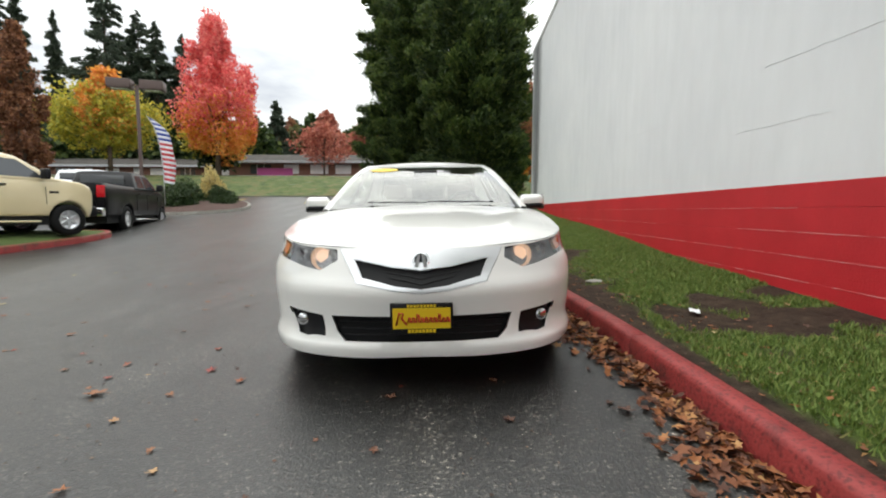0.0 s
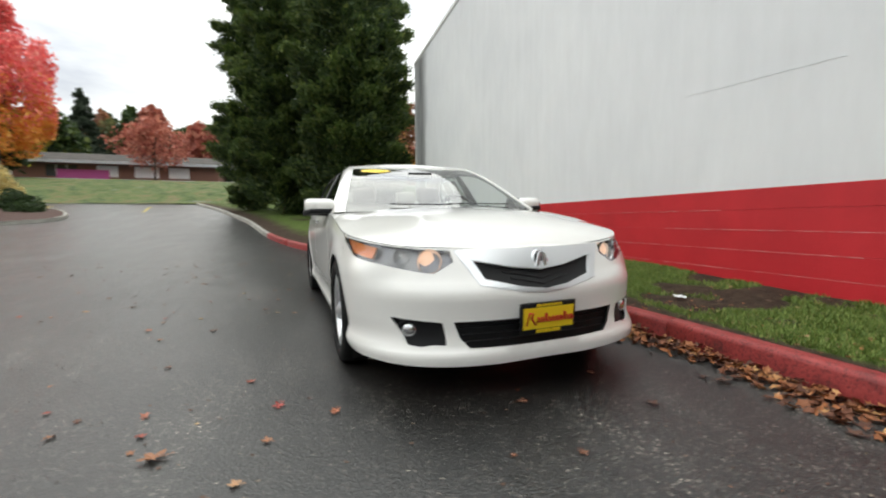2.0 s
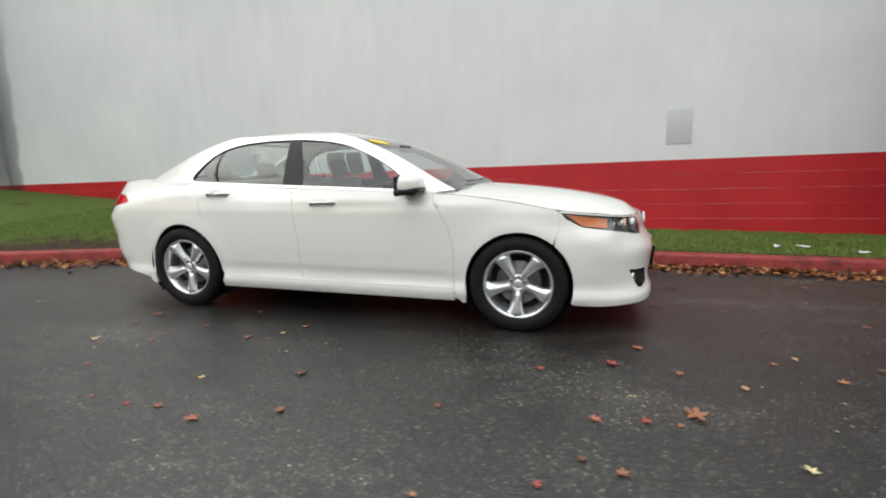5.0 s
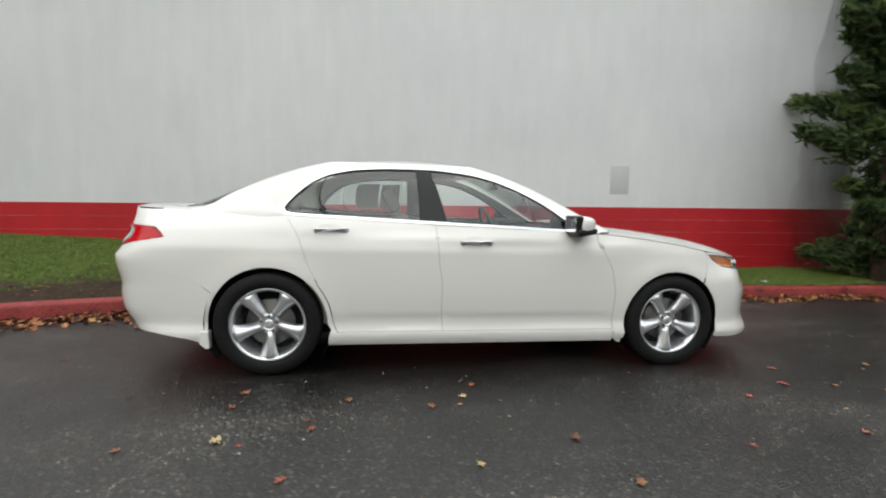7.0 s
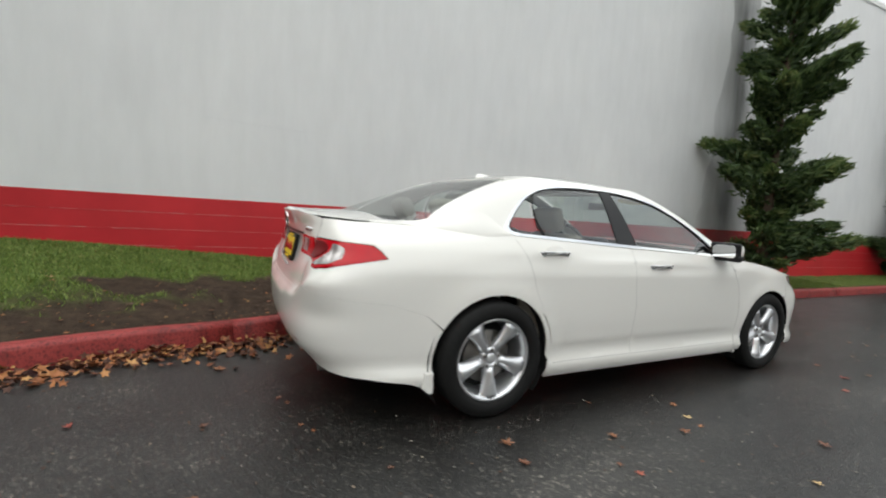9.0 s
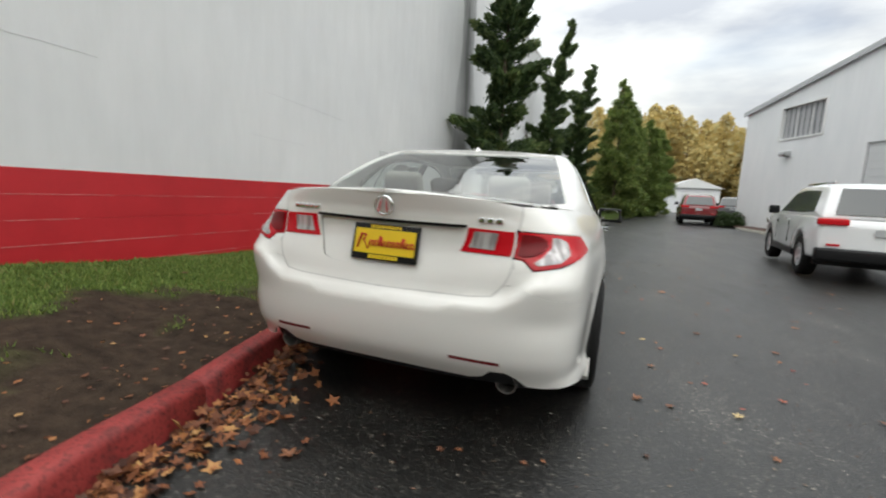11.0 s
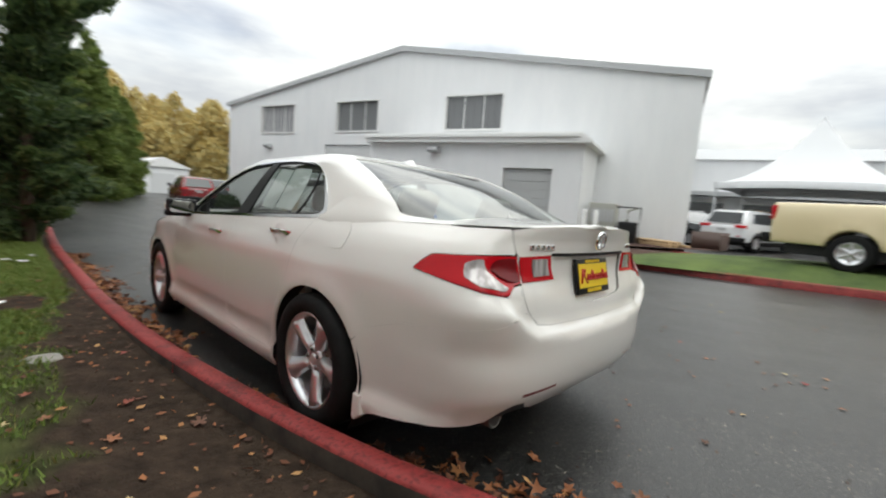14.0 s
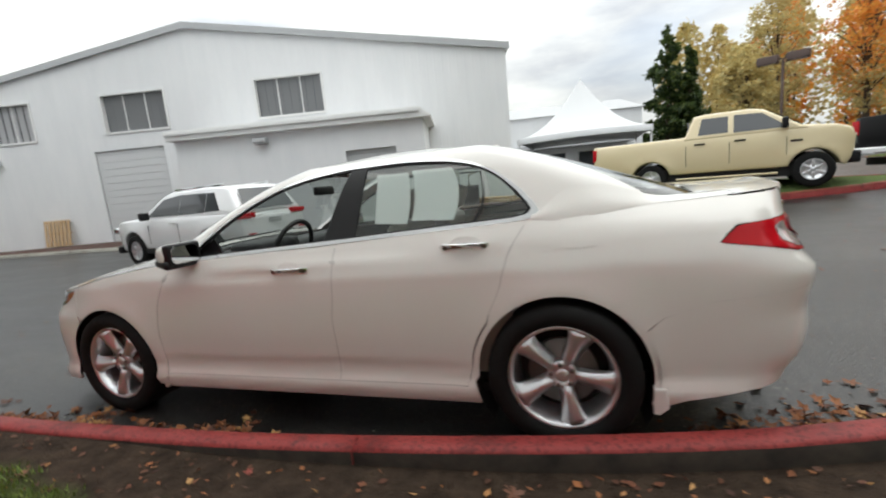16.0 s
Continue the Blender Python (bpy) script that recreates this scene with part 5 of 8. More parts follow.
bumper_f = outline(body, [("u", 0.0, 0.19), ("x", 0.25, 0.185), ("x", 0.5, 0.19), ("x", 0.70, 0.196), ("y", 0.45, 0.20), ("y", 0.59, 0.206)]) + outline(body, arc(0.95, FA, 197, 130, 12)) + outline(body, [(0.697, 0.70), (0.702, 0.80)]) + outline(body, rim_line(0.70, 0.22, 8) + [("x", 0.45, 0.7455), ("x", 0.20, 0.7405), ("u", 0.0, 0.7385), ("u", 0.0, 0.7365), ("x", 0.436, 0.7375), ("x", 0.399, 0.672), ("x", 0.339, 0.569), ("x", 0.13, 0.531), ("u", 0.0, 0.518), ("u", 0.0, 0.401), ("x", 0.16, 0.401), ("x", 0.471, 0.399), ("x", 0.443, 0.318), ("x", 0.397, 0.271), ("x", 0.20, 0.267), ("u", 0.0, 0.267)])
whole_panel("front_bumper", sheet(body, bumper_f, [HEAD, FOG], step=0.03), PAINT_WHITE, car)
whole_panel("lower_grille", sheet(body, MOUTH, off=-0.035, fold=0.0), GRILLE_BLACK, car, "black lower air intake")
grille = whole_panel("grille", sheet(body, GRILLE, off=-0.022, fold=0.0), GRILLE_BLACK, car, "black mesh grille")
for k in range(4):
    z0 = 0.568 + 0.026 * k
    half = 0.17 + 0.035 * k
    bar = outline(body, [("u", 0.0, z0), ("x", half, z0 + 0.035), ("x", half, z0 + 0.043), ("u", 0.0, z0 + 0.009)])
    whole_panel("grille_bar", sheet(body, bar, off=-0.016, fold=0.008), GRILLE_BLACK, grille)
for k in range(3):
    z0 = 0.294 + 0.032 * k
    bar = outline(body, [("u", 0.0, z0), ("x", 0.41 + 0.015 * k, z0), ("x", 0.41 + 0.015 * k, z0 + 0.008), ("u", 0.0, z0 + 0.008)])
    whole_panel("intake_bar", sheet(body, bar, off=-0.018, fold=0.014), TRIM_BLACK, grille)
whole_panel("grille_plenum", sheet(body, PLENUM, off=0.006, fold=0.02, step=0.025), SATIN_CHROME, car, "satin chrome grille bar")
whole_panel("grille_surround", sheet(body, SURROUND, off=0.003, fold=0.02, step=0.02), SATIN_CHROME, car, "satin chrome grille edge")
emblem = part("emblem", lathe([(-0.02, 0.001), (0.004, 0.034), (0.004, 0.0435), (-0.012, 0.046)], 32, Matrix.Translation((0, 0.086, 0.683)) @ Matrix.Rotation(radians(-90), 4, "Z") @ Matrix.Rotation(radians(-18), 4, "Y") @ Matrix.Diagonal((1, 1, 1.05, 1))), CHROME, car, "round chrome badge")
part("emblem_field", lathe([(0.0, 0.0), (0.0, 0.033)], 24, Matrix.Translation((0, 0.082, 0.683)) @ Matrix.Rotation(radians(-90), 4, "Z") @ Matrix.Rotation(radians(-18), 4, "Y")), TRIM_BLACK, emblem)
for s in (-1, 1):
    part("emblem_bar", prism([(s * 0.002, 0.719), (s * 0.015, 0.719), (s * 0.033, 0.651), (s * 0.013, 0.651)], 0.064, 0.078, "y"), SATIN_CHROME, emblem, "", False)

for side in (1, -1):
    def on_side(d):
        return d if side > 0 else mirrored(d)
    lamp = panel("headlight", on_side(sheet(body, HEAD, off=-0.045, fold=0.0)), LAMP_INNER, car, "headlight with amber turn signal, lit low beam")
    panel("lens", on_side(sheet(body, grown(HEAD, -0.0012), off=0.001, fold=0.004, step=0.025)), LENS_CLEAR, lamp, "clear lens").visible_shadow = False
    for (x, y, z), r, mat in (((0.540, 0.262, 0.683), 0.054, LAMP_LIT), ((0.660, 0.345, 0.702), 0.036, REFLECTOR)):
        m = Matrix.Translation((side * x, y, z)) @ Matrix.Rotation(radians(-90 + side * 8), 4, "Z")
        bowl = part("reflector", lathe([(0.045, r * 1.15), (0.03, r), (-0.02, r * 0.75), (-0.045, r * 0.3), (-0.05, 0)], 28, m), REFLECTOR, lamp, "round chrome projector bowl")
        part("bulb", lathe([(0.020, 0), (0.016, r * 0.55), (-0.004, r * 0.84), (-0.02, r * 0.86)], 24, m), mat, lamp, "lit lamp" if mat is LAMP_LIT else "round glass projector")
    amber = outline(body, [("y", 0.665, 0.788), ("y", 0.40, 0.752), ("y", 0.40, 0.700), ("y", 0.56, 0.718)])
    panel("turn_signal", on_side(sheet(body, amber, off=-0.014, fold=0.015, step=0.025)), LENS_AMBER, lamp, "amber reflector")
    fog = panel("fog_light", on_side(sheet(body, FOG, off=-0.03, fold=0.0)), TRIM_BLACK, car, "round fog lamp in a black recess")
    m = Matrix.Translation((side * 0.655, 0.222, 0.352)) @ Matrix.Rotation(radians(-90 + side * 22), 4, "Z")
    part("lamp", lathe([(0.022, 0), (0.018, 0.025), (0.004, 0.040), (-0.03, 0.044)], 24, m), REFLECTOR, fog, "round clear fog lamp")
    part("bezel", lathe([(-0.02, 0.045), (0.006, 0.046), (0.008, 0.055), (-0.02, 0.062)], 24, m), TRIM_BLACK, fog)

# bonnet, cowl, roof
whole_panel("bonnet", joined(grid_sheet(deck, 0.128, 1.372, 0.0, 0.8895, 60, 16), grid_sheet(deck, 0.128, 0.468, 0.8895, 1.0, 20, 4)), PAINT_WHITE, car)
whole_panel("cowl", grid_sheet(deck, 1.378, 1.56, 0.0, 0.90, 10, 10, off=-0.008), TRIM_BLACK, car, "black plastic cowl below the windscreen")
whole_panel("roof", grid_sheet(roof, 2.3005, 3.3795, 0.0, 1.0, 40, 20), PAINT_WHITE, car)

def pillar_blend(y, t):
    """The soft sweep between the shoulder edge and the rear pillar."""
    y, t = np.broadcast_arrays(np.asarray(y, float), np.asarray(t, float))
    w = smooth01((y - 3.56) / 0.18) * (1 - 0.88 * smooth01((y - 3.82) / 0.30))
    rz, rx = curve(RIM, y), edge_x(y)
    zc = rz + 0.012 + 0.095 * w
    zm = rz + 0.35 * (zc - rz)

    def wall_at(z):
        k = np.clip((y - CAB_MID) / (curve(CAB_R, z) - CAB_MID), 0, 0.995) ** 17
        return curve(CAB_W, z) * (1 - k) ** (1 / 3.0) * cab_taper(y)

    b = smooth01((y - 4.04) / 0.18)
    dk = deck(y, 0.88)
    zb = rz - 0.004 - 0.06 * w
    out = np.stack([rx + 0.30 * (rz - zb), y, zb], -1)
    p1 = np.stack([rx + 0.012 * w + 0.001, y, rz + 0.012 * w], -1)
    p3 = np.stack([wall_at(zc) * (1 - b) + dk[..., 0] * b + 0.002, y, zc * (1 - b) + (dk[..., 2] + 0.002) * b], -1)
    p2 = np.stack([(wall_at(zm) + 0.006) * (1 - b) + (0.5 * dk[..., 0] + 0.5 * rx) * b, y, zm * (1 - b) + (0.5 * (dk[..., 2] + rz) + 0.006) * b], -1)
    t = t[..., None]
    return (1 - t) ** 3 * out + 3 * t * (1 - t) ** 2 * p1 + 3 * t * t * (1 - t) * p2 + t ** 3 * p3


put_panel("pillar_base", grid_sheet(pillar_blend, 3.57, 4.33, 0.0, 1.0, 40, 12, 1.0, 0.002), PAINT_WHITE, car)
DLO_TOP = [(1.67, 0.957), (1.80, 1.058), (1.94, 1.144), (2.10, 1.218), (2.26, 1.273), (2.45, 1.307), (2.69, 1.323), (2.92, 1.321), (3.12, 1.306), (3.28, 1.276), (3.40, 1.222), (3.49, 1.148), (3.555, 1.075)]
DLO = rounded(outline(cabin, [(1.648, 0.943)] + [(float(y), float(curve(DLO_TOP, y))) for y in np.linspace(1.67, 3.555, 40)] + [(3.572, 1.045), (3.556, 1.024), (3.50, 1.014), (3.09, 0.998), (2.70, 0.982), (2.2, 0.965)]), 0.004)
DLO_OUT = grown([(a * 3.0, b) for a, b in DLO], 0.016)
DLO_OUT = [(a / 3.0, b) for a, b in DLO_OUT]


def cabin_edge(frac, z, rear=False):
    p = cabin(U_FINE, z)
    w = p[:, 0].max() * frac
    k = int(np.argmax(p[:, 0]))
    return (float(np.interp(-w, -p[k:, 0], U_FINE[k:])), z) if rear else (float(np.interp(w, p[: k + 1, 0], U_FINE[: k + 1])), z)


zs_a = np.linspace(0.94, 1.345, 10)
A_IN = [cabin_edge(0.915, z) for z in zs_a]
zs_c = np.linspace(1.035, 1.34, 10)
C_IN = [cabin_edge(0.875, z, True) for z in zs_c]
side_frame = A_IN + [(0.0, 1.345), (0.0, 1.36)] + [(float(u), 1.36) for u in np.linspace(0.05, 0.95, 30)] + [(1.0, 1.36), (1.0, 1.34)] + C_IN[::-1] + [(1.0, 1.035), (1.0, 1.0)] + [(float(u), float(zz)) for u, zz in zip(np.linspace(0.9, 0.25, 24), np.linspace(0.965, 0.925, 24))]
whole_panel("cabin_frame", sheet(cabin, side_frame, [DLO_OUT], scale=3.0, fold=0.02), PAINT_WHITE, car, "white roof pillars and door frames")
put_panel("window_surround", sheet(cabin, DLO_OUT, [DLO], scale=3.0, off=0.003, fold=0.012, step=0.03), CHROME, car, "thin chrome window trim")
windscreen = [(0.0, 0.95)] + [(a - 0.002, z) for a, z in A_IN] + [(0.0, 1.343)]
whole_panel("windscreen", sheet(cabin, windscreen, scale=3.0, off=-0.006, fold=0.0), GLASS, car, "clear windscreen reflecting the sky").visible_shadow = False
rear_glass = [(1.0, 1.04)] + [(a + 0.002, z) for a, z in C_IN] + [(1.0, 1.337)]
whole_panel("rear_window", sheet(cabin, rear_glass, scale=3.0, off=-0.006, fold=0.0), GLASS, car, "sloping rear window").visible_shadow = False


def dlo_top(y):
    p = [(u_at(cabin, "y", y, z), z) for z in np.linspace(0.93, 1.35, 43)]
    ok = [z for u, z in p if bool(inside(DLO, np.array(u), np.array(z)))]
    return min(ok), max(ok)


def dlo_slice(ya0, ya1, yb0, yb1):
    """A piece of the side windows between two leaning lines (bottom y, top y)."""
    n = 60
    out = []
    keep = [q for q in DLO]
    def side_of(q):
        y = cabin(q[0], q[1])[1]
        t = (q[1] - 0.98) / 0.33
        return y - (ya0 + (ya1 - ya0) * t), (yb0 + (yb1 - yb0) * t) - y
    pts = stepped([(a * 3.0, b) for a, b in keep], 0.01)
    pts = [(a / 3.0, b) for a, b in pts]
    ins = [all(v >= 0 for v in side_of(q)) for q in pts]
    for q, ok, nxt, okn in zip(pts, ins, pts[1:] + pts[:1], ins[1:] + ins[:1]):
        if ok:
            out.append(q)
    return out


front_pane = dlo_slice(0.0, 0.0, 2.548, 2.650)
pillar_b = dlo_slice(2.540, 2.645, 2.722, 2.742)
rear_pane = dlo_slice(2.716, 2.736, 3.302, 3.330)
bar_r = dlo_slice(3.296, 3.326, 3.330, 3.352)
quarter_pane = dlo_slice(3.322, 3.346, 9.0, 9.0)
put_panel("centre_pillar", sheet(cabin, pillar_b, scale=3.0, off=-0.002, fold=0.01, step=0.03), TRIM_BLACK, car, "black centre pillar")
put_panel("window_divider", sheet(cabin, bar_r, scale=3.0, off=-0.003, fold=0.008, step=0.02), TRIM_BLACK, car)
for side in (1, -1):
    for pane, shown in ((front_pane, side < 0), (rear_pane, True), (quarter_pane, True)):
        if shown:
            d = sheet(cabin, pane, scale=3.0, off=-0.008, fold=0.0)
            panel("side_window", d if side > 0 else mirrored(d), GLASS, car, "tinted side window").visible_shadow = False
trim_in = sheet(cabin, grown([(a * 3.0, b) for a, b in DLO], 0.0) and DLO, [[(a / 3.0, b) for a, b in grown([(a * 3.0, b) for a, b in DLO], -0.008)]], scale=3.0, off=-0.004, fold=0.01, step=0.025)
put_panel("window_seal", trim_in, TRIM_BLACK, car, "black rubber window seal")

# tail
LAMP_O = outline(body, [("y", 4.276, 0.851), ("y", 4.34, 0.908), ("t", 0.69, 0.917), ("t", 0.566, 0.919), ("t", 0.559, 0.820), ("t", 0.598, 0.815), ("t", 0.640, 0.780), ("t", 0.735, 0.796)])
LAMP_I = outline(body, [("t", 0.548, 0.917), ("t", 0.366, 0.922), ("t", 0.338, 0.824), ("t", 0.544, 0.820)])
PLATE_BAY = outline(body, [("u", 1.0, 0.915), ("t", 0.345, 0.915), ("t", 0.322, 0.812), ("t", 0.300, 0.745), ("t", 0.262, 0.728), ("t", 0.10, 0.712), ("u", 1.0, 0.706)])
trunk_face = outline(body, [("t", 0.563, 1.018), ("t", 0.556, 0.924), ("t", 0.552, 0.812), ("t", 0.528, 0.711), ("t", 0.487, 0.665), ("t", 0.40, 0.655), ("u", 1.0, 0.645), ("u", 1.0, 0.706), ("t", 0.10, 0.712), ("t", 0.262, 0.728), ("t", 0.300, 0.745), ("t", 0.322, 0.812), ("t", 0.345, 0.915), ("u", 1.0, 0.915), ("u", 1.0, 1.044), ("t", 0.25, 1.043), ("t", 0.45, 1.034)])
whole_panel("boot_lid", joined(sheet(body, trunk_face, [LAMP_I], step=0.03), grid_sheet(deck, 4.235, 4.6575, 0.0, 0.83, 24, 14), grid_sheet(deck, 4.362, 4.6575, 0.83, 1.0, 20, 5)), PAINT_WHITE, car)
whole_panel("plate_recess", sheet(body, [(min(a / 3.9, 1.0), b) for a, b in grown([(a * 3.9, b) for a, b in PLATE_BAY], 0.012)], off=-0.013, fold=0.0, step=0.03), PAINT_WHITE, car)
strip_b = outline(body, [("u", 1.0, 0.914), ("t", 0.358, 0.919), ("t", 0.358, 0.931), ("u", 1.0, 0.927)])
whole_panel("boot_handle", sheet(body, strip_b, off=0.003, fold=0.02, step=0.02), TRIM_BLACK, car, "dark boot lid handle strip")
bumper_r = outline(body, arc(3.655, RA, 29, -18, 10) + [("y", 4.04, 0.195), ("y", 4.13, 0.225), ("y", 4.35, 0.262), ("t", 0.70, 0.275), ("t", 0.645, 0.283), ("t", 0.605, 0.325), ("t", 0.565, 0.350), ("t", 0.505, 0.350), ("t", 0.470, 0.315), ("t", 0.415, 0.300), ("t", 0.395, 0.302), ("t", 0.30, 0.304), ("u", 1.0, 0.306), ("u", 1.0, 0.639), ("t", 0.40, 0.649), ("t", 0.492, 0.659), ("t", 0.534, 0.704), ("t", 0.575, 0.715), ("t", 0.70, 0.672), ("y", 4.25, 0.632), (4.06, 0.572)])
REFLEX = outline(body, [("t", 0.543, 0.379), ("t", 0.338, 0.387), ("t", 0.338, 0.404), ("t", 0.543, 0.397)])
whole_panel("rear_bumper", sheet(body, bumper_r, [REFLEX], step=0.03), PAINT_WHITE, car)
valance = outline(body, [("t", 0.60, 0.255), ("t", 0.60, 0.36), ("t", 0.40, 0.36), ("u", 1.0, 0.36), ("u", 1.0, 0.235)])
whole_panel("rear_valance", sheet(body, valance, off=-0.03, fold=0.0), TRIM_BLACK, car)
put_panel("rear_reflector", sheet(body, REFLEX, off=-0.003, fold=0.01, step=0.02), LENS_DARK, car, "thin red bumper reflector")
for side in (1, -1):
    def on_side(d):
        return d if side > 0 else mirrored(d)
    lamp = panel("tail_light", on_side(sheet(body, LAMP_O, off=0.004, fold=0.03, step=0.025)), LENS_RED, car, "red tail light with clear section")
    clear = rounded(outline(body, [("t", 0.742, 0.888), ("t", 0.712, 0.903), ("t", 0.690, 0.904), ("t", 0.690, 0.862), ("t", 0.664, 0.824), ("t", 0.636, 0.806), ("t", 0.652, 0.795), ("t", 0.735, 0.810), ("t", 0.762, 0.838)]), 0.003)
    panel("clear_section", on_side(sheet(body, clear, off=0.0065, fold=0.003, step=0.02)), LENS_MILKY, lamp, "clear lens section with silver reflector")
    ring = rounded(outline(body, [("t", 0.676, 0.866), ("t", 0.666, 0.892), ("t", 0.640, 0.908), ("t", 0.574, 0.911), ("t", 0.568, 0.825), ("t", 0.612, 0.822), ("t", 0.655, 0.838)]), 0.006)
    panel("stop_lamp", on_side(sheet(body, ring, off=0.012, fold=0.010, step=0.02)), LENS_DARK, lamp, "round dark red lens")
    gap = outline(body, [("t", 0.565, 0.918), ("t", 0.549, 0.916), ("t", 0.545, 0.821), ("t", 0.558, 0.821)])
    panel("lamp_joint", on_side(sheet(body, gap, off=-0.001, fold=0.004, step=0.02)), LENS_DARK, lamp)
    inner = panel("inner_tail_light", on_side(sheet(body, LAMP_I, off=0.004, fold=0.03, step=0.025)), LENS_RED, car, "red lamp on the boot lid with clear square")
    clear = outline(body, [("t", 0.487, 0.908), ("t", 0.392, 0.909), ("t", 0.372, 0.842), ("t", 0.476, 0.838)])
    panel("reversing_lamp", on_side(sheet(body, clear, off=0.0075, fold=0.003, step=0.02)), LENS_MILKY, inner, "clear square reversing lamp")
    for k in range(4):
        z0 = 0.826 + 0.0215 * k
        q = outline(body, [("t", 0.541, z0), ("t", 0.489, z0), ("t", 0.491, z0 + 0.018), ("t", 0.542, z0 + 0.018)])
        panel("lamp_cell", on_side(sheet(body, q, off=0.0075, fold=0.003, step=0.02)), LENS_RED_LIT, inner)
    m = Matrix.Translation((side * 0.56, 4.42, 0.272)) @ Matrix.Rotation(radians(90), 4, "Z")
    pipe = part("exhaust_tip", lathe([(-0.12, 0.036), (0.10, 0.038), (0.104, 0.042), (0.10, 0.046), (-0.12, 0.044)], 24, m), IRON, car, "dark round exhaust tip")
    part("bore", lathe([(0.02, 0.0), (0.02, 0.036)], 24, m), UNDER, pipe)

# badges as plain chrome shapes
rear_badge = part("rear_emblem", lathe([(-0.004, 0.034), (0.006, 0.036), (0.006, 0.043), (-0.004, 0.045)], 32, Matrix.Translation((0, 4.638, 0.985)) @ Matrix.Rotation(radians(90), 4, "Z") @ Matrix.Rotation(radians(10), 4, "Y")), CHROME, car, "round chrome badge")
for s in (-1, 1):
    part("emblem_bar", prism([(s * 0.006, 1.017), (s * 0.013, 1.017), (s * 0.027, 0.957), (s * 0.015, 0.957)], 4.636, 4.646, "y"), CHROME, rear_badge, "", False)
for x0, x1 in ((0.50, 0.345), (-0.40, -0.505)):
    n = 5 if x0 > 0 else 3
    lettering = part("badge_bar", box((x0 - 0.001, 4.53, 0.946), (x0, 4.531, 0.947)), CHROME, car, "row of small chrome badge bars")
    for k in range(n):
        xa = x0 + (x1 - x0) * (k + 0.1) / n
        xb = x0 + (x1 - x0) * (k + 0.85) / n
        ya = float(body(u_at(body, "t", abs((xa + xb) / 2), 0.955), 0.955)[1])
        part("badge_letter_bar", box((min(xa, xb), ya - 0.004, 0.944), (max(xa, xb), ya + 0.007, 0.966), 0.003), CHROME, lettering)


def number_plate(y, z, tilt, parent, turn):
    """Yellow dealer plate in a black frame; its writing as plain red bars."""
    m = Matrix.Translation((0, y, z)) @ Matrix.Rotation(radians(turn), 4, "Z") @ Matrix.Rotation(radians(tilt), 4, "X")
    frame_ = part("number_plate", box((-0.158, -0.010, -0.079), (0.158, 0.006, 0.079), 0.004, m), TRIM_BLACK, parent, "yellow dealer plate with red script in black frame")
    part("plate_face", box((-0.145, -0.013, -0.052), (0.145, -0.0101, 0.056), 0.002, m), YELLOW, frame_, "yellow plate face", False)
    for k in range(9):
        part("plate_bar", box((-0.072 + k * 0.0165, -0.0125, 0.060), (-0.060 + k * 0.0165, -0.0102, 0.073), 0, m), YELLOW, frame_, "", False)
    for k in range(8):
        part("plate_bar", box((-0.070 + k * 0.018, -0.0125, -0.073), (-0.056 + k * 0.018, -0.0102, -0.056), 0, m), YELLOW, frame_, "", False)
    # a slanting line of plain strokes
    part("plate_stroke", tube([m @ Vector(q) for q in ((-0.128, -0.014, -0.03), (-0.112, -0.015, 0.032), (-0.09, -0.015, 0.028), (-0.1, -0.015, 0.004), (-0.075, -0.014, -0.03))], 0.0055, 6), PLATE_RED, frame_, "red stroke")
    x, k = -0.07, 0
    while x < 0.125:
        h = (0.016, 0.016, 0.034, 0.014, 0.016)[k % 5]
        part("plate_stroke", tube([m @ Vector(q) for q in ((x, -0.014, -0.018), (x + 0.006, -0.015, h - 0.008), (x + 0.014, -0.015, h - 0.012), (x + 0.012, -0.014, -0.018), (x + 0.022, -0.014, -0.012))], 0.0045, 6), PLATE_RED, frame_)
        x, k = x + 0.0215, k + 1
    return frame_


number_plate(0.012, 0.398, 4, car, 0)
number_plate(4.606, 0.822, -11, car, 180)

# underbody and wheel wells
arch_f = outline(body, arc(0.95, 0.372, 0, 359, 40))
arch_r = outline(body, arc(3.655, 0.382, 0, 359, 40))
shell_line = [(0.0, 0.20), (0.0, 0.72)] + [(float(u), float(np.interp(u, R_U, R_Z)) - 0.03) for u in np.linspace(0.02, 0.98, 40)] + [(1.0, 1.0), (1.0, 0.25), (0.93, 0.22), (0.9, 0.20), (0.15, 0.20), (0.08, 0.19)]
whole_panel("inner_shell", sheet(body, shell_line, [arch_f, arch_r], step=0.05, off=-0.050, fold=0.0), UNDER, car, "black inner body")
bm = bmesh.new()
for lo, hi in (((-0.60, 0.30, 0.21), (0.60, 0.58, 0.24)), ((-0.62, 0.58, 0.17), (0.62, 1.32, 0.22)), ((-0.84, 1.32, 0.17), (0.84, 3.27, 0.20)), ((-0.62, 3.27, 0.20), (0.62, 4.05, 0.24)), ((-0.60, 4.05, 0.23), (0.60, 4.36, 0.27))):
    add_box(bm, lo, hi, 0.01)
part("floor_pan", bm, UNDER, car, "black floor pan", False)
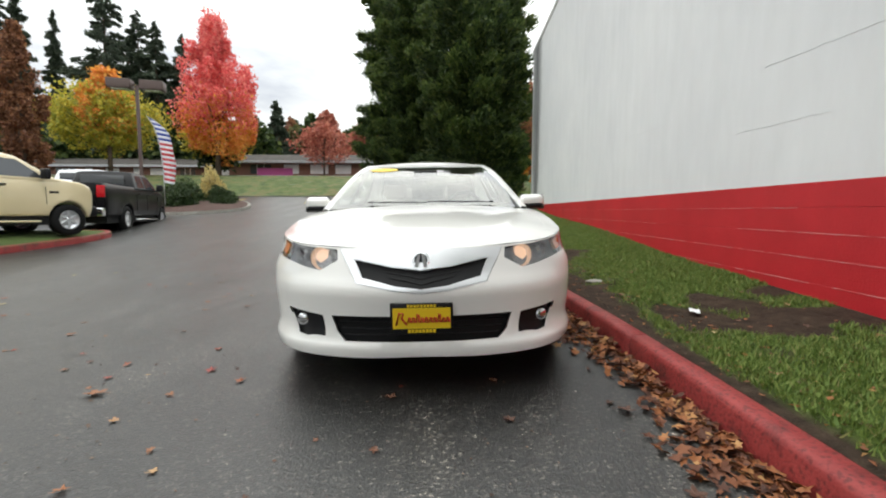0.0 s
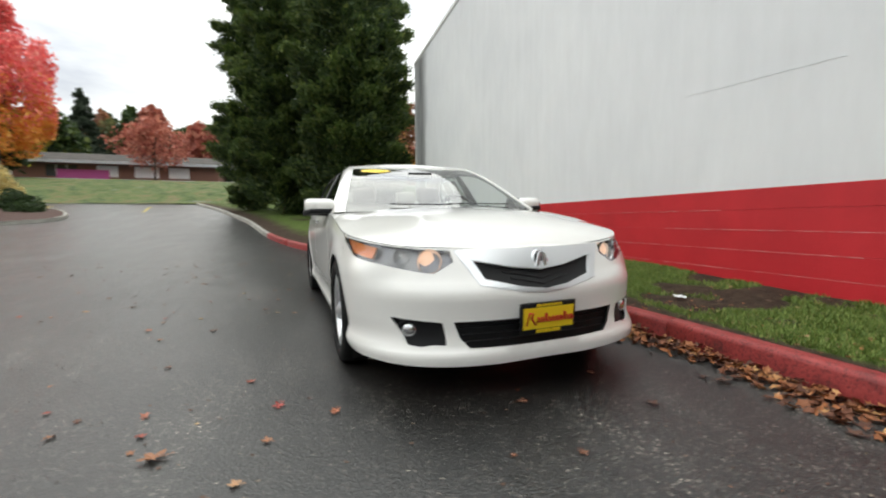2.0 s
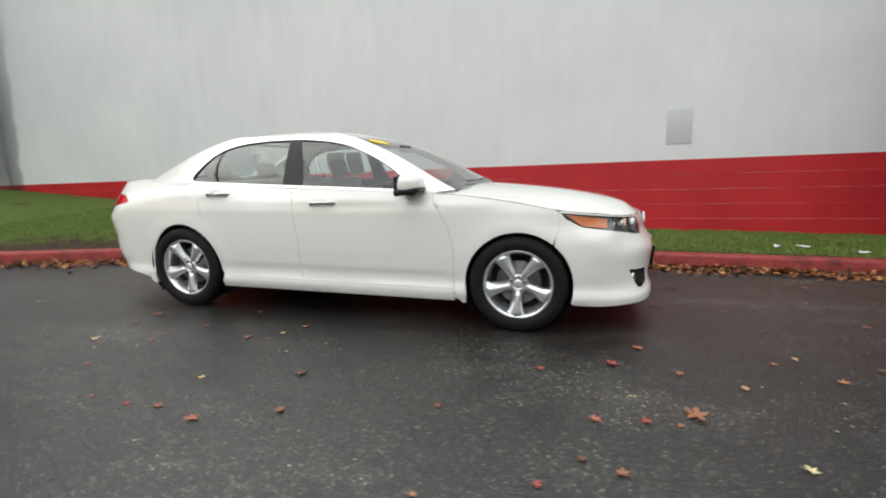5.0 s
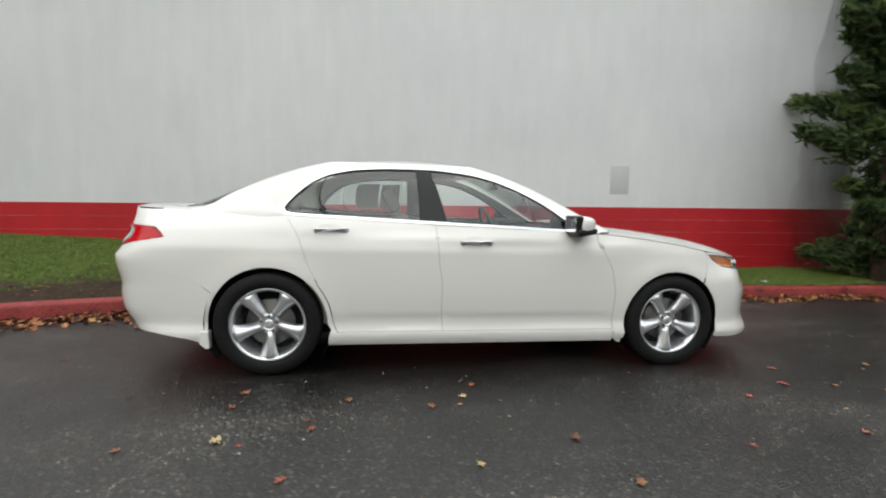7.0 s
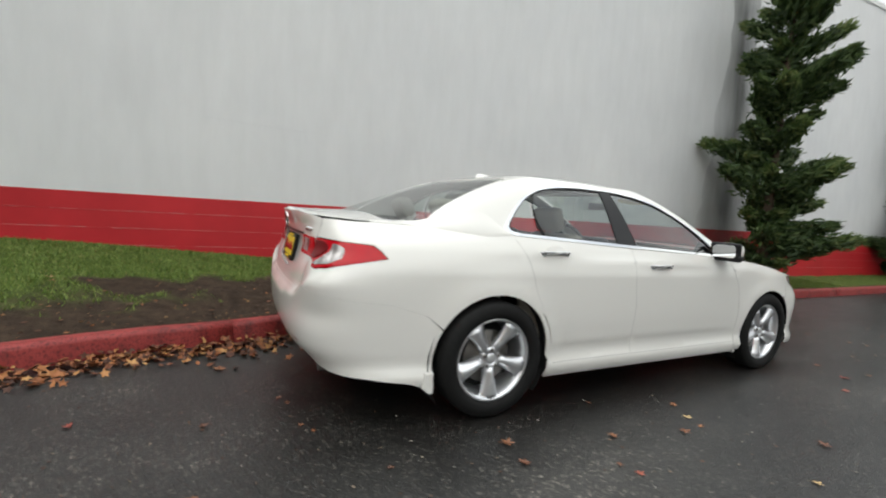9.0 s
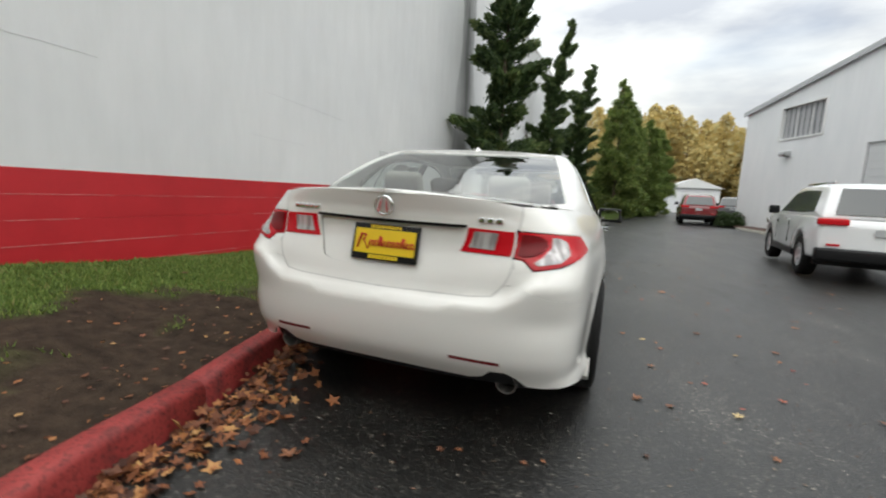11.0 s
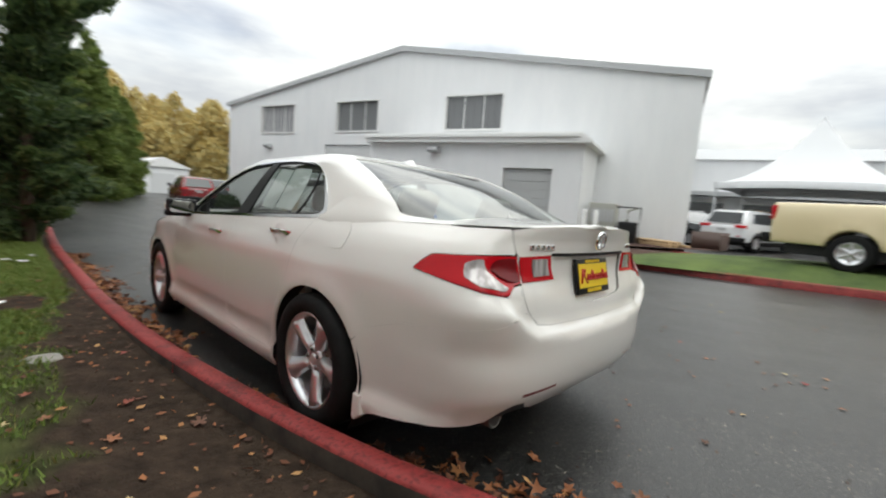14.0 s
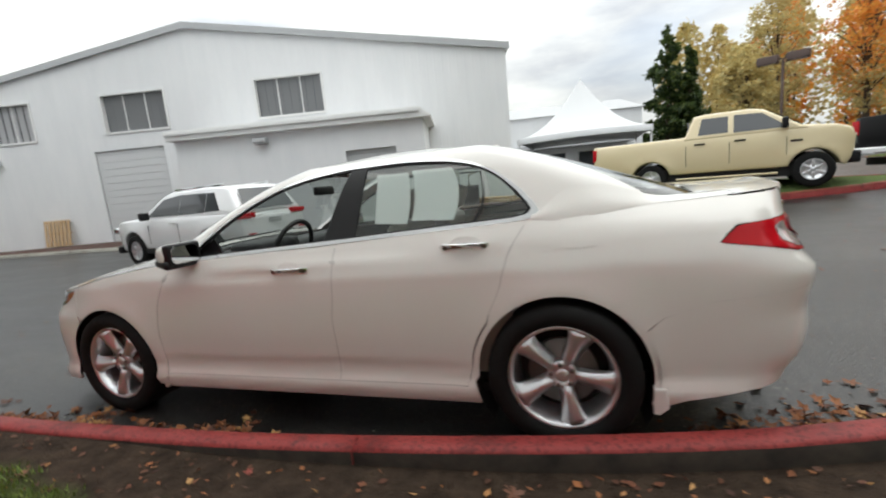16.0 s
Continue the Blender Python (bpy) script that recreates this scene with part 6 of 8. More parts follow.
for hub, r in ((0.95, 0.375), (3.655, 0.385)):
    for side in (1, -1):
        bm = bmesh.new()
        rows = [[bm.verts.new((side * x, hub + r * math.cos(radians(a)), 0.32 + r * math.sin(radians(a)))) for a in range(-35, 216, 10)] for x in (0.60, 0.875)]
        for k in range(len(rows[0]) - 1):
            bm.faces.new((rows[0][k], rows[0][k + 1], rows[1][k + 1], rows[1][k]))
        bm.faces.new(rows[0])
        part("wheel_arch_liner", bm, UNDER, car, "", False)
# short white mud flaps behind the wheels
for side in (1, -1):
    for y, w in ((1.318, 0.0), (4.02, 0.0)):
        part("mud_flap", prism([(y - 0.012, 0.28), (y + 0.035, 0.28), (y + 0.045, 0.20), (y + 0.008, 0.168), (y - 0.016, 0.172)], side * 0.835, side * 0.885, "x", 0.008), PAINT_WHITE, car, "", False)

# wheels
def spoke_mesh():
    """Five broad forked spokes, rim edge and hub of one alloy wheel; the outer face looks along +x."""
    bm = bmesh.new()
    add_lathe(bm, [(-0.10, 0.200), (-0.09, 0.213), (0.055, 0.216), (0.072, 0.232), (0.080, 0.231), (0.081, 0.223), (0.068, 0.213), (0.02, 0.200), (-0.09, 0.190)], 48)
    add_lathe(bm, [(0.0, 0.062), (0.040, 0.066), (0.050, 0.058), (0.052, 0.036), (0.046, 0.034), (0.046, 0.0)], 32)
    for k in range(5):
        a = radians(90 + 72 * k)
        rows = []
        for r, half, x, th in ((0.050, 0.030, 0.052, 0.05), (0.085, 0.032, 0.060, 0.045), (0.125, 0.037, 0.067, 0.040), (0.165, 0.045, 0.073, 0.035), (0.190, 0.053, 0.076, 0.03), (0.214, 0.066, 0.077, 0.03)):
            row = []
            for q, lift in ((-1.0, -th), (-1.0, -0.020), (-0.62, -0.004), (0.08, 0.004), (0.30, -0.006), (1.0, -0.024), (1.0, -th)):
                y, z = half * q, r
                row.append(bm.verts.new((x + lift, y * math.sin(a) + z * math.cos(a), -y * math.cos(a) + z * math.sin(a))))
            rows.append(row)
        for p, q in zip(rows, rows[1:]):
            for j in range(6):
                bm.faces.new((p[j], p[j + 1], q[j + 1], q[j]))
        bm.faces.new(rows[0][::-1])
        bm.faces.new(rows[-1])
    bmesh.ops.recalc_face_normals(bm, faces=bm.faces[:])
    return bm


def wheel(x, y, turn, spin):
    m = Matrix.Translation((x, y, 0.322)) @ Matrix.Rotation(radians(turn), 4, "Z") @ Matrix.Rotation(radians(spin), 4, "X")
    w = part("wheel", spoke_mesh(), ALLOY, car, "silver five-spoke alloy wheel")
    w.matrix_local = m
    part("tyre", lathe([(-0.075, 0.208), (-0.105, 0.235), (-0.112, 0.275), (-0.102, 0.310), (-0.085, 0.3215), (0.0, 0.3235), (0.072, 0.3215), (0.090, 0.310), (0.101, 0.275), (0.096, 0.245), (0.078, 0.229), (0.06, 0.214)], 64), TYRE, w, "black road tyre")
    part("hub_cap", lathe([(0.044, 0.030), (0.052, 0.028), (0.055, 0.018), (0.056, 0.0)], 24), SATIN_CHROME, w)
    for k in range(5):
        a = radians(54 + 72 * k)
        part("wheel_nut", lathe([(0.03, 0.010), (0.058, 0.010), (0.060, 0.006), (0.060, 0)], 6, Matrix.Translation((0, 0.048 * math.cos(a), 0.048 * math.sin(a)))), IRON, w)
    part("brake_disc", lathe([(-0.03, 0.02), (-0.025, 0.148), (-0.005, 0.150), (0.0, 0.146), (0.002, 0.09), (0.02, 0.07), (0.02, 0.0)], 40), IRON, w, "grey brake disc")
    part("wheel_back", lathe([(-0.06, 0.0), (-0.06, 0.2)], 40), UNDER, w)
    return w


wheel(0.822, 0.95, 0, 168)
wheel(0.822, 3.655, 0, 190)
wheel(-0.822, 0.95, 180, 176)
wheel(-0.822, 3.655, 180, 180)

# pale strips added behind the shut lines, so that the gaps stay faint grey
SEAM = material("pale_grey_gap_filler", (0.62, 0.61, 0.58), 0.5)


def seam(pts, fn=body, scale=3.9, w=0.012):
    q = [(a * scale, b) for a, b in outline(fn, pts)]
    left, right = [], []
    for i, p in enumerate(q):
        a, b = np.array(q[max(i - 1, 0)]), np.array(q[min(i + 1, len(q) - 1)])
        t = (b - a) / np.linalg.norm(b - a)
        nrm = np.array([-t[1], t[0]]) * w
        left.append(tuple((np.array(p) + nrm) / np.array([scale, 1])))
        right.append(tuple((np.array(p) - nrm) / np.array([scale, 1])))
    put_panel("shut_line", sheet(fn, left + right[::-1], step=0.03, off=-0.0014, fold=0.0), SEAM, car)


seam([(1.385, 0.21), (1.385, 0.32), (1.409, 0.675), (1.474, 0.80), (1.519, 0.87), (1.525, 0.915)])
seam([(2.562, 0.275), (2.573, 0.595), (2.618, 0.945)])
seam([(3.546, 0.98), (3.428, 0.735), (3.366, 0.61)])
seam([(1.39, 0.271), (2.0, 0.271), (2.6, 0.271), (3.23, 0.271)])
seam([(0.70, 0.60), (0.699, 0.70), (0.704, 0.79)])
seam([("t", 0.5675, 1.016), ("t", 0.5625, 0.928)])
seam([("t", 0.5555, 0.811), ("t", 0.533, 0.710), ("t", 0.4895, 0.662), ("t", 0.40, 0.652), ("t", 0.20, 0.645), ("u", 1.0, 0.642)])
put_panel("shut_line", grid_sheet(deck, 0.472, 1.37, 0.884, 0.897, 30, 3, -1.0, -0.002), SEAM, car)

# mirrors, handles, fin
for side in (1, -1):
    bm = bmesh.new()
    add_box(bm, (0.820, 1.585, 0.915), (1.045, 1.735, 1.050), 0.060, None, 5)
    for v in bm.verts:
        k = (1.735 - v.co.y) / 0.15
        v.co.z = 0.985 + (v.co.z - 0.985) * (1 - 0.30 * k)
        v.co.x = 0.82 + (v.co.x - 0.82) * (1 - 0.22 * k * k) + 0.010 * (1 - k)
        v.co.x *= side
    if side < 0:
        bmesh.ops.reverse_faces(bm, faces=bm.faces[:])
    mirror = part("door_mirror", bm, PAINT_WHITE, car, "white door mirror")
    bm = bmesh.new()
    add_box(bm, (0.838, 1.700, 0.922), (1.046, 1.742, 1.043), 0.020, None, 3)
    for v in bm.verts:
        v.co.x *= side
    if side < 0:
        bmesh.ops.reverse_faces(bm, faces=bm.faces[:])
    part("mirror_rim", bm, TRIM_BLACK, mirror, "", False)
    bm = prism([(0.866, 0.935), (1.010, 0.938), (1.028, 0.955), (1.026, 1.010), (1.005, 1.030), (0.885, 1.026), (0.858, 1.005)], 1.7425, 1.7465, "y", 0.001)
    for v in bm.verts:
        v.co.x *= side
    if side < 0:
        bmesh.ops.reverse_faces(bm, faces=bm.faces[:])
    part("mirror_glass", bm, MIRROR, mirror, "mirror glass", False)
    bm = bmesh.new()
    add_box(bm, (0.815, 1.580, 0.908), (1.050, 1.738, 0.958), 0.024, None, 4)
    for v in bm.verts:
        k = (1.738 - v.co.y) / 0.158
        v.co.z = 0.985 + (v.co.z - 0.985) * (1 - 0.28 * k)
        v.co.x = 0.815 + (v.co.x - 0.815) * (1 - 0.21 * k * k) + 0.010 * (1 - k)
        v.co.x *= side
    if side < 0:
        bmesh.ops.reverse_faces(bm, faces=bm.faces[:])
    part("mirror_underside", bm, TRIM_BLACK, mirror, "black lower mirror shell")
    part("mirror_arm", tube([(side * 0.79, 1.66, 0.935), (side * 0.86, 1.665, 0.928), (side * 0.95, 1.67, 0.930)], [0.030, 0.026, 0.020], 10), TRIM_BLACK, mirror)
    part("mirror_sail", prism([(1.60, 0.94), (1.84, 0.955), (1.80, 1.035), (1.74, 1.01)], side * 0.778, side * 0.792, "x"), TRIM_BLACK, mirror, "", False)
    for y, z in ((2.36, 0.853), (3.285, 0.916)):
        xs = float(body(u_at(body, "y", y, z), z)[0])
        bm = bmesh.new()
        rows = []
        for d, out, up, low in ((-0.120, 0.000, 0.006, -0.006), (-0.100, 0.022, 0.012, -0.016), (-0.060, 0.034, 0.011, -0.010), (0.0, 0.037, 0.010, -0.008), (0.055, 0.034, 0.009, -0.010), (0.088, 0.024, 0.008, -0.020), (0.105, 0.0, 0.004, -0.010)):
            rows.append([bm.verts.new((side * (xs + a), y + d, z + b)) for a, b in ((-0.015, up), (out * 0.93, up + 0.001), (out, up - 0.001), (out * 0.55, low), (-0.015, low))])
        for a, b in zip(rows, rows[1:]):
            for q in range(5):
                bm.faces.new((a[q], a[(q + 1) % 5], b[(q + 1) % 5], b[q]))
        bm.faces.new(rows[0])
        bm.faces.new(rows[-1][::-1])
        bmesh.ops.recalc_face_normals(bm, faces=bm.faces[:])
        handle = part("door_handle", bm, CHROME, car, "chrome door handle", False)
        part("handle_cup", lathe([(0.002, 0.0), (0.003, 0.05), (0.0, 0.062)], 24, Matrix.Translation((side * (xs + 0.001), y, z + 0.006)) @ Matrix.Diagonal((side, 1.15, 0.60, 1))), PAINT_WHITE, handle)
bm = bmesh.new()
rows = []
for y, h, w in ((3.20, 0.0, 0.006), (3.24, 0.010, 0.022), (3.28, 0.020, 0.020), (3.31, 0.024, 0.012), (3.325, 0.012, 0.012), (3.33, 0.0, 0.014)):
    z = float(roof(min(y, 3.375), 0.0)[2]) - 0.01
    rows.append([bm.verts.new((-w, y, z)), bm.verts.new((0, y, z + h + 0.01)), bm.verts.new((w, y, z))])
for a, b in zip(rows, rows[1:]):
    for j in range(2):
        bm.faces.new((a[j], a[j + 1], b[j + 1], b[j]))
bmesh.ops.recalc_face_normals(bm, faces=bm.faces[:])
part("roof_fin", bm, PAINT_WHITE, car, "small white roof antenna fin")


# cabin interior
def seat(x, y, wide, parent, back=24, name="front_seat"):
    m = Matrix.Translation((x, y, 0))
    s = part(name, box((-wide, -0.26, 0.36), (wide, 0.27, 0.52), 0.06, m, 3), LEATHER, parent, "light leather seat")
    mb = m @ Matrix.Translation((0, 0.24, 0.46)) @ Matrix.Rotation(radians(-back), 4, "X")
    part("backrest", box((-wide, -0.055, 0.0), (wide, 0.075, 0.60), 0.055, mb, 3), LEATHER, s)
    n = 1 if wide < 0.4 else 2
    for k in range(n):
        xo = 0 if n == 1 else (-0.34 + 0.68 * k)
        part("headrest", box((xo - 0.125, -0.035, 0.63), (xo + 0.125, 0.06, 0.80), 0.045, mb, 3), LEATHER, s)
        for q in (-0.05, 0.05):
            part("headrest_post", tube([mb @ Vector((xo + q, 0.01, 0.58)), mb @ Vector((xo + q, 0.01, 0.66))], 0.006, 8), CHROME, s)
    return s


seat(0.36, 2.36, 0.25, car)
seat(-0.36, 2.36, 0.25, car)
seat(0.0, 3.18, 0.62, car, 26, "rear_bench")
bm = bmesh.new()
add_box(bm, (-0.72, 1.52, 0.62), (0.72, 1.86, 0.935), 0.06, None, 3)
add_box(bm, (0.16, 1.66, 0.85), (0.58, 1.90, 0.975), 0.045, None, 3)
add_box(bm, (-0.14, 1.78, 0.40), (0.14, 2.55, 0.62), 0.03)
part("dashboard", bm, DASH, car, "black dashboard and console")
part("parcel_shelf", box((-0.62, 3.62, 0.955), (0.62, 4.12, 0.985), 0.01), DASH, car, "", False)
wheel_rim = part("steering_wheel", tube([(0.36 + 0.185 * math.cos(a), 1.98 + 0.075 * math.sin(a), 0.90 + 0.170 * math.sin(a)) for a in np.linspace(0, math.tau, 33)], 0.016, 8, False), DASH, car, "black steering wheel")
part("hub", lathe([(0.02, 0.0), (0.015, 0.06), (-0.05, 0.075)], 20, Matrix.Translation((0.36, 1.965, 0.90)) @ Matrix.Rotation(radians(90), 4, "Z") @ Matrix.Rotation(radians(22), 4, "Y")), DASH, wheel_rim)
for a in (0, 180, 270):
    c, s_ = math.cos(radians(a)), math.sin(radians(a))
    part("spoke", tube([(0.36, 1.975, 0.90), (0.36 + 0.18 * c, 1.98 + 0.075 * s_, 0.90 + 0.165 * s_)], 0.014, 6), DASH, wheel_rim)
part("inner_mirror", box((-0.115, 2.02, 1.225), (0.115, 2.05, 1.285), 0.02), TRIM_BLACK, car, "black rear-view mirror")
liner = grid_sheet(roof, 2.31, 3.36, 0.0, 0.985, 20, 10, 1.0, 0.022)
whole_panel("headliner", liner, HEADLINER, car)
bm = bmesh.new()
add_box(bm, (-0.80, 1.5, 0.20), (0.80, 3.6, 0.24))
part("carpet", bm, DASH, car, "", False)
for side in (1, -1):
    for y0, y1 in ((1.58, 2.52), (2.62, 3.45)):
        part("door_trim", box((side * 0.775, y0, 0.30), (side * 0.815, y1, 0.93), 0.012), LEATHER if y0 > 2 else DASH, car, "", False)
# two paper sheets in the kerb-side rear window, sticker on the windscreen
for y0, y1 in ((2.800, 2.972), (2.992, 3.200)):
    q = outline(cabin, [(y0 + 0.018, 1.045), (y1 + 0.018, 1.032), (y1, 1.276), (y0, 1.284)])
    panel("window_sheet", sheet(cabin, q, scale=3.0, off=-0.014, fold=0.001, step=0.04), PAPER, car, "white printed sheet inside the window")
oval = [(u_at(cabin, "x", 0.40, 1.30) + 0.045 * math.cos(a), 1.302 + 0.020 * math.sin(a)) for a in np.linspace(0, math.tau, 20, endpoint=False)]
panel("windscreen_sticker", mirrored(sheet(cabin, oval, scale=3.0, off=-0.002, fold=0.0, step=0.03)), YELLOW, car, "yellow oval price sticker")
for s, x0, x1 in ((1, 0.55, 0.02), (-1, 0.02, -0.45)):
    pts = []
    for k in range(8):
        xx = x0 + (x1 - x0) * k / 7
        u = u_at(cabin, "x", abs(xx), 0.972)
        p = cabin(u, 0.972 + 0.008 * k / 7)
        pts.append((xx, p[1] - 0.012, p[2] + 0.008))
    part("wiper", tube(pts, 0.005, 6), TRIM_BLACK, car, "black wiper")

# ---- island, beds and apron across the lot ----
def fan(name, ring, up, mat, label, category, bump=0.0):
    """A raised bed: its outline in plan, up over the asphalt, domed a little."""
    c = np.mean(ring, axis=0)
    rows = []
    for k in range(7):
        t = k / 6
        rows.append([(c[0] + (x - c[0]) * t, c[1] + (y - c[1]) * t) for x, y in ring])
    v = []
    for k, row in enumerate(rows):
        t = k / 6
        for x, y in row:
            v.append(on_ground(x, y, up + bump * (1 - t * t) + 0.02 * noise.noise((x * 1.5, y * 1.5, 1)) * (t < 1)))
    n = len(ring)
    f = [(k * n + i, k * n + (i + 1) % n, (k + 1) * n + (i + 1) % n, (k + 1) * n + i) for k in range(6) for i in range(n)]
    ob = mesh_part(name, v, f, mat)
    return tagged(ob, label, category, kind="structure")


def kerb_ring(ring, mat, parent, width=0.15, height=0.15, closed=True, piece=10):
    """Kerb stones along an outline in plan, in lengths."""
    n = len(ring)
    pts = [np.array(p) for p in ring]
    c = np.mean(pts, axis=0)
    last = n if closed else n - 1
    for i0 in range(0, last, piece):
        idx = list(range(i0, min(i0 + piece, last) + 1))
        bm, rows = bmesh.new(), []
        for i in idx:
            p = pts[i % n]
            a = pts[(i - 1) % n] if closed or i > 0 else pts[i]
            b = pts[(i + 1) % n] if closed or i < n - 1 else pts[i]
            t = (b - a) / np.linalg.norm(b - a)
            nrm = np.array([-t[1], t[0]])
            if nrm @ (c - p) < 0:
                nrm = -nrm
            g = float(ground_z(p[0], p[1]))
            rows.append([bm.verts.new((p[0] + nrm[0] * u, p[1] + nrm[1] * u, g + z)) for u, z in ((0, -0.05), (0.005, height - 0.03), (0.03, height), (width, height), (width, -0.05))])
        for a, b in zip(rows, rows[1:]):
            for k in range(4):
                bm.faces.new((a[k], a[k + 1], b[k + 1], b[k]))
        bm.faces.new(rows[0])
        bm.faces.new(rows[-1][::-1])
        bmesh.ops.recalc_face_normals(bm, faces=bm.faces[:])
        part("kerb_section", bm, mat, parent)


def smooth_ring(pts, n=8):
    """A closed smooth outline through corner points."""
    out, m = [], len(pts)
    for i in range(m):
        p0, p1, p2, p3 = (np.array(pts[(i + k) % m], float) for k in (-1, 0, 1, 2))
        for k in range(n):
            t = k / n
            out.append(tuple(0.5 * (2 * p1 + (p2 - p0) * t + (2 * p0 - 5 * p1 + 4 * p2 - p3) * t * t + (3 * p1 - p0 - 3 * p2 + p3) * t**3)))
    return out


island_ring = smooth_ring([(-8.7, -1.6), (-8.45, 1.0), (-8.35, 4.0), (-8.55, 7.2), (-8.9, 9.6), (-9.5, 10.7), (-10.5, 10.7), (-12.2, 9.6), (-13.3, 7.0), (-13.6, 3.0), (-13.8, -0.5), (-11.4, -2.2)])
lawn_ring = smooth_ring([(-8.40, 0.9), (-8.35, 4.0), (-8.55, 7.2), (-8.9, 9.6), (-9.5, 10.7), (-10.5, 10.7), (-12.2, 9.6), (-13.3, 7.0), (-13.6, 3.0), (-13.0, 1.3), (-11.0, 0.9)])
soil_ring = smooth_ring([(-8.7, -1.6), (-8.44, 1.0), (-9.8, 1.15), (-11.4, 1.3), (-13.0, 1.6), (-13.75, 0.5), (-13.8, -0.5), (-11.4, -2.2)])
fan("island_soil", soil_ring, 0.12, BARK_MULCH, "bare brown mulch at the end of the grass island", "flower bed", 0.06)
fan("island_lawn", lawn_ring, 0.13, LAWN, "mown grass island with a red kerb", "grass", 0.26)
island_kerb = thing("island_kerb", Matrix(), "red painted kerb round the grass island", "kerb", kind="structure")
kerb_ring(island_ring, KERB_RED, island_kerb, piece=8)
bed_ring = smooth_ring([(-9.0, -6.2), (-9.4, -4.9), (-12.6, -4.9), (-13.3, -7.5), (-12.2, -12.0), (-10.6, -17.0), (-8.4, -24.0), (-7.4, -24.0), (-8.3, -16.0), (-8.8, -10.0)])
fan("mulch_bed", bed_ring, 0.10, BARK_MULCH, "dark bark mulch bed by the metal building", "flower bed", 0.05)
bed_kerb = thing("bed_kerb", Matrix(), "low kerb round the mulch bed", "kerb", kind="structure")
kerb_ring(bed_ring[:20], KERB_RED, bed_kerb, height=0.14, closed=False, piece=5)
kerb_ring(bed_ring[60:], CONCRETE, bed_kerb, height=0.12, closed=False, piece=5)
bed2_ring = smooth_ring([(-10.6, -1.9), (-11.6, -2.4), (-13.4, -2.5), (-14.6, -1.8), (-15.6, 1.6), (-14.6, 2.2), (-13.6, 1.2), (-12.2, -0.4)])
fan("mulch_bed_2", bed2_ring, 0.24, BARK_MULCH, "dark bark mulch strip with twigs", "flower bed", 0.05)
apron = [(-9.0, -4.6), (-8.6, -2.5), (-11.4, -2.6), (-13.2, -3.6), (-13.7, -4.6), (-12.8, -5.4)]
fan("concrete_apron", apron, 0.015, CONCRETE, "pale concrete apron before the roller door", "concrete")

# far planter with shrubs
planter_ring = smooth_ring([(-9.6, 19.6), (-10.4, 22.6), (-12.4, 25.0), (-15.4, 25.6), (-16.5, 22.5), (-14.5, 19.0), (-12.0, 17.6)])
fan("planter", planter_ring, 0.14, BARK_MULCH, "mulched planter with low shrubs", "planter", 0.15)
planter_kerb = thing("planter_kerb", Matrix(), "plain concrete kerb round the planter", "kerb", kind="structure")
kerb_ring(planter_ring, CONCRETE, planter_kerb, piece=7)


def shrub(x, y, r, h, seed, mat=None, up=0.2, label="rounded dark green shrub", leaves=2600, size=0.12):
    rng = np.random.default_rng(seed)
    t = thing("shrub", Matrix.Translation(on_ground(x, y, up - 0.1)), label, "shrub", "shrubs")
    bm = bmesh.new()
    for k in range(9):
        a = k * 0.7
        add_tube(bm, [(0, 0, 0), (0.4 * r * math.cos(a), 0.4 * r * math.sin(a), 0.5 * h), (0.75 * r * math.cos(a), 0.75 * r * math.sin(a), 0.8 * h)], [0.02, 0.012, 0.004], 4, False)
    part("stem", bm, BARK, t)
    d = rng.normal(size=(leaves, 3))
    d /= np.linalg.norm(d, axis=1)[:, None]
    d[:, 2] = np.abs(d[:, 2])
    q = rng.uniform(0.55, 1.05, leaves)[:, None] * (1 + 0.15 * np.sin(5 * d[:, :1] + seed))
    p = d * q * np.array([r, r, h])
    v, f = leaf_cards(p, size, rng, 0, 0.7, d * 0.5)
    fast_mesh("foliage", v, f, mat or BUSH_LEAF, t)
    return t


for i, (x, y, r, h) in enumerate(((-12.9, 20.2, 0.9, 1.0), (-13.6, 22.0, 1.1, 1.3), (-12.2, 23.0, 0.8, 0.9), (-14.9, 23.6, 1.0, 1.1), (-11.3, 21.4, 0.6, 0.5))):
    shrub(x, y, r, h, 70 + i)
shrub(-8.1, -23.6, 0.9, 0.75, 80, label="low green shrub by the metal building")
shrub(-7.6, -22.0, 0.7, 0.6, 81, label="low green shrub by the metal building")
shrub(-13.3, 24.2, 0.8, 1.9, 84, GOLD_LEAF, label="yellow autumn shrub in the planter")

# grass bank at the end of the lot
bank = strip("bank", 33.2, 47, 0.5, lambda y: -75.0, lambda y: 30.0, lambda y: 0.06, lambda y: 0.06, ROUGH_GRASS, 90, 0.10, "low rough grass bank at the end of the lot", "grass")
for x0 in (-7.8, -12.6):
    part_ob = tagged(mesh_part("parking_line", [on_ground(x0, 24.0, 0.012), on_ground(x0 + 0.1, 24.0, 0.012), on_ground(x0 - 0.9, 29.5, 0.012), on_ground(x0 - 1.0, 29.5, 0.012)], [(0, 1, 2, 3)], YELLOW_LINE), "faded yellow painted line on asphalt", "road marking", kind="structure")


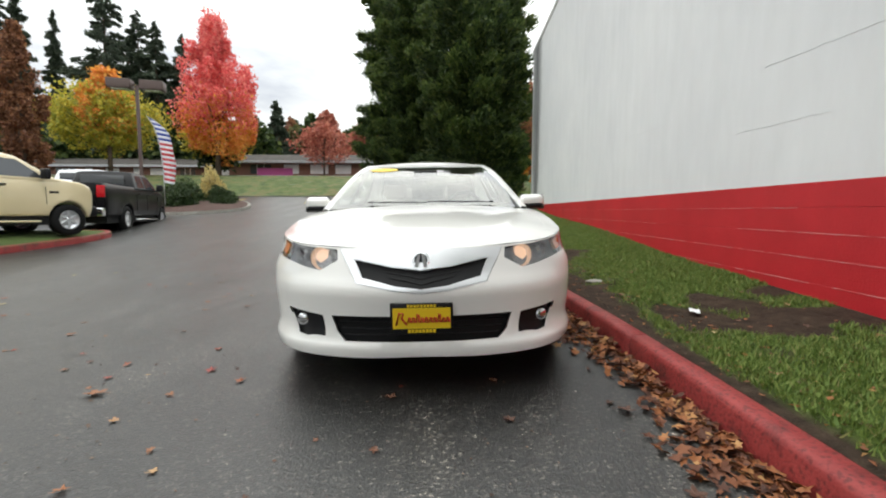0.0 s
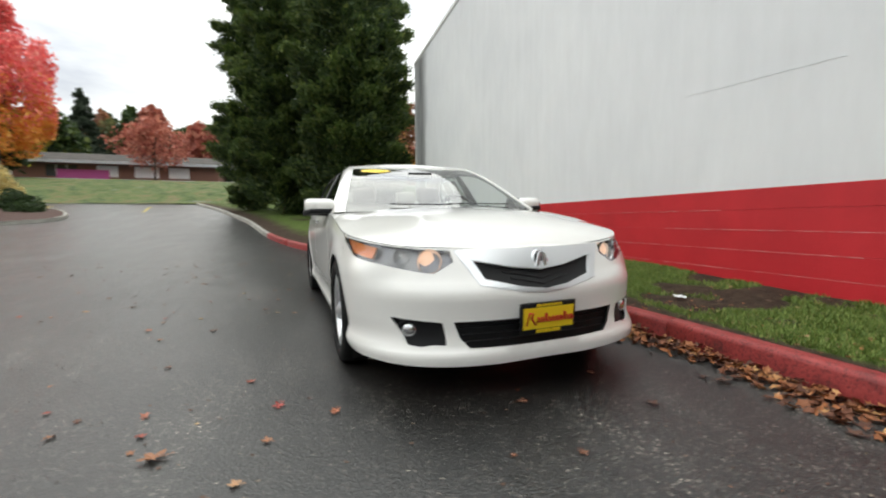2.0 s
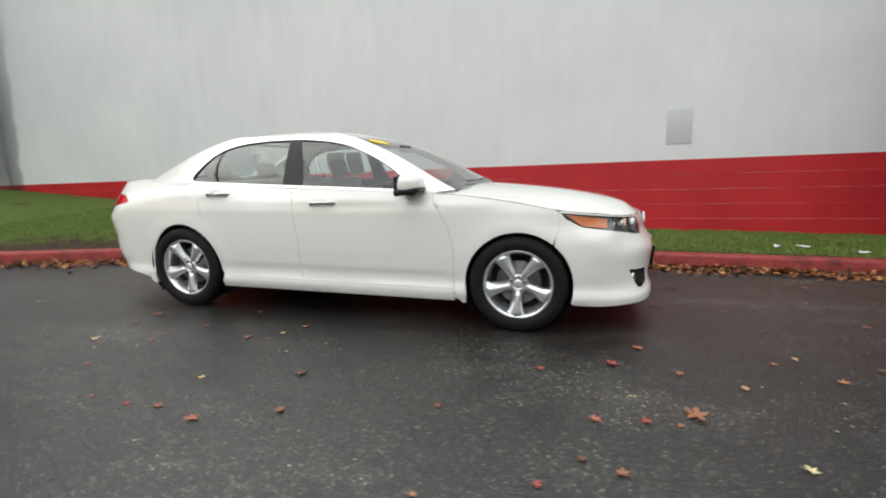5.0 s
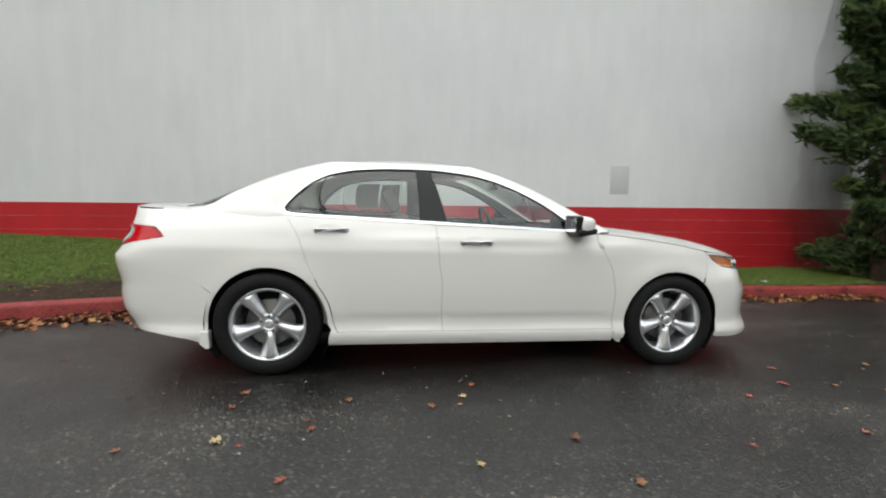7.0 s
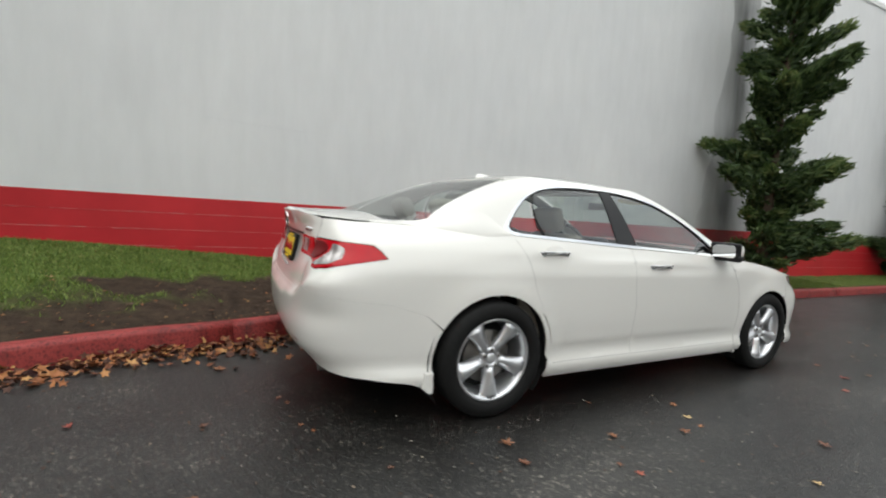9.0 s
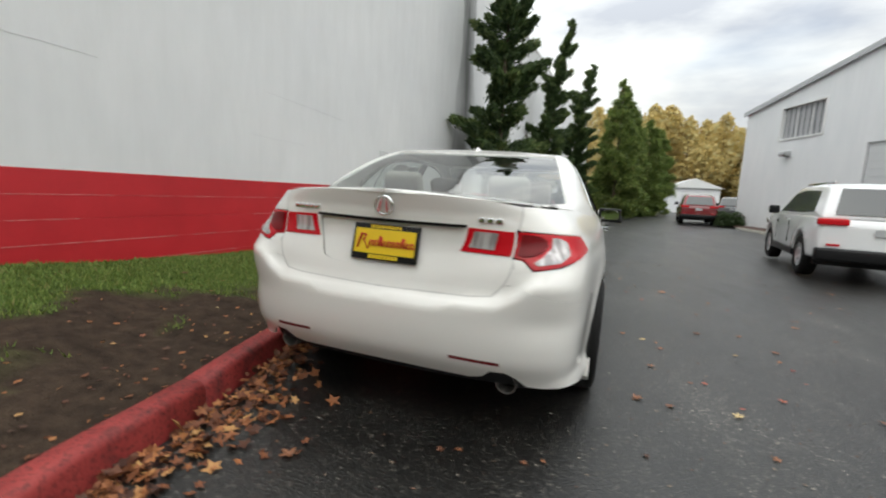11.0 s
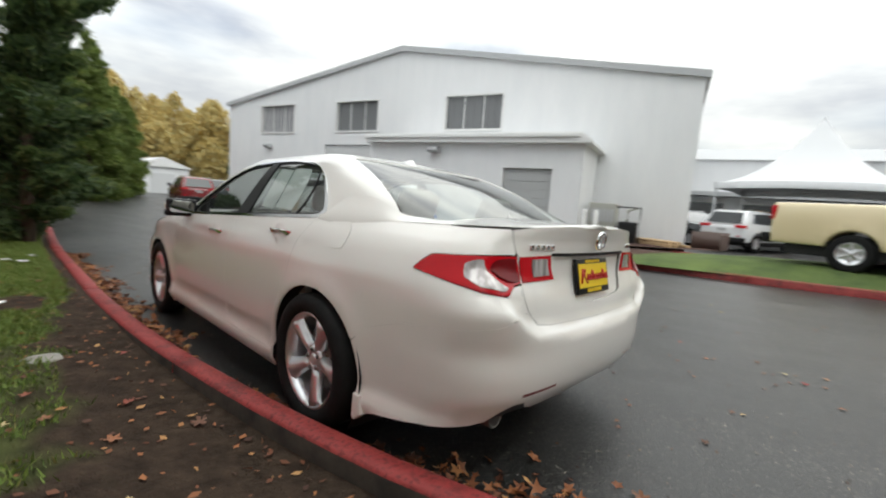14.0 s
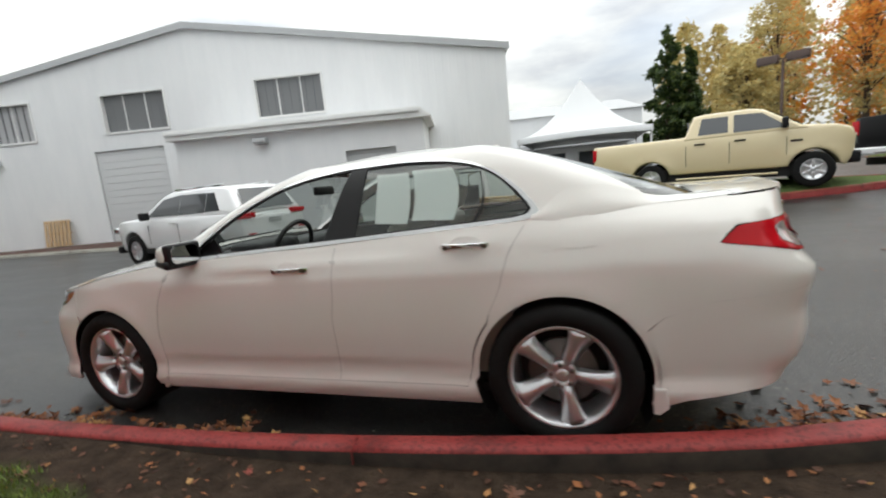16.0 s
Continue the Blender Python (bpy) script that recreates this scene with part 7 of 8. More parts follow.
# ---- low school-like building beyond the bank ----
def far_building(x0, x1, y, base, seed):
    rng = random.Random(seed)
    b = thing("low_building", Matrix.Translation((x0, y, base)), "long low brown building with dark shingle roof", "building", "low buildings")
    w = x1 - x0
    part("wall", box((0, 0, -1.0), (w, 9, 2.5)), BRICK_WALL, b, "", False)
    part("roof", prism([(-0.9, 2.35), (-0.9, 2.55), (4.5, 4.1), (9.9, 2.55), (9.9, 2.35)], -0.6, w + 0.6, "x"), ROOF_GREY, b, "dark weathered shingle roof", False)
    part("fascia", box((-0.6, -0.95, 2.25), (w + 0.6, -0.9, 2.56)), TRIM_GREY, b, "", False)
    x = 1.0
    while x < w - 3:
        q = rng.random()
        ww = rng.uniform(1.6, 3.2)
        if q < 0.75:
            win = part("window", box((x, -0.03, 0.8), (x + ww, 0.0, 2.1)), DARK_GLASS if q < 0.4 else TRIM_WHITE, b, "", False)
            for k in range(1, 3):
                part("mullion", box((x + ww * k / 3 - 0.03, -0.06, 0.8), (x + ww * k / 3 + 0.03, -0.031, 2.1)), TRIM_WHITE, win, "", False)
        else:
            part("door", box((x, -0.03, 0.0), (x + 1.0, 0.0, 2.1)), TRIM_WHITE, b, "white door", False)
        x += ww + rng.uniform(0.8, 2.2)
    return b


far_building(-70, -33, 64, 5.7, 1)
fb = far_building(-31, -8.5, 60, 5.9, 2)
far_building(-7, 16, 66, 6.2, 3)
part("banner", box((6.0, -0.10, 0.1), (11.0, -0.06, 1.6)), PINK, fb, "magenta banner along the wall", False)


# ---- street furniture ----
def light_pole(x, y, h, turn):
    p = thing("light_pole", Matrix.Translation(on_ground(x, y)) @ Matrix.Rotation(radians(turn), 4, "Z"), "brown steel lot light with two box lamps", "street lamp", "lot lights")
    part("base", lathe([(0, 0.28), (0.5, 0.28), (0.55, 0.22), (0.55, 0.0)], 20, Matrix.Rotation(radians(-90), 4, "Y")), CONCRETE, p)
    part("pole", box((-0.075, -0.075, 0.5), (0.075, 0.075, h), 0.01), BROWN_METAL, p)
    for s in (-1, 1):
        head = part("lamp_head", box((s * 0.22, -0.34, h - 0.24), (s * 1.36, 0.34, h + 0.26), 0.04), BROWN_METAL, p)
        part("lens", box((s * 0.36, -0.24, h - 0.262), (s * 1.22, 0.24, h - 0.2405)), LENS_MILKY, head, "", False)
        part("arm", box((s * 0.07, -0.05, h - 0.06), (s * 0.26, 0.05, h + 0.06), 0.008), BROWN_METAL, p)
    return p


light_pole(-16.4, 22.6, 6.6, 15)
light_pole(-32.0, 16.2, 6.2, 60)


def feather_flag(x, y):
    f = thing("feather_flag", Matrix.Translation(on_ground(x, y, 0.5)) @ Matrix.Rotation(radians(8), 4, "Z"), "tall feather flag with stars and red stripes", "flag")
    pole = [(0, 0, -0.6), (0.0, 0, 1.5), (-0.12, 0, 2.7), (-0.34, 0, 3.6), (-0.62, 0, 4.1)]
    part("pole", tube(pole, [0.025, 0.022, 0.018, 0.014, 0.010], 8), TRIM_GREY, f)
    n = 26
    for k in range(n):
        t0, t1 = k / n, (k + 1) / n
        def edge(t):
            z = 0.9 + 3.15 * t
            x0 = float(curve([(0, 0.0), (1.5, 0.0), (2.7, -0.12), (3.6, -0.34), (4.1, -0.62)], z))
            return x0 + 0.02, x0 + 0.02 + 0.58 * (1 - max(0, t - 0.75) ** 1.4 * 4.5) * (0.75 + 0.25 * min(1, 3 * t)), z
        a0, b0, z0 = edge(t0)
        a1, b1, z1 = edge(t1)
        mat = (FLAG_BLUE if k % 2 else FLAG_WHITE) if k >= 17 else (FLAG_RED if k % 2 else FLAG_WHITE)
        w0, w1 = 0.05 * math.sin(t0 * 9), 0.05 * math.sin(t1 * 9)
        mesh_part("flag_stripe", [(a0, 0, z0), (b0, w0, z0 - 0.1), (b1, w1, z1 - 0.1), (a1, 0, z1), (a0, 0.006, z0), (b0, w0 + 0.006, z0 - 0.1), (b1, w1 + 0.006, z1 - 0.1), (a1, 0.006, z1)], [(0, 1, 2, 3), (7, 6, 5, 4), (0, 4, 5, 1), (1, 5, 6, 2), (2, 6, 7, 3), (3, 7, 4, 0)], mat, f)
    return f


feather_flag(-13.2, 19.4)


def barrel(x, y):
    b = thing("plastic_barrel", Matrix.Translation(on_ground(x, y, 0.0)), "blue plastic drum standing by the bed", "barrel")
    part("drum", lathe([(0, 0.26), (0.02, 0.285), (0.28, 0.29), (0.30, 0.30), (0.32, 0.29), (0.58, 0.29), (0.60, 0.30), (0.62, 0.29), (0.86, 0.285), (0.88, 0.27), (0.88, 0.0)], 28, Matrix.Rotation(radians(-90), 4, "Y")), BARREL_BLUE, b)
    part("lid", lathe([(0.885, 0.0), (0.885, 0.24), (0.90, 0.25), (0.88, 0.29)], 28, Matrix.Rotation(radians(-90), 4, "Y")), BARREL_BLUE, b)
    return b


barrel(-8.5, -5.3)


def pallet(s, out, z, lean):
    m = BF @ Matrix.Translation((s, out, z)) @ Matrix.Rotation(radians(lean), 4, "X")
    p = thing("wooden_pallet", m, "pale wooden pallet leaning on the metal wall", "pallet")
    for k in range(7):
        part("board", box((-0.6 + k * 0.175, 0.10, 0), (-0.6 + k * 0.175 + 0.125, 0.122, 1.15), 0.004), WOOD, p, "", False)
    for k in range(3):
        part("stringer", box((-0.6, 0.0, 0.05 + k * 0.5), (0.575, 0.099, 0.09 + k * 0.5), 0.004), WOOD, p, "", False)
    return p


pallet(-5.7, 0.18, -0.05, 8)


def timber_stack(x, y, turn, seed):
    rng = random.Random(seed)
    t = thing("timber_stack", Matrix.Translation(on_ground(x, y, 0.27)) @ Matrix.Rotation(radians(turn), 4, "Z"), "low heap of pale sawn timber on the mulch", "timber")
    for k in range(9):
        m = Matrix.Translation((rng.uniform(-0.15, 0.15), -0.36 + 0.18 * (k % 5), 0.05 + 0.10 * (k // 5))) @ Matrix.Rotation(rng.uniform(-0.10, 0.10), 4, "Z")
        part("plank", box((-0.85 + rng.uniform(0, 0.3), -0.07, -0.045), (0.85, 0.07, 0.045), 0.008, m), WOOD, t)
    return t


def stone_planter(x, y):
    p = thing("stone_planter", Matrix.Translation(on_ground(x, y, 0.2)), "brown concrete planter box with bare soil", "planter")
    part("box", prism([(-0.62, 0.0), (0.62, 0.0), (0.70, 0.62), (0.60, 0.62), (0.55, 0.50), (-0.55, 0.50), (-0.60, 0.62), (-0.70, 0.62)], -0.45, 0.45, "y", 0.015), BROWN_METAL, p)
    part("soil", box((-0.56, -0.44, 0.48), (0.56, 0.44, 0.53), 0.01), BARK_MULCH, p)
    return p


timber_stack(-14.2, 0.45, 70, 3)
stone_planter(-15.6, 1.75)

# generator enclosure on a slab by the bay
unit = thing("generator", BF @ Matrix.Translation((11.9, 1.35, 0.02)), "grey generator enclosure on a concrete slab", "generator")
part("slab", box((-1.0, -0.6, -0.25), (1.2, 0.9, 0.08), 0.02), CONCRETE, unit, "", False)
part("enclosure", box((-0.75, -0.45, 0.09), (0.15, 0.65, 1.55), 0.03), HVAC_GREY, unit)
part("frame_rail", tube([(0.18, 0.6, 0.1), (0.95, 0.6, 0.1), (0.95, 0.6, 1.45), (0.18, 0.6, 1.45)], 0.03, 8), TRIM_BLACK, unit)
part("engine_block", box((0.25, -0.35, 0.2), (0.85, 0.45, 0.95), 0.05), TRIM_BLACK, unit)
part("exhaust_pipe", tube([(0.5, 0.0, 0.95), (0.5, 0.0, 1.35), (0.8, 0.0, 1.45)], 0.05, 10), HVAC_GREY, unit)
for k in range(6):
    part("louvre", box((-0.68 + k * 0.135, 0.652, 0.9), (-0.58 + k * 0.135, 0.665, 1.35), 0.003), TRIM_GREY, unit, "", False)
for s, out in ((11.2, 3.0), (11.5, 2.6)):
    post = thing("pipe_bollard", BF @ Matrix.Translation((s, out, -0.2)), "white steel pipe bollard by the bay", "bollard", "bollards")
    part("post", lathe([(0, 0.08), (1.45, 0.08), (1.5, 0.06), (1.52, 0.0)], 18, Matrix.Rotation(radians(-90), 4, "Y")), TRIM_WHITE, post)

# ---- tent and low white shed ----
tent = thing("event_tent", Matrix.Translation(on_ground(-24.2, 3.75)), "white peaked vinyl event tent", "tent")
bm = bmesh.new()
N = 24
rows = []
for k in range(13):
    t = k / 12
    zz = 2.95 + 3.1 * (1 - t) ** 1.8
    row = []
    for j in range(4 * N):
        side_, q = divmod(j, N)
        u = q / N * 2 - 1
        px, py = [(1, u), (-u, 1), (-1, -u), (u, -1)][side_]
        r = 3.25 * t + 0.05
        sag = 0.16 * t * (1 - u * u)
        row.append(bm.verts.new((px * r * (1 - 0.02 * sag), py * r, zz + sag * 0.6)))
    rows.append(row)
for a, b in zip(rows, rows[1:]):
    for j in range(4 * N):
        bm.faces.new((a[j], b[j], b[(j + 1) % (4 * N)], a[(j + 1) % (4 * N)]))
low = [bm.verts.new(v.co - Vector((0, 0, 0.3))) for v in rows[-1]]
for j in range(4 * N):
    bm.faces.new((rows[-1][j], low[j], low[(j + 1) % (4 * N)], rows[-1][(j + 1) % (4 * N)]))
bmesh.ops.recalc_face_normals(bm, faces=bm.faces[:])
part("canopy", bm, TENT, tent, "white peaked canopy")
part("finial", tube([(0, 0, 6.0), (0, 0, 6.2)], [0.05, 0.02], 8), TENT, tent)
for sx in (-3.2, 3.2):
    for sy in (-3.2, 3.2):
        part("leg", tube([(sx, sy, -0.3), (sx, sy, 2.95)], 0.05, 8), TRIM_GREY, tent)
shed = thing("low_shed", Matrix.Translation((-36, -6, -0.2)) @ Matrix.Rotation(radians(12), 4, "Z"), "low white metal shed with grey shopfront", "building")
part("wall", box((-6, -9, 0), (6, 13, 5.4)), METAL_WHITE, shed, "", False)
part("roof", prism([(-6.2, 5.4), (6.2, 5.4), (0, 6.9)], -9.2, 13.2, "y"), TRIM_GREY, shed, "", False)
for k in range(5):
    win = part("window", box((6.0, -6 + k * 3.6, 0.5), (6.05, -3.4 + k * 3.6, 2.6)), DARK_GLASS, shed, "", False)
    part("frame", box((6.0, -6.1 + k * 3.6, 2.6), (6.1, -3.3 + k * 3.6, 2.8)), TRIM_WHITE, win, "", False)
part("canopy", box((6.0, -8, 3.0), (7.6, 12, 3.25)), TRIM_GREY, shed, "", False)
hut = thing("white_hut", Matrix.Translation((-10.6, -54, -0.2)), "small white gabled hut beyond the lot", "building")
part("wall", box((-2.6, -4, 0), (2.6, 4, 2.9)), METAL_WHITE, hut, "", False)
part("roof", prism([(-2.9, 2.9), (2.9, 2.9), (0, 4.0)], -4.2, 4.3, "y"), TRIM_WHITE, hut, "", False)
part("door", box((-1.2, 4.0, 0), (1.2, 4.05, 2.2)), SHUTTER_WHITE, hut, "", False)

# ---- far trees ----
broadleaf(-24.6, 48.0, 16.4, 4.4, (MAPLE_RED, MAPLE_ORANGE), "tall red maple turning orange below", 101, 40000, 0.24, 0.17, shape=0.50, sweep=0.7)
broadleaf(-35.0, 45.5, 9.2, 5.6, (MAPLE_YELLOW, MAPLE_YELLOW), "spreading maple with yellow green leaves", 102, 15000, 0.28, 0.34)
broadleaf(-33.2, 43.2, 10.6, 2.5, (MAPLE_ORANGE, MAPLE_YELLOW), "slender maple with salmon orange leaves", 103, 9000, 0.28, 0.30)
broadleaf(-30.7, 31.0, 12.2, 1.65, (BROWN_LEAF, BROWN_LEAF), "narrow brown leaved columnar tree", 104, 22000, 0.18, 0.10, shape=0.62, sweep=0.6)
broadleaf(-13.8, 53.0, 5.9, 3.9, (RUST_LEAF, RUST_LEAF), "small thin rust red tree", 106, 2600, 0.30, 0.30)
broadleaf(-26.5, 52.0, 7.0, 3.4, (MAPLE_YELLOW, BUSH_LEAF), "green and yellow autumn tree", 107, 6000, 0.38, 0.12)
broadleaf(7.5, 34.0, 9.0, 3.2, (BROWN_LEAF, MAPLE_ORANGE), "brown autumn tree past the warehouse corner", 108, 5000, 0.34, 0.2)
FIR = "tall dark fir behind the low buildings"
for i, (x, y, h, r) in enumerate(((-75.7, 76, 36, 4.8), (-69.8, 74, 33, 2.7), (-65.6, 76, 29, 2.4), (-57.0, 76, 35, 5.0), (-54.0, 80, 31, 4.4), (-48.4, 76, 27.5, 3.9), (-44.9, 78, 26, 3.6), (-42, 82, 22, 3.4), (-82, 80, 36, 5), (-29.3, 80, 15, 2.8), (-25.5, 84, 10, 2.6), (-19, 84, 10, 2.6), (-13, 86, 9.5, 2.4), (-7, 84, 10, 2.6))):
    conifer(x, y, h, r * (1.75 if r > 3.2 else 1.3), HAZED_FIR, FIR, 130 + i, 17000, 0.75, 0.30, 2.0, ragged=0.36, droop=0.6, category="fir", group="far firs", tuft=0.6, rise=-0.25, whorls=5, inner=0.1)


def woods(name, rows, mats, seed, label, size=0.9):
    """A far belt of mixed trees as one mass of leaf sprays with an uneven top."""
    rng = np.random.default_rng(seed)
    w = tagged(new(name), label, "woods", kind="stuff")
    buckets = [[] for _ in mats]
    bm = bmesh.new()
    for x, y, base, h, r in rows:
        k = int(rng.integers(0, len(mats)))
        n = int(1100 * (r / 3) ** 1.3)
        t = rng.random(n) ** 0.8
        prof = np.sin(np.pi * np.clip(0.12 + 0.86 * t, 0, 1)) ** 0.7
        a = rng.uniform(0, math.tau, n)
        q = np.sqrt(rng.random(n)) * r * prof
        buckets[k].append(np.stack([x + q * np.cos(a), y + q * np.sin(a), base + 0.08 * h + 0.92 * h * t + rng.normal(size=n) * 0.25], 1))
        add_tube(bm, [(x, y, base - 0.5), (x, y, base + h * 0.8)], [0.22, 0.06], 5, False)
    part("stems", bm, BARK, w)["kind"] = "stuff"
    for pts, mat in zip(buckets, mats):
        if pts:
            v, f = leaf_cards(np.concatenate(pts), size, rng, 0.1, 0.85)
            fast_mesh("leaf_mass", v, f, mat, w)["kind"] = "stuff"
    return w


rng_w = random.Random(5)
woods("far_woods", [(-34 + 1.9 * k + rng_w.uniform(-1, 1), 88 + rng_w.uniform(-6, 8), 8.0, rng_w.uniform(9.0, 13.0), rng_w.uniform(2.4, 3.8)) for k in range(34)], (BROWN_LEAF, CYPRESS, OLIVE_LEAF, BUSH_LEAF, CYPRESS, RUST_LEAF), 3, "distant mixed autumn woods")
woods("fir_belt", [(-92 + 2.2 * k + rng_w.uniform(-1, 1), 72 + rng_w.uniform(-3, 5), 6.5, rng_w.uniform(7, 13), rng_w.uniform(2.4, 3.8)) for k in range(30)], (CYPRESS, BUSH_LEAF, CYPRESS, MAPLE_YELLOW), 13, "dark green undergrowth between the firs", 0.8)
woods("hill_woods", [(-62 + 0.95 * k + rng_w.uniform(-2, 2), -94 + rng_w.uniform(-16, 14), rng_w.uniform(-1, 9), rng_w.uniform(8, 14), rng_w.uniform(2.8, 4.4)) for k in range(72)], (GOLD_LEAF, GOLD_LEAF, GOLD_LEAF, GOLD_LEAF), 4, "golden autumn woods on a far slope", 0.65)
woods("side_woods", [(-62 + rng_w.uniform(-8, 8), 17 + 2.1 * k + rng_w.uniform(-1, 1), 0.5, rng_w.uniform(12, 19), rng_w.uniform(2.2, 3.8)) for k in range(13)], (GOLD_LEAF, GOLD_LEAF, GOLD_LEAF, MAPLE_ORANGE), 6, "thin golden autumn trees across the lot", 0.55)
for i, (x, y, h, r) in enumerate(((-42, 11.2, 12.5, 2.8), (-43.5, 13.2, 10.5, 2.4))):
    conifer(x, y, h, r, CYPRESS, "dark pine beyond the tan pickup", 160 + i, 6000, 0.5, 0.3, 1.2, ragged=0.35, category="pine")
for i, (x, y, h, r) in enumerate(((-39.5, 16.5, 8.5, 2.2), (-44, 20, 13.5, 3.0), (-40, 24.5, 13, 3.0), (-36, 29, 14, 2.6))):
    broadleaf(x, y, h, r, ((GOLD_LEAF, GOLD_LEAF, MAPLE_ORANGE, GOLD_LEAF)[i], GOLD_LEAF), "thin golden autumn tree across the lot", 170 + i, 8000, 0.20, 0.16)
conifer(-30, -78, 17, 3.0, CYPRESS, "dark fir on the far slope", 166, 4000, 0.8, 0.25, 1.5, ragged=0.35, category="fir")


# ---- other vehicles (y forward, origin on the ground under the tail) ----
def sliced(bm, axis, lo, hi, n):
    """Cuts a mesh across an axis, so that its flat sides can be bowed."""
    k = "xyz".index(axis)
    for i in range(1, n):
        co, no = Vector((0, 0, 0)), Vector((0, 0, 0))
        co[k], no[k] = lo + (hi - lo) * i / n, 1.0
        bmesh.ops.bisect_plane(bm, geom=bm.verts[:] + bm.edges[:] + bm.faces[:], dist=1e-5, plane_co=co, plane_no=no)


def vehicle(name, label, category, m, paint, half, profile, arches, r_wheel, cab, cab_half, cab_top_half, panes, extras=(), group="", rim=None):
    """profile: the side outline without wheel openings; cab: side outline of the glasshouse; panes: side windows."""
    v = thing(name, m, label, category, group)
    lower = []
    bottom = profile[0][1]
    # lower edge with round wheel openings, from tail to nose
    for hub in arches:
        ra = r_wheel * 1.16
        a0 = math.asin(max(-1, min(1, (bottom - r_wheel) / ra)))
        lower += [(hub + ra * math.cos(math.pi - a0 - (math.pi - 2 * a0) * k / 12), r_wheel + ra * math.sin(math.pi - a0 - (math.pi - 2 * a0) * k / 12)) for k in range(13)]
    ring = [profile[0]] + lower + list(profile[1:])
    bm = prism(ring, -half, half, "x", 0.05)
    zm = max(z for _, z in profile)
    tail, nose = min(y for y, _ in profile), max(y for y, _ in profile)
    sliced(bm, "z", bottom, zm, 7)
    sliced(bm, "y", tail, nose, 26)
    for vert in bm.verts:
        k = (vert.co.z - bottom) / (zm - bottom)
        e, g = max(0, (vert.co.y - (nose - 0.9)) / 0.9), max(0, (tail + 0.5 - vert.co.y) / 0.5)
        swell = sum(0.035 * math.exp(-((math.hypot(vert.co.y - hub, vert.co.z - r_wheel) - r_wheel * 1.2) / 0.12) ** 2) for hub in arches)
        vert.co.x *= (1 - 0.10 * max(0, k - 0.55) ** 2 * 4 - 0.04 * max(0, 0.45 - k) ** 2 * 4) * (1 - 0.17 * e**3) * (1 - 0.05 * g * g) * (0.985 + swell)
    part("body", bm, paint, v)
    bm = prism(cab, -cab_half, cab_half, "x", 0.06)
    z0, z1 = min(z for _, z in cab), max(z for _, z in cab)
    def lean(z):
        return 1 + (cab_top_half / cab_half - 1) * (z - z0) / (z1 - z0)
    sliced(bm, "x", -cab_half, cab_half, 8)
    for vert in bm.verts:
        q = abs(vert.co.x) / cab_half
        vert.co.z += 0.035 * (1 - q * q) * max(0, (vert.co.z - z0) / (z1 - z0)) ** 3
        vert.co.x *= lean(vert.co.z)
    part("cabin", bm, paint, v)
    for ring, what in panes:
        for s in (1, -1):
            bm = bmesh.new()
            vs = [bm.verts.new((s * (cab_half * lean(z) + 0.006), y, z)) for y, z in ring] + [bm.verts.new((s * (cab_half * lean(z) - 0.03), y, z)) for y, z in ring]
            n = len(ring)
            bm.faces.new(vs[:n])
            for k in range(n):
                bm.faces.new((vs[k], vs[(k + 1) % n], vs[n + (k + 1) % n], vs[n + k]))
            bmesh.ops.recalc_face_normals(bm, faces=bm.faces[:])
            part("side_window", bm, DARK_GLASS, v, "", False)
    part("underbody", box((-half * 0.86, profile[0][0] + 0.3, r_wheel * 0.7), (half * 0.86, profile[1][0] - 0.35, bottom + 0.12)), UNDER, v, "", False)
    for hub in arches:
        for s in (1, -1):
            w = part("wheel", lathe([(-0.10, r_wheel * 0.60), (0.10, r_wheel * 0.62), (0.115, r_wheel * 0.57), (0.07, r_wheel * 0.50), (0.05, r_wheel * 0.2), (0.075, r_wheel * 0.17), (0.08, 0)], 28), rim or ALLOY, v)
            w.matrix_local = Matrix.Translation((s * (half - 0.13), hub, r_wheel)) @ Matrix.Rotation(0 if s > 0 else math.pi, 4, "Z")
            part("tyre", lathe([(-0.12, r_wheel * 0.60), (-0.13, r_wheel * 0.86), (-0.10, r_wheel * 0.985), (0, r_wheel), (0.10, r_wheel * 0.985), (0.13, r_wheel * 0.86), (0.115, r_wheel * 0.60)], 32), TYRE, w)
            for k in range(6):
                a = k * math.tau / 6
                part("spoke", box((0.05, -0.03, r_wheel * 0.15), (0.085, 0.03, r_wheel * 0.55), 0.008, Matrix.Rotation(a, 4, "X")), rim or ALLOY, w)
    for nm, lo, hi, bev, mat, both, lab in extras:
        for s in ((1, -1) if both else (1,)):
            a = (min(s * lo[0], s * hi[0]), lo[1], lo[2])
            b = (max(s * lo[0], s * hi[0]), hi[1], hi[2])
            part(nm, box(a, b, bev), mat, v, lab, bev > 0)
    return v


def heading(x, y, dx, dy, up=0.0):
    """A pose on the ground at x, y whose y axis points along dx, dy."""
    return Matrix.Translation(on_ground(x, y, up)) @ Matrix.Rotation(math.atan2(-dx, dy), 4, "Z")


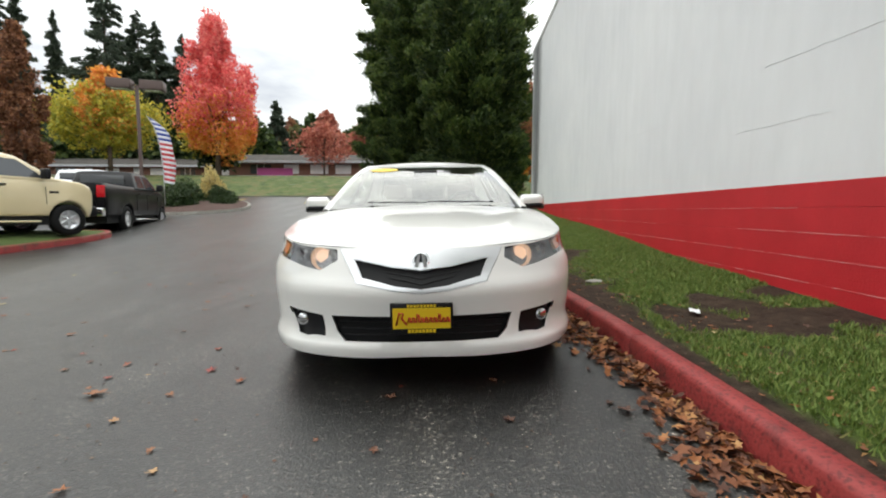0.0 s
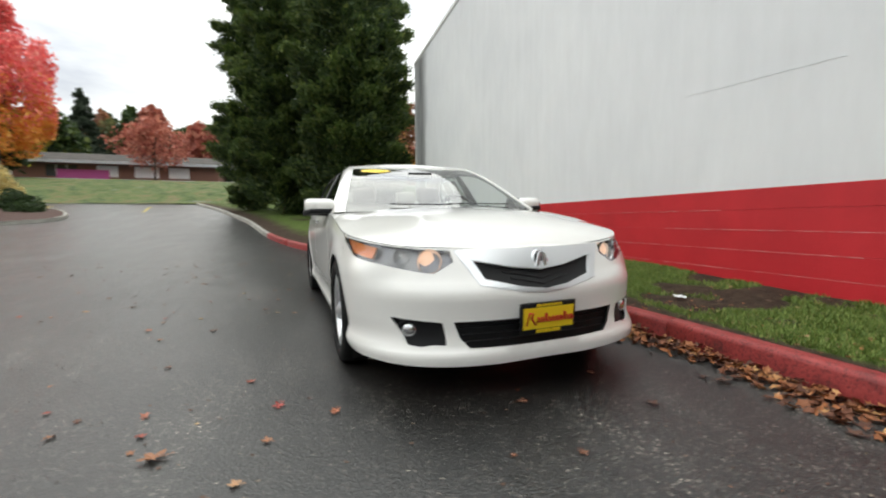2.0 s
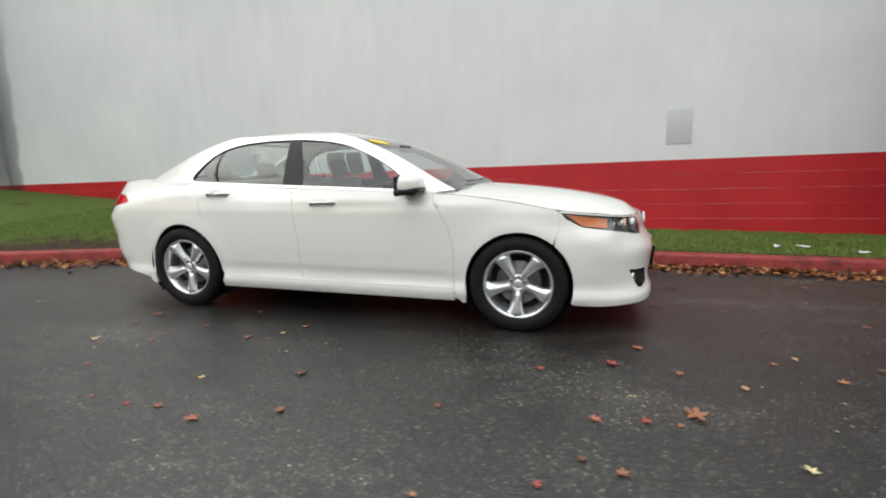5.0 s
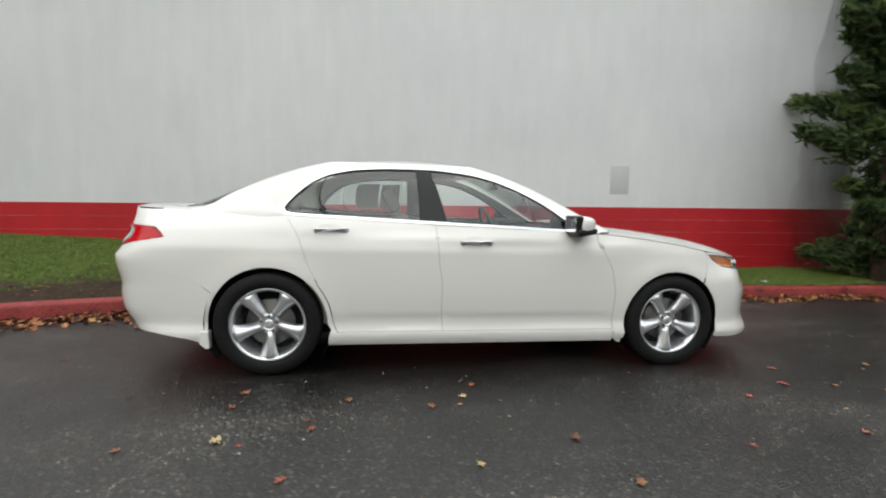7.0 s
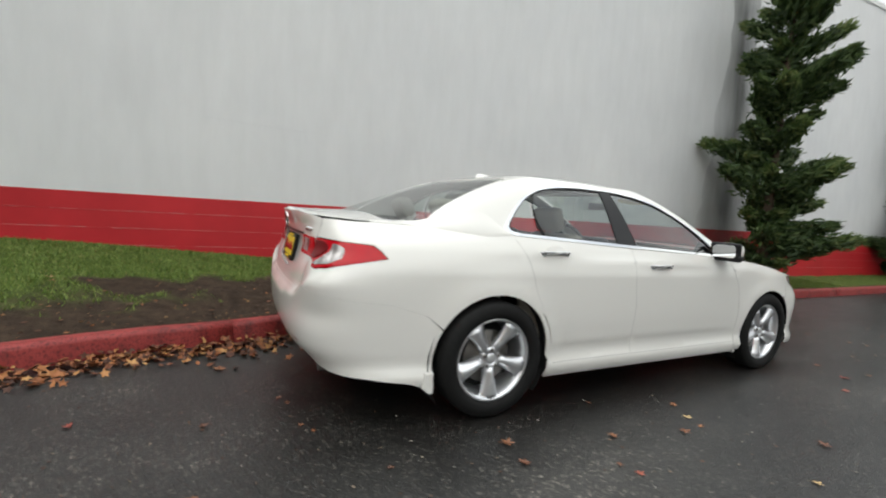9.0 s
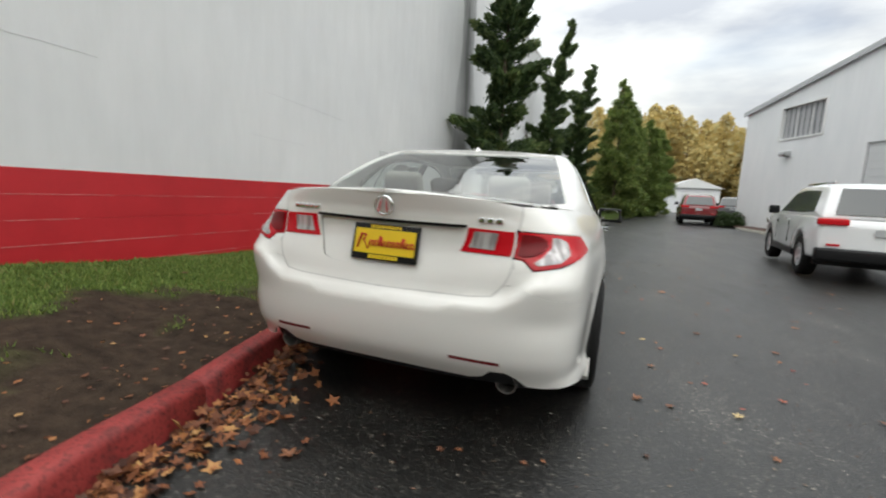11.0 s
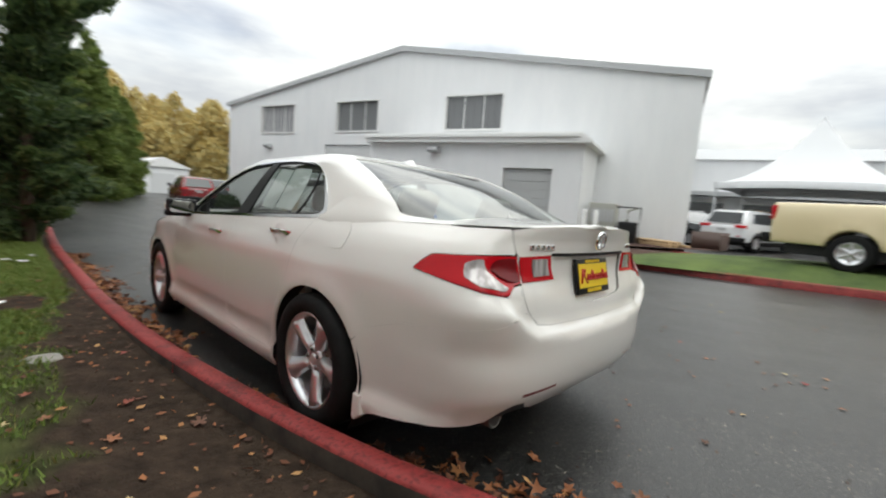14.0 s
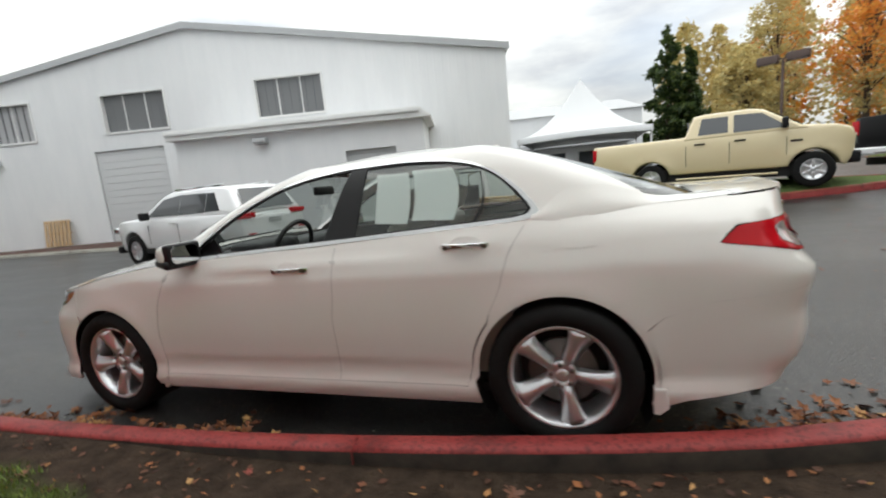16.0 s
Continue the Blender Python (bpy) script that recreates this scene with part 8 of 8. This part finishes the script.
def pickup(m, paint, label, chrome=True):
    H = 1.0
    bump = CHROME if chrome else TRIM_BLACK
    return vehicle("pickup_truck", label, "pickup truck", m, paint, H,
        [(-0.32, 0.52), (5.30, 0.48), (5.44, 0.66), (5.46, 1.14), (5.38, 1.32), (5.10, 1.42), (4.60, 1.47), (4.4, 1.49), (2.02, 1.49), (2.0, 1.48), (-0.33, 1.48)],
        (1.22, 4.72), 0.415,
        [(2.02, 1.38), (4.66, 1.38), (4.50, 1.48), (3.74, 1.96), (3.5, 2.01), (2.5, 2.02), (2.26, 1.99), (2.06, 1.48)], 0.955, 0.77,
        [([(2.36, 1.49), (3.02, 1.49), (3.02, 1.90), (2.44, 1.91)], "rear"), ([(3.14, 1.47), (4.24, 1.47), (3.72, 1.88), (3.14, 1.91)], "front")],
        [("tail_light", (0.76, -0.345, 1.06), (0.945, -0.24, 1.40), 0.01, LENS_RED, True, "red tail light"),
         ("rear_bumper", (-0.95, -0.51, 0.50), (0.95, -0.30, 0.74), 0.03, bump if chrome else TRIM_BLACK, False, "rear step bumper"),
         ("tailgate", (-0.74, -0.35, 0.78), (0.74, -0.32, 1.47), 0.01, paint, False, ""),
         ("front_bumper", (-0.84, 5.30, 0.50), (0.84, 5.56, 0.78), 0.05, bump, False, "front bumper"),
         ("grille", (-0.52, 5.43, 0.84), (0.52, 5.49, 1.20), 0.02, GRILLE_BLACK, False, "black grille"),
         ("headlight", (0.56, 5.30, 0.92), (0.80, 5.475, 1.16), 0.03, REFLECTOR, True, "clear headlight"),
         ("door_mirror", (0.98, 4.10, 1.44), (1.20, 4.22, 1.70), 0.04, TRIM_BLACK, True, "black door mirror"),
         ("door_handle", (0.97, 3.16, 1.25), (1.005, 3.40, 1.285), 0.008, TRIM_BLACK, True, ""),
         ("door_handle", (0.97, 2.28, 1.25), (1.005, 2.52, 1.285), 0.008, TRIM_BLACK, True, ""),
         ("shut_line", (0.960, 3.05, 0.72), (0.992, 3.062, 1.24), 0, UNDER, True, ""),
         ("shut_line", (0.960, 2.08, 0.72), (0.992, 2.092, 1.24), 0, UNDER, True, ""),
         ("shut_line", (0.960, 4.20, 0.72), (0.992, 4.212, 1.24), 0, UNDER, True, ""),
         ("side_step", (0.92, 1.85, 0.36), (1.02, 4.05, 0.41), 0.02, CHROME if chrome else paint, True, "side step"),
         ("door_badge", (0.97, 4.28, 1.10), (0.993, 4.50, 1.15), 0, TRIM_BLACK, True, ""),
         ("bed_floor", (-0.80, -0.25, 1.478), (0.80, 1.96, 1.485), 0, UNDER, False, ""),
         ("rear_window", (-0.62, 2.09, 1.53), (0.62, 2.13, 1.88), 0.01, DARK_GLASS, False, "")],
        "parked vehicles")


def windscreen_of(v, pts, half0, half1):
    """A raked windscreen: two (y, z) points, half widths at bottom and top."""
    (y0, z0), (y1, z1) = pts
    mesh_part("windscreen", [(-half0, y0, z0), (half0, y0, z0), (half1, y1, z1), (-half1, y1, z1)], [(0, 1, 2, 3)], DARK_GLASS, v, "", False)


tan_truck = pickup(heading(-10.8, 4.56, 0.27, 0.963, 0.33) @ Matrix.Scale(0.915, 4), PAINT_TAN, "tan crew cab pickup parked on the grass island", False)
windscreen_of(tan_truck, ((4.52, 1.50), (3.80, 1.95)), 0.86, 0.72)
black_truck = pickup(heading(-10.87, 11.09, -0.281, 0.960, 0.02) @ Matrix.Scale(1.03, 4), PAINT_BLACK, "black crew cab pickup with chrome bumpers")
windscreen_of(black_truck, ((4.52, 1.50), (3.80, 1.95)), 0.86, 0.72)
white_truck = pickup(heading(-15.9, 15.3, -0.05, 1.0, 0.02) @ Matrix.Scale(1.12, 4), PAINT_SUV, "white crew cab pickup parked further back")
windscreen_of(white_truck, ((4.52, 1.50), (3.80, 1.95)), 0.86, 0.72)


def suv(m, paint, label, group="parked vehicles"):
    H = 0.96
    v = vehicle("suv", label, "suv", m, paint, H,
        [(0.10, 0.42), (4.60, 0.36), (4.76, 0.55), (4.80, 0.94), (4.72, 1.07), (4.45, 1.13), (3.6, 1.18), (3.4, 1.19), (0.12, 1.17), (0.02, 1.02), (0.0, 0.60)],
        (0.96, 3.875), 0.395,
        [(0.08, 1.10), (3.68, 1.10), (3.47, 1.21), (2.72, 1.66), (2.4, 1.73), (1.2, 1.76), (0.62, 1.73), (0.42, 1.68), (0.10, 1.18)], 0.90, 0.70,
        [([(0.66, 1.23), (1.14, 1.22), (1.14, 1.63), (0.88, 1.62)], "q"), ([(1.155, 1.21), (2.05, 1.20), (2.05, 1.645), (1.155, 1.635)], "r"), ([(2.065, 1.20), (3.28, 1.20), (2.68, 1.58), (2.065, 1.645)], "f")],
        [("tail_light", (0.52, -0.02, 1.02), (0.93, 0.14, 1.13), 0.025, LENS_RED_LIT, True, "red tail light"),
         ("rear_bumper", (-0.93, -0.07, 0.40), (0.93, 0.12, 0.62), 0.04, TRIM_BLACK, False, "black lower bumper"),
         ("number_plate", (-0.17, -0.015, 0.86), (0.17, 0.005, 0.98), 0, TRIM_GREY, False, "plain grey plate"),
         ("reflector", (0.62, -0.075, 0.66), (0.80, -0.04, 0.70), 0.004, LENS_RED, True, ""),
         ("headlight", (0.55, 4.62, 0.84), (0.90, 4.80, 0.98), 0.03, REFLECTOR, True, "clear headlight"),
         ("grille", (-0.5, 4.76, 0.80), (0.5, 4.83, 0.98), 0.02, GRILLE_BLACK, False, "black grille"),
         ("front_bumper", (-0.88, 4.66, 0.32), (0.88, 4.84, 0.52), 0.05, TRIM_BLACK, False, ""),
         ("door_mirror", (0.96, 3.02, 1.13), (1.16, 3.16, 1.32), 0.04, TRIM_BLACK, True, "black door mirror"),
         ("sill", (0.93, 1.42, 0.34), (0.975, 3.40, 0.46), 0.01, TRIM_BLACK, True, ""),
         ("roof_rail", (0.60, 0.7, 1.745), (0.64, 2.4, 1.80), 0.012, CHROME, True, "roof rail"),
         ("shut_line", (0.92, 2.06, 0.56), (0.949, 2.072, 1.0), 0, UNDER, True, ""),
         ("shut_line", (0.92, 3.20, 0.56), (0.949, 3.212, 1.0), 0, UNDER, True, ""),
         ("door_handle", (0.93, 2.14, 1.02), (0.955, 2.34, 1.05), 0.006, paint, True, "")],
        group)
    mesh_part("rear_window", [(-0.70, 0.085, 1.20), (0.70, 0.085, 1.20), (0.60, 0.335, 1.66), (-0.60, 0.335, 1.66)], [(0, 1, 2, 3)], DARK_GLASS, v, "dark rear window", False)
    windscreen_of(v, ((3.47, 1.19), (2.76, 1.63)), 0.80, 0.66)
    return v


suv(heading(-5.36, -2.9, -0.137, -0.99), PAINT_SUV, "white suv with red tail lights parked on the lot")
suv(heading(-6.2, -22.4, -0.10, -1.0), PAINT_RED, "dark red suv parked at the far end")
suv(heading(-9.6, -29.5, -0.25, -1.0), PAINT_GREY, "dark grey suv parked at the far end")
suv(heading(-13.2, -36.0, 0.1, 1.0), PAINT_BLACK, "black suv parked at the far end")
suv(heading(-19.4, 1.3, -0.95, 0.3), PAINT_SUV, "white suv beside the event tent")
suv(heading(-24.8, -2.6, 0.7, 0.75), PAINT_GREY, "dark grey suv beside the event tent")
suv(heading(-23.5, 20.0, 0.3, 1.0), PAINT_GREY, "grey suv parked by the far planter")
suv(heading(-20.0, 21.5, 0.2, 1.0), PAINT_SUV, "white suv parked by the far planter")

# ---- grass blades, fallen leaves and small litter ----
def verge_z(x, y):
    """Height of the verge sheet at a place."""
    l, r = float(kerb_x(y)) + 0.13, wall_x(y) + 0.1
    t = min(1, max(0, (x - l) / (r - l)))
    b = 0.045 * (noise.noise((x * 1.7, y * 1.7, 3.0)) + 0.5 * noise.noise((x * 5, y * 5, 7.0))) * min(1, 6 * t * (1 - t) + 0.02)
    e = float(curve(KERB_BACK, y))
    return float(ground_z(x, y)) + e + (wall_up(y) - e) * t + b


def grass(name, n, x_of, y0, y1, z_of, seed, size, thin, parent_label):
    rng = np.random.default_rng(seed)
    pts = []
    tries = 0
    while len(pts) < n and tries < n * 6:
        tries += 1
        y = rng.uniform(y0, y1)
        lo, hi = x_of(y)
        x = rng.uniform(lo, hi)
        if thin and bare(x, y) > rng.uniform(0.15, 0.6):
            continue
        pts.append((x, y, z_of(x, y)))
    p = np.array(pts)
    m = len(p)
    h = size * rng.uniform(0.5, 1.3, m)
    a = rng.uniform(0, math.tau, m)
    d = np.stack([np.cos(a), np.sin(a), np.zeros(m)], 1) * 0.005
    tip = p + np.stack([rng.normal(size=m) * 0.45 * h, rng.normal(size=m) * 0.45 * h, h], 1)
    v = np.stack([p - d, p + d, tip], 1).reshape(-1, 3)
    f = np.arange(3 * m).reshape(-1, 3)
    root = tagged(new(name), parent_label, "grass", kind="stuff")
    fast_mesh("blades", v, f, BLADE, root)["kind"] = "stuff"
    return root


grass("verge_grass", 150000, lambda y: (float(kerb_x(y)) + 0.16, wall_x(y) - 0.02), -7.0, 9.5, verge_z, 21, 0.032, True, "short patchy green grass on the verge")


def leaf_mesh(name, seed, size):
    """A curled, lobed leaf with a stalk."""
    rng = random.Random(seed)
    bm = bmesh.new()
    lobes = 5
    ring = []
    for k in range(lobes * 4):
        a = math.tau * k / (lobes * 4)
        r = size * (0.42 + 0.58 * abs(math.cos(a * lobes / 2)) ** 1.5) * rng.uniform(0.85, 1.1) * (0.6 if abs(a - math.pi) < 0.3 else 1)
        x, y = r * math.cos(a), 0.85 * r * math.sin(a)
        ring.append(bm.verts.new((x, y, 0.006 + 0.35 * size * (abs(y) / size) ** 1.6 * rng.uniform(0.3, 1.1) + 0.12 * size * rng.random())))
    mid = bm.verts.new((0, 0, 0.005))
    for a, b in zip(ring, ring[1:] + ring[:1]):
        bm.faces.new((mid, a, b))
    s0 = bm.verts.new((-size * 1.2, 0.004, 0.006))
    s1 = bm.verts.new((-size * 1.2, -0.004, 0.006))
    s2 = bm.verts.new((-size * 0.3, 0, 0.008))
    bm.faces.new((s0, s1, s2))
    me = bpy.data.meshes.new(name)
    bm.to_mesh(me)
    bm.free()
    me.materials.append(FALLEN)
    return me


LEAVES = [leaf_mesh("fallen_leaf", 200 + k, 0.035 + 0.006 * (k % 4)) for k in range(8)]
rng_l = random.Random(77)
LEAF_LABELS = ("dry brown lobed leaf lying on damp asphalt", "curled orange brown leaf lying on damp asphalt")


def drop_leaf(x, y, z, big=1.0):
    ob = new("fallen_leaf", rng_l.choice(LEAVES))
    k = big * rng_l.uniform(0.35, 0.85)
    ob.matrix_world = Matrix.Translation((x, y, z + 0.002)) @ Matrix.Rotation(rng_l.uniform(-0.15, 0.15), 4, "X") @ Matrix.Rotation(rng_l.uniform(0, math.tau), 4, "Z") @ Matrix.Diagonal((k, k, k, 1))
    return tagged(ob, LEAF_LABELS[rng_l.random() < 0.4], "leaf", "fallen leaves")


count = 0
while count < 260:
    x, y = rng_l.uniform(-6.5, 1.1), rng_l.uniform(-3.2, 8.5)
    if x > float(kerb_x(y)) - 0.05 or (-0.9 < x < 0.9 and 0.2 < y < 4.5):
        continue
    if rng_l.random() < 0.25 + 0.75 * math.exp(-abs(x + 1.2) / 1.6):
        drop_leaf(x, y, float(ground_z(x, y)))
        count += 1
for x, y, big in ((-1.025, 0.223, 1.5), (-1.719, 0.091, 1.8), (-1.651, 3.691, 1.5), (-1.323, 3.735, 1.3), (-0.676, 4.611, 1.5), (0.915, -0.803, 1.6), (0.941, -0.233, 1.8)):
    drop_leaf(x, y, float(ground_z(x, y)), big)
count = 0
while count < 95:
    y = rng_l.uniform(-3.5, 8.0)
    x = rng_l.uniform(float(kerb_x(y)) + 0.17, min(float(kerb_x(y)) + 1.7, wall_x(y) - 0.05))
    drop_leaf(x, y, verge_z(x, y) + 0.008)["label"] = "dry brown leaf lying on the patchy verge"
    count += 1


def leaf_pile(name, n, y0, y1, spread, seed, label):
    """The drift of leaves in the gutter: many curled leaf blades in one mass."""
    rng = np.random.default_rng(seed)
    y = rng.uniform(y0, y1, n)
    off = np.abs(rng.normal(size=n)) * spread * (0.7 + 0.6 * np.sin(y * 2.3) ** 2)
    x = kerb_x(y) - 0.015 - off
    z = ground_z(x, y) + 0.008 + 0.05 * np.exp(-off / 0.07) * rng.random(n)
    c = np.stack([x, y, z], 1)
    V, F, k = [], [], 0
    s = 0.033 * rng.uniform(0.5, 1.4, n)
    for j in range(n):
        a = rng.uniform(0, math.tau)
        R = np.array(Euler((rng.normal() * 0.35, rng.normal() * 0.35, a)).to_matrix())
        ring = []
        for q in range(10):
            t = math.tau * q / 10
            r = s[j] * (0.45 + 0.55 * (q % 2)) * (0.85 + 0.3 * rng.random())
            ring.append((r * math.cos(t), 0.8 * r * math.sin(t), 0.3 * s[j] * rng.random()))
        pts = np.array([(0, 0, 0)] + ring) @ R.T + c[j]
        V.append(pts)
        F += [(k, k + 1 + q, k + 1 + (q + 1) % 10) for q in range(10)]
        k += 11
    root = tagged(new(name), label, "leaves", kind="stuff")
    fast_mesh("leaf_blades", np.concatenate(V), np.array(F), FALLEN_PILE, root)["kind"] = "stuff"
    return root


leaf_pile("gutter_leaves", 2000, -3.6, 2.0, 0.10, 5, "drift of brown and orange leaves along the kerb")
leaf_pile("tail_gutter_leaves", 1150, 4.0, 8.0, 0.15, 6, "drift of brown and orange leaves along the kerb")
leaf_pile("side_gutter_leaves", 700, 1.8, 4.2, 0.05, 7, "thin drift of leaves between tyre and kerb")


def verge_debris(n, seed):
    """Scraps of leaf litter over the bare soil."""
    rng = np.random.default_rng(seed)
    pts = []
    for _ in range(n):
        y = rng.uniform(-4, 8.5)
        x = float(kerb_x(y)) + 0.16 + abs(rng.normal()) * 0.45
        if x < wall_x(y) - 0.05:
            pts.append((x, y, verge_z(x, y) + 0.012))
    v, f = leaf_cards(np.array(pts), 0.034, rng, 0, 0.7)
    v[:, 2] = np.repeat(np.array(pts)[:, 2], 4) + (v[:, 2] - np.repeat(np.array(pts)[:, 2], 4)) * 0.25
    root = tagged(new("verge_leaf_litter"), "scattered brown leaf scraps on bare soil", "leaves", kind="stuff")
    fast_mesh("leaf_scraps", v, f, FALLEN_PILE, root)["kind"] = "stuff"


verge_debris(1000, 9)
for x, y in ((1.75, -1.6), (1.9, -1.9), (1.62, -2.3), (1.95, 0.9)):
    scrap = thing("paper_scrap", Matrix.Translation((x, y, verge_z(x, y) + 0.02)) @ Matrix.Rotation(x * 7, 4, "Z"), "crumpled white paper scrap on the grass", "litter", "paper scraps")
    bm = bmesh.new()
    bmesh.ops.create_grid(bm, x_segments=5, y_segments=3, size=0.07)
    for v in bm.verts:
        v.co.y *= 0.45
        v.co.z = 0.02 * noise.noise(v.co * 30 + Vector((x, y, 0))) + 0.012
    part("sheet", bm, PAPER, scrap)
stone = thing("flat_stone", Matrix.Translation((1.78, 2.35, verge_z(1.78, 2.35))), "flat grey stone lying in the grass", "stone")
bm = bmesh.new()
bmesh.ops.create_icosphere(bm, subdivisions=3, radius=0.09)
for v in bm.verts:
    v.co = Vector((v.co.x * 1.1, v.co.y * 0.8, v.co.z * 0.35)) * (1 + 0.3 * noise.noise(v.co * 14))
part("rock", bm, CONCRETE, stone)


def asphalt_debris(n, seed):
    """Tiny scraps of leaf and pale grit scattered over the asphalt."""
    rng = np.random.default_rng(seed)
    pts = []
    while len(pts) < n:
        x, y = rng.uniform(-5.5, 1.2), rng.uniform(-3.4, 8.2)
        if x < float(kerb_x(y)) - 0.03:
            pts.append((x, y, float(ground_z(x, y)) + 0.004))
    p = np.array(pts)
    v, f = leaf_cards(p, 0.016, rng, 0, 0.8)
    z = np.repeat(p[:, 2], 4)
    v[:, 2] = z + (v[:, 2] - z) * 0.2
    root = tagged(new("asphalt_litter"), "tiny leaf scraps and grit on damp asphalt", "litter", kind="stuff")
    fast_mesh("scraps", v, f, GRIT, root)["kind"] = "stuff"


GRIT = material("leaf_grit", (0.2, 0.15, 0.1), 0.7)
set_color(GRIT, island_varied(GRIT, [(0, (0.05, 0.03, 0.02)), (0.5, (0.16, 0.08, 0.045)), (0.8, (0.24, 0.20, 0.15)), (1, (0.38, 0.36, 0.32))]))
asphalt_debris(2600, 15)
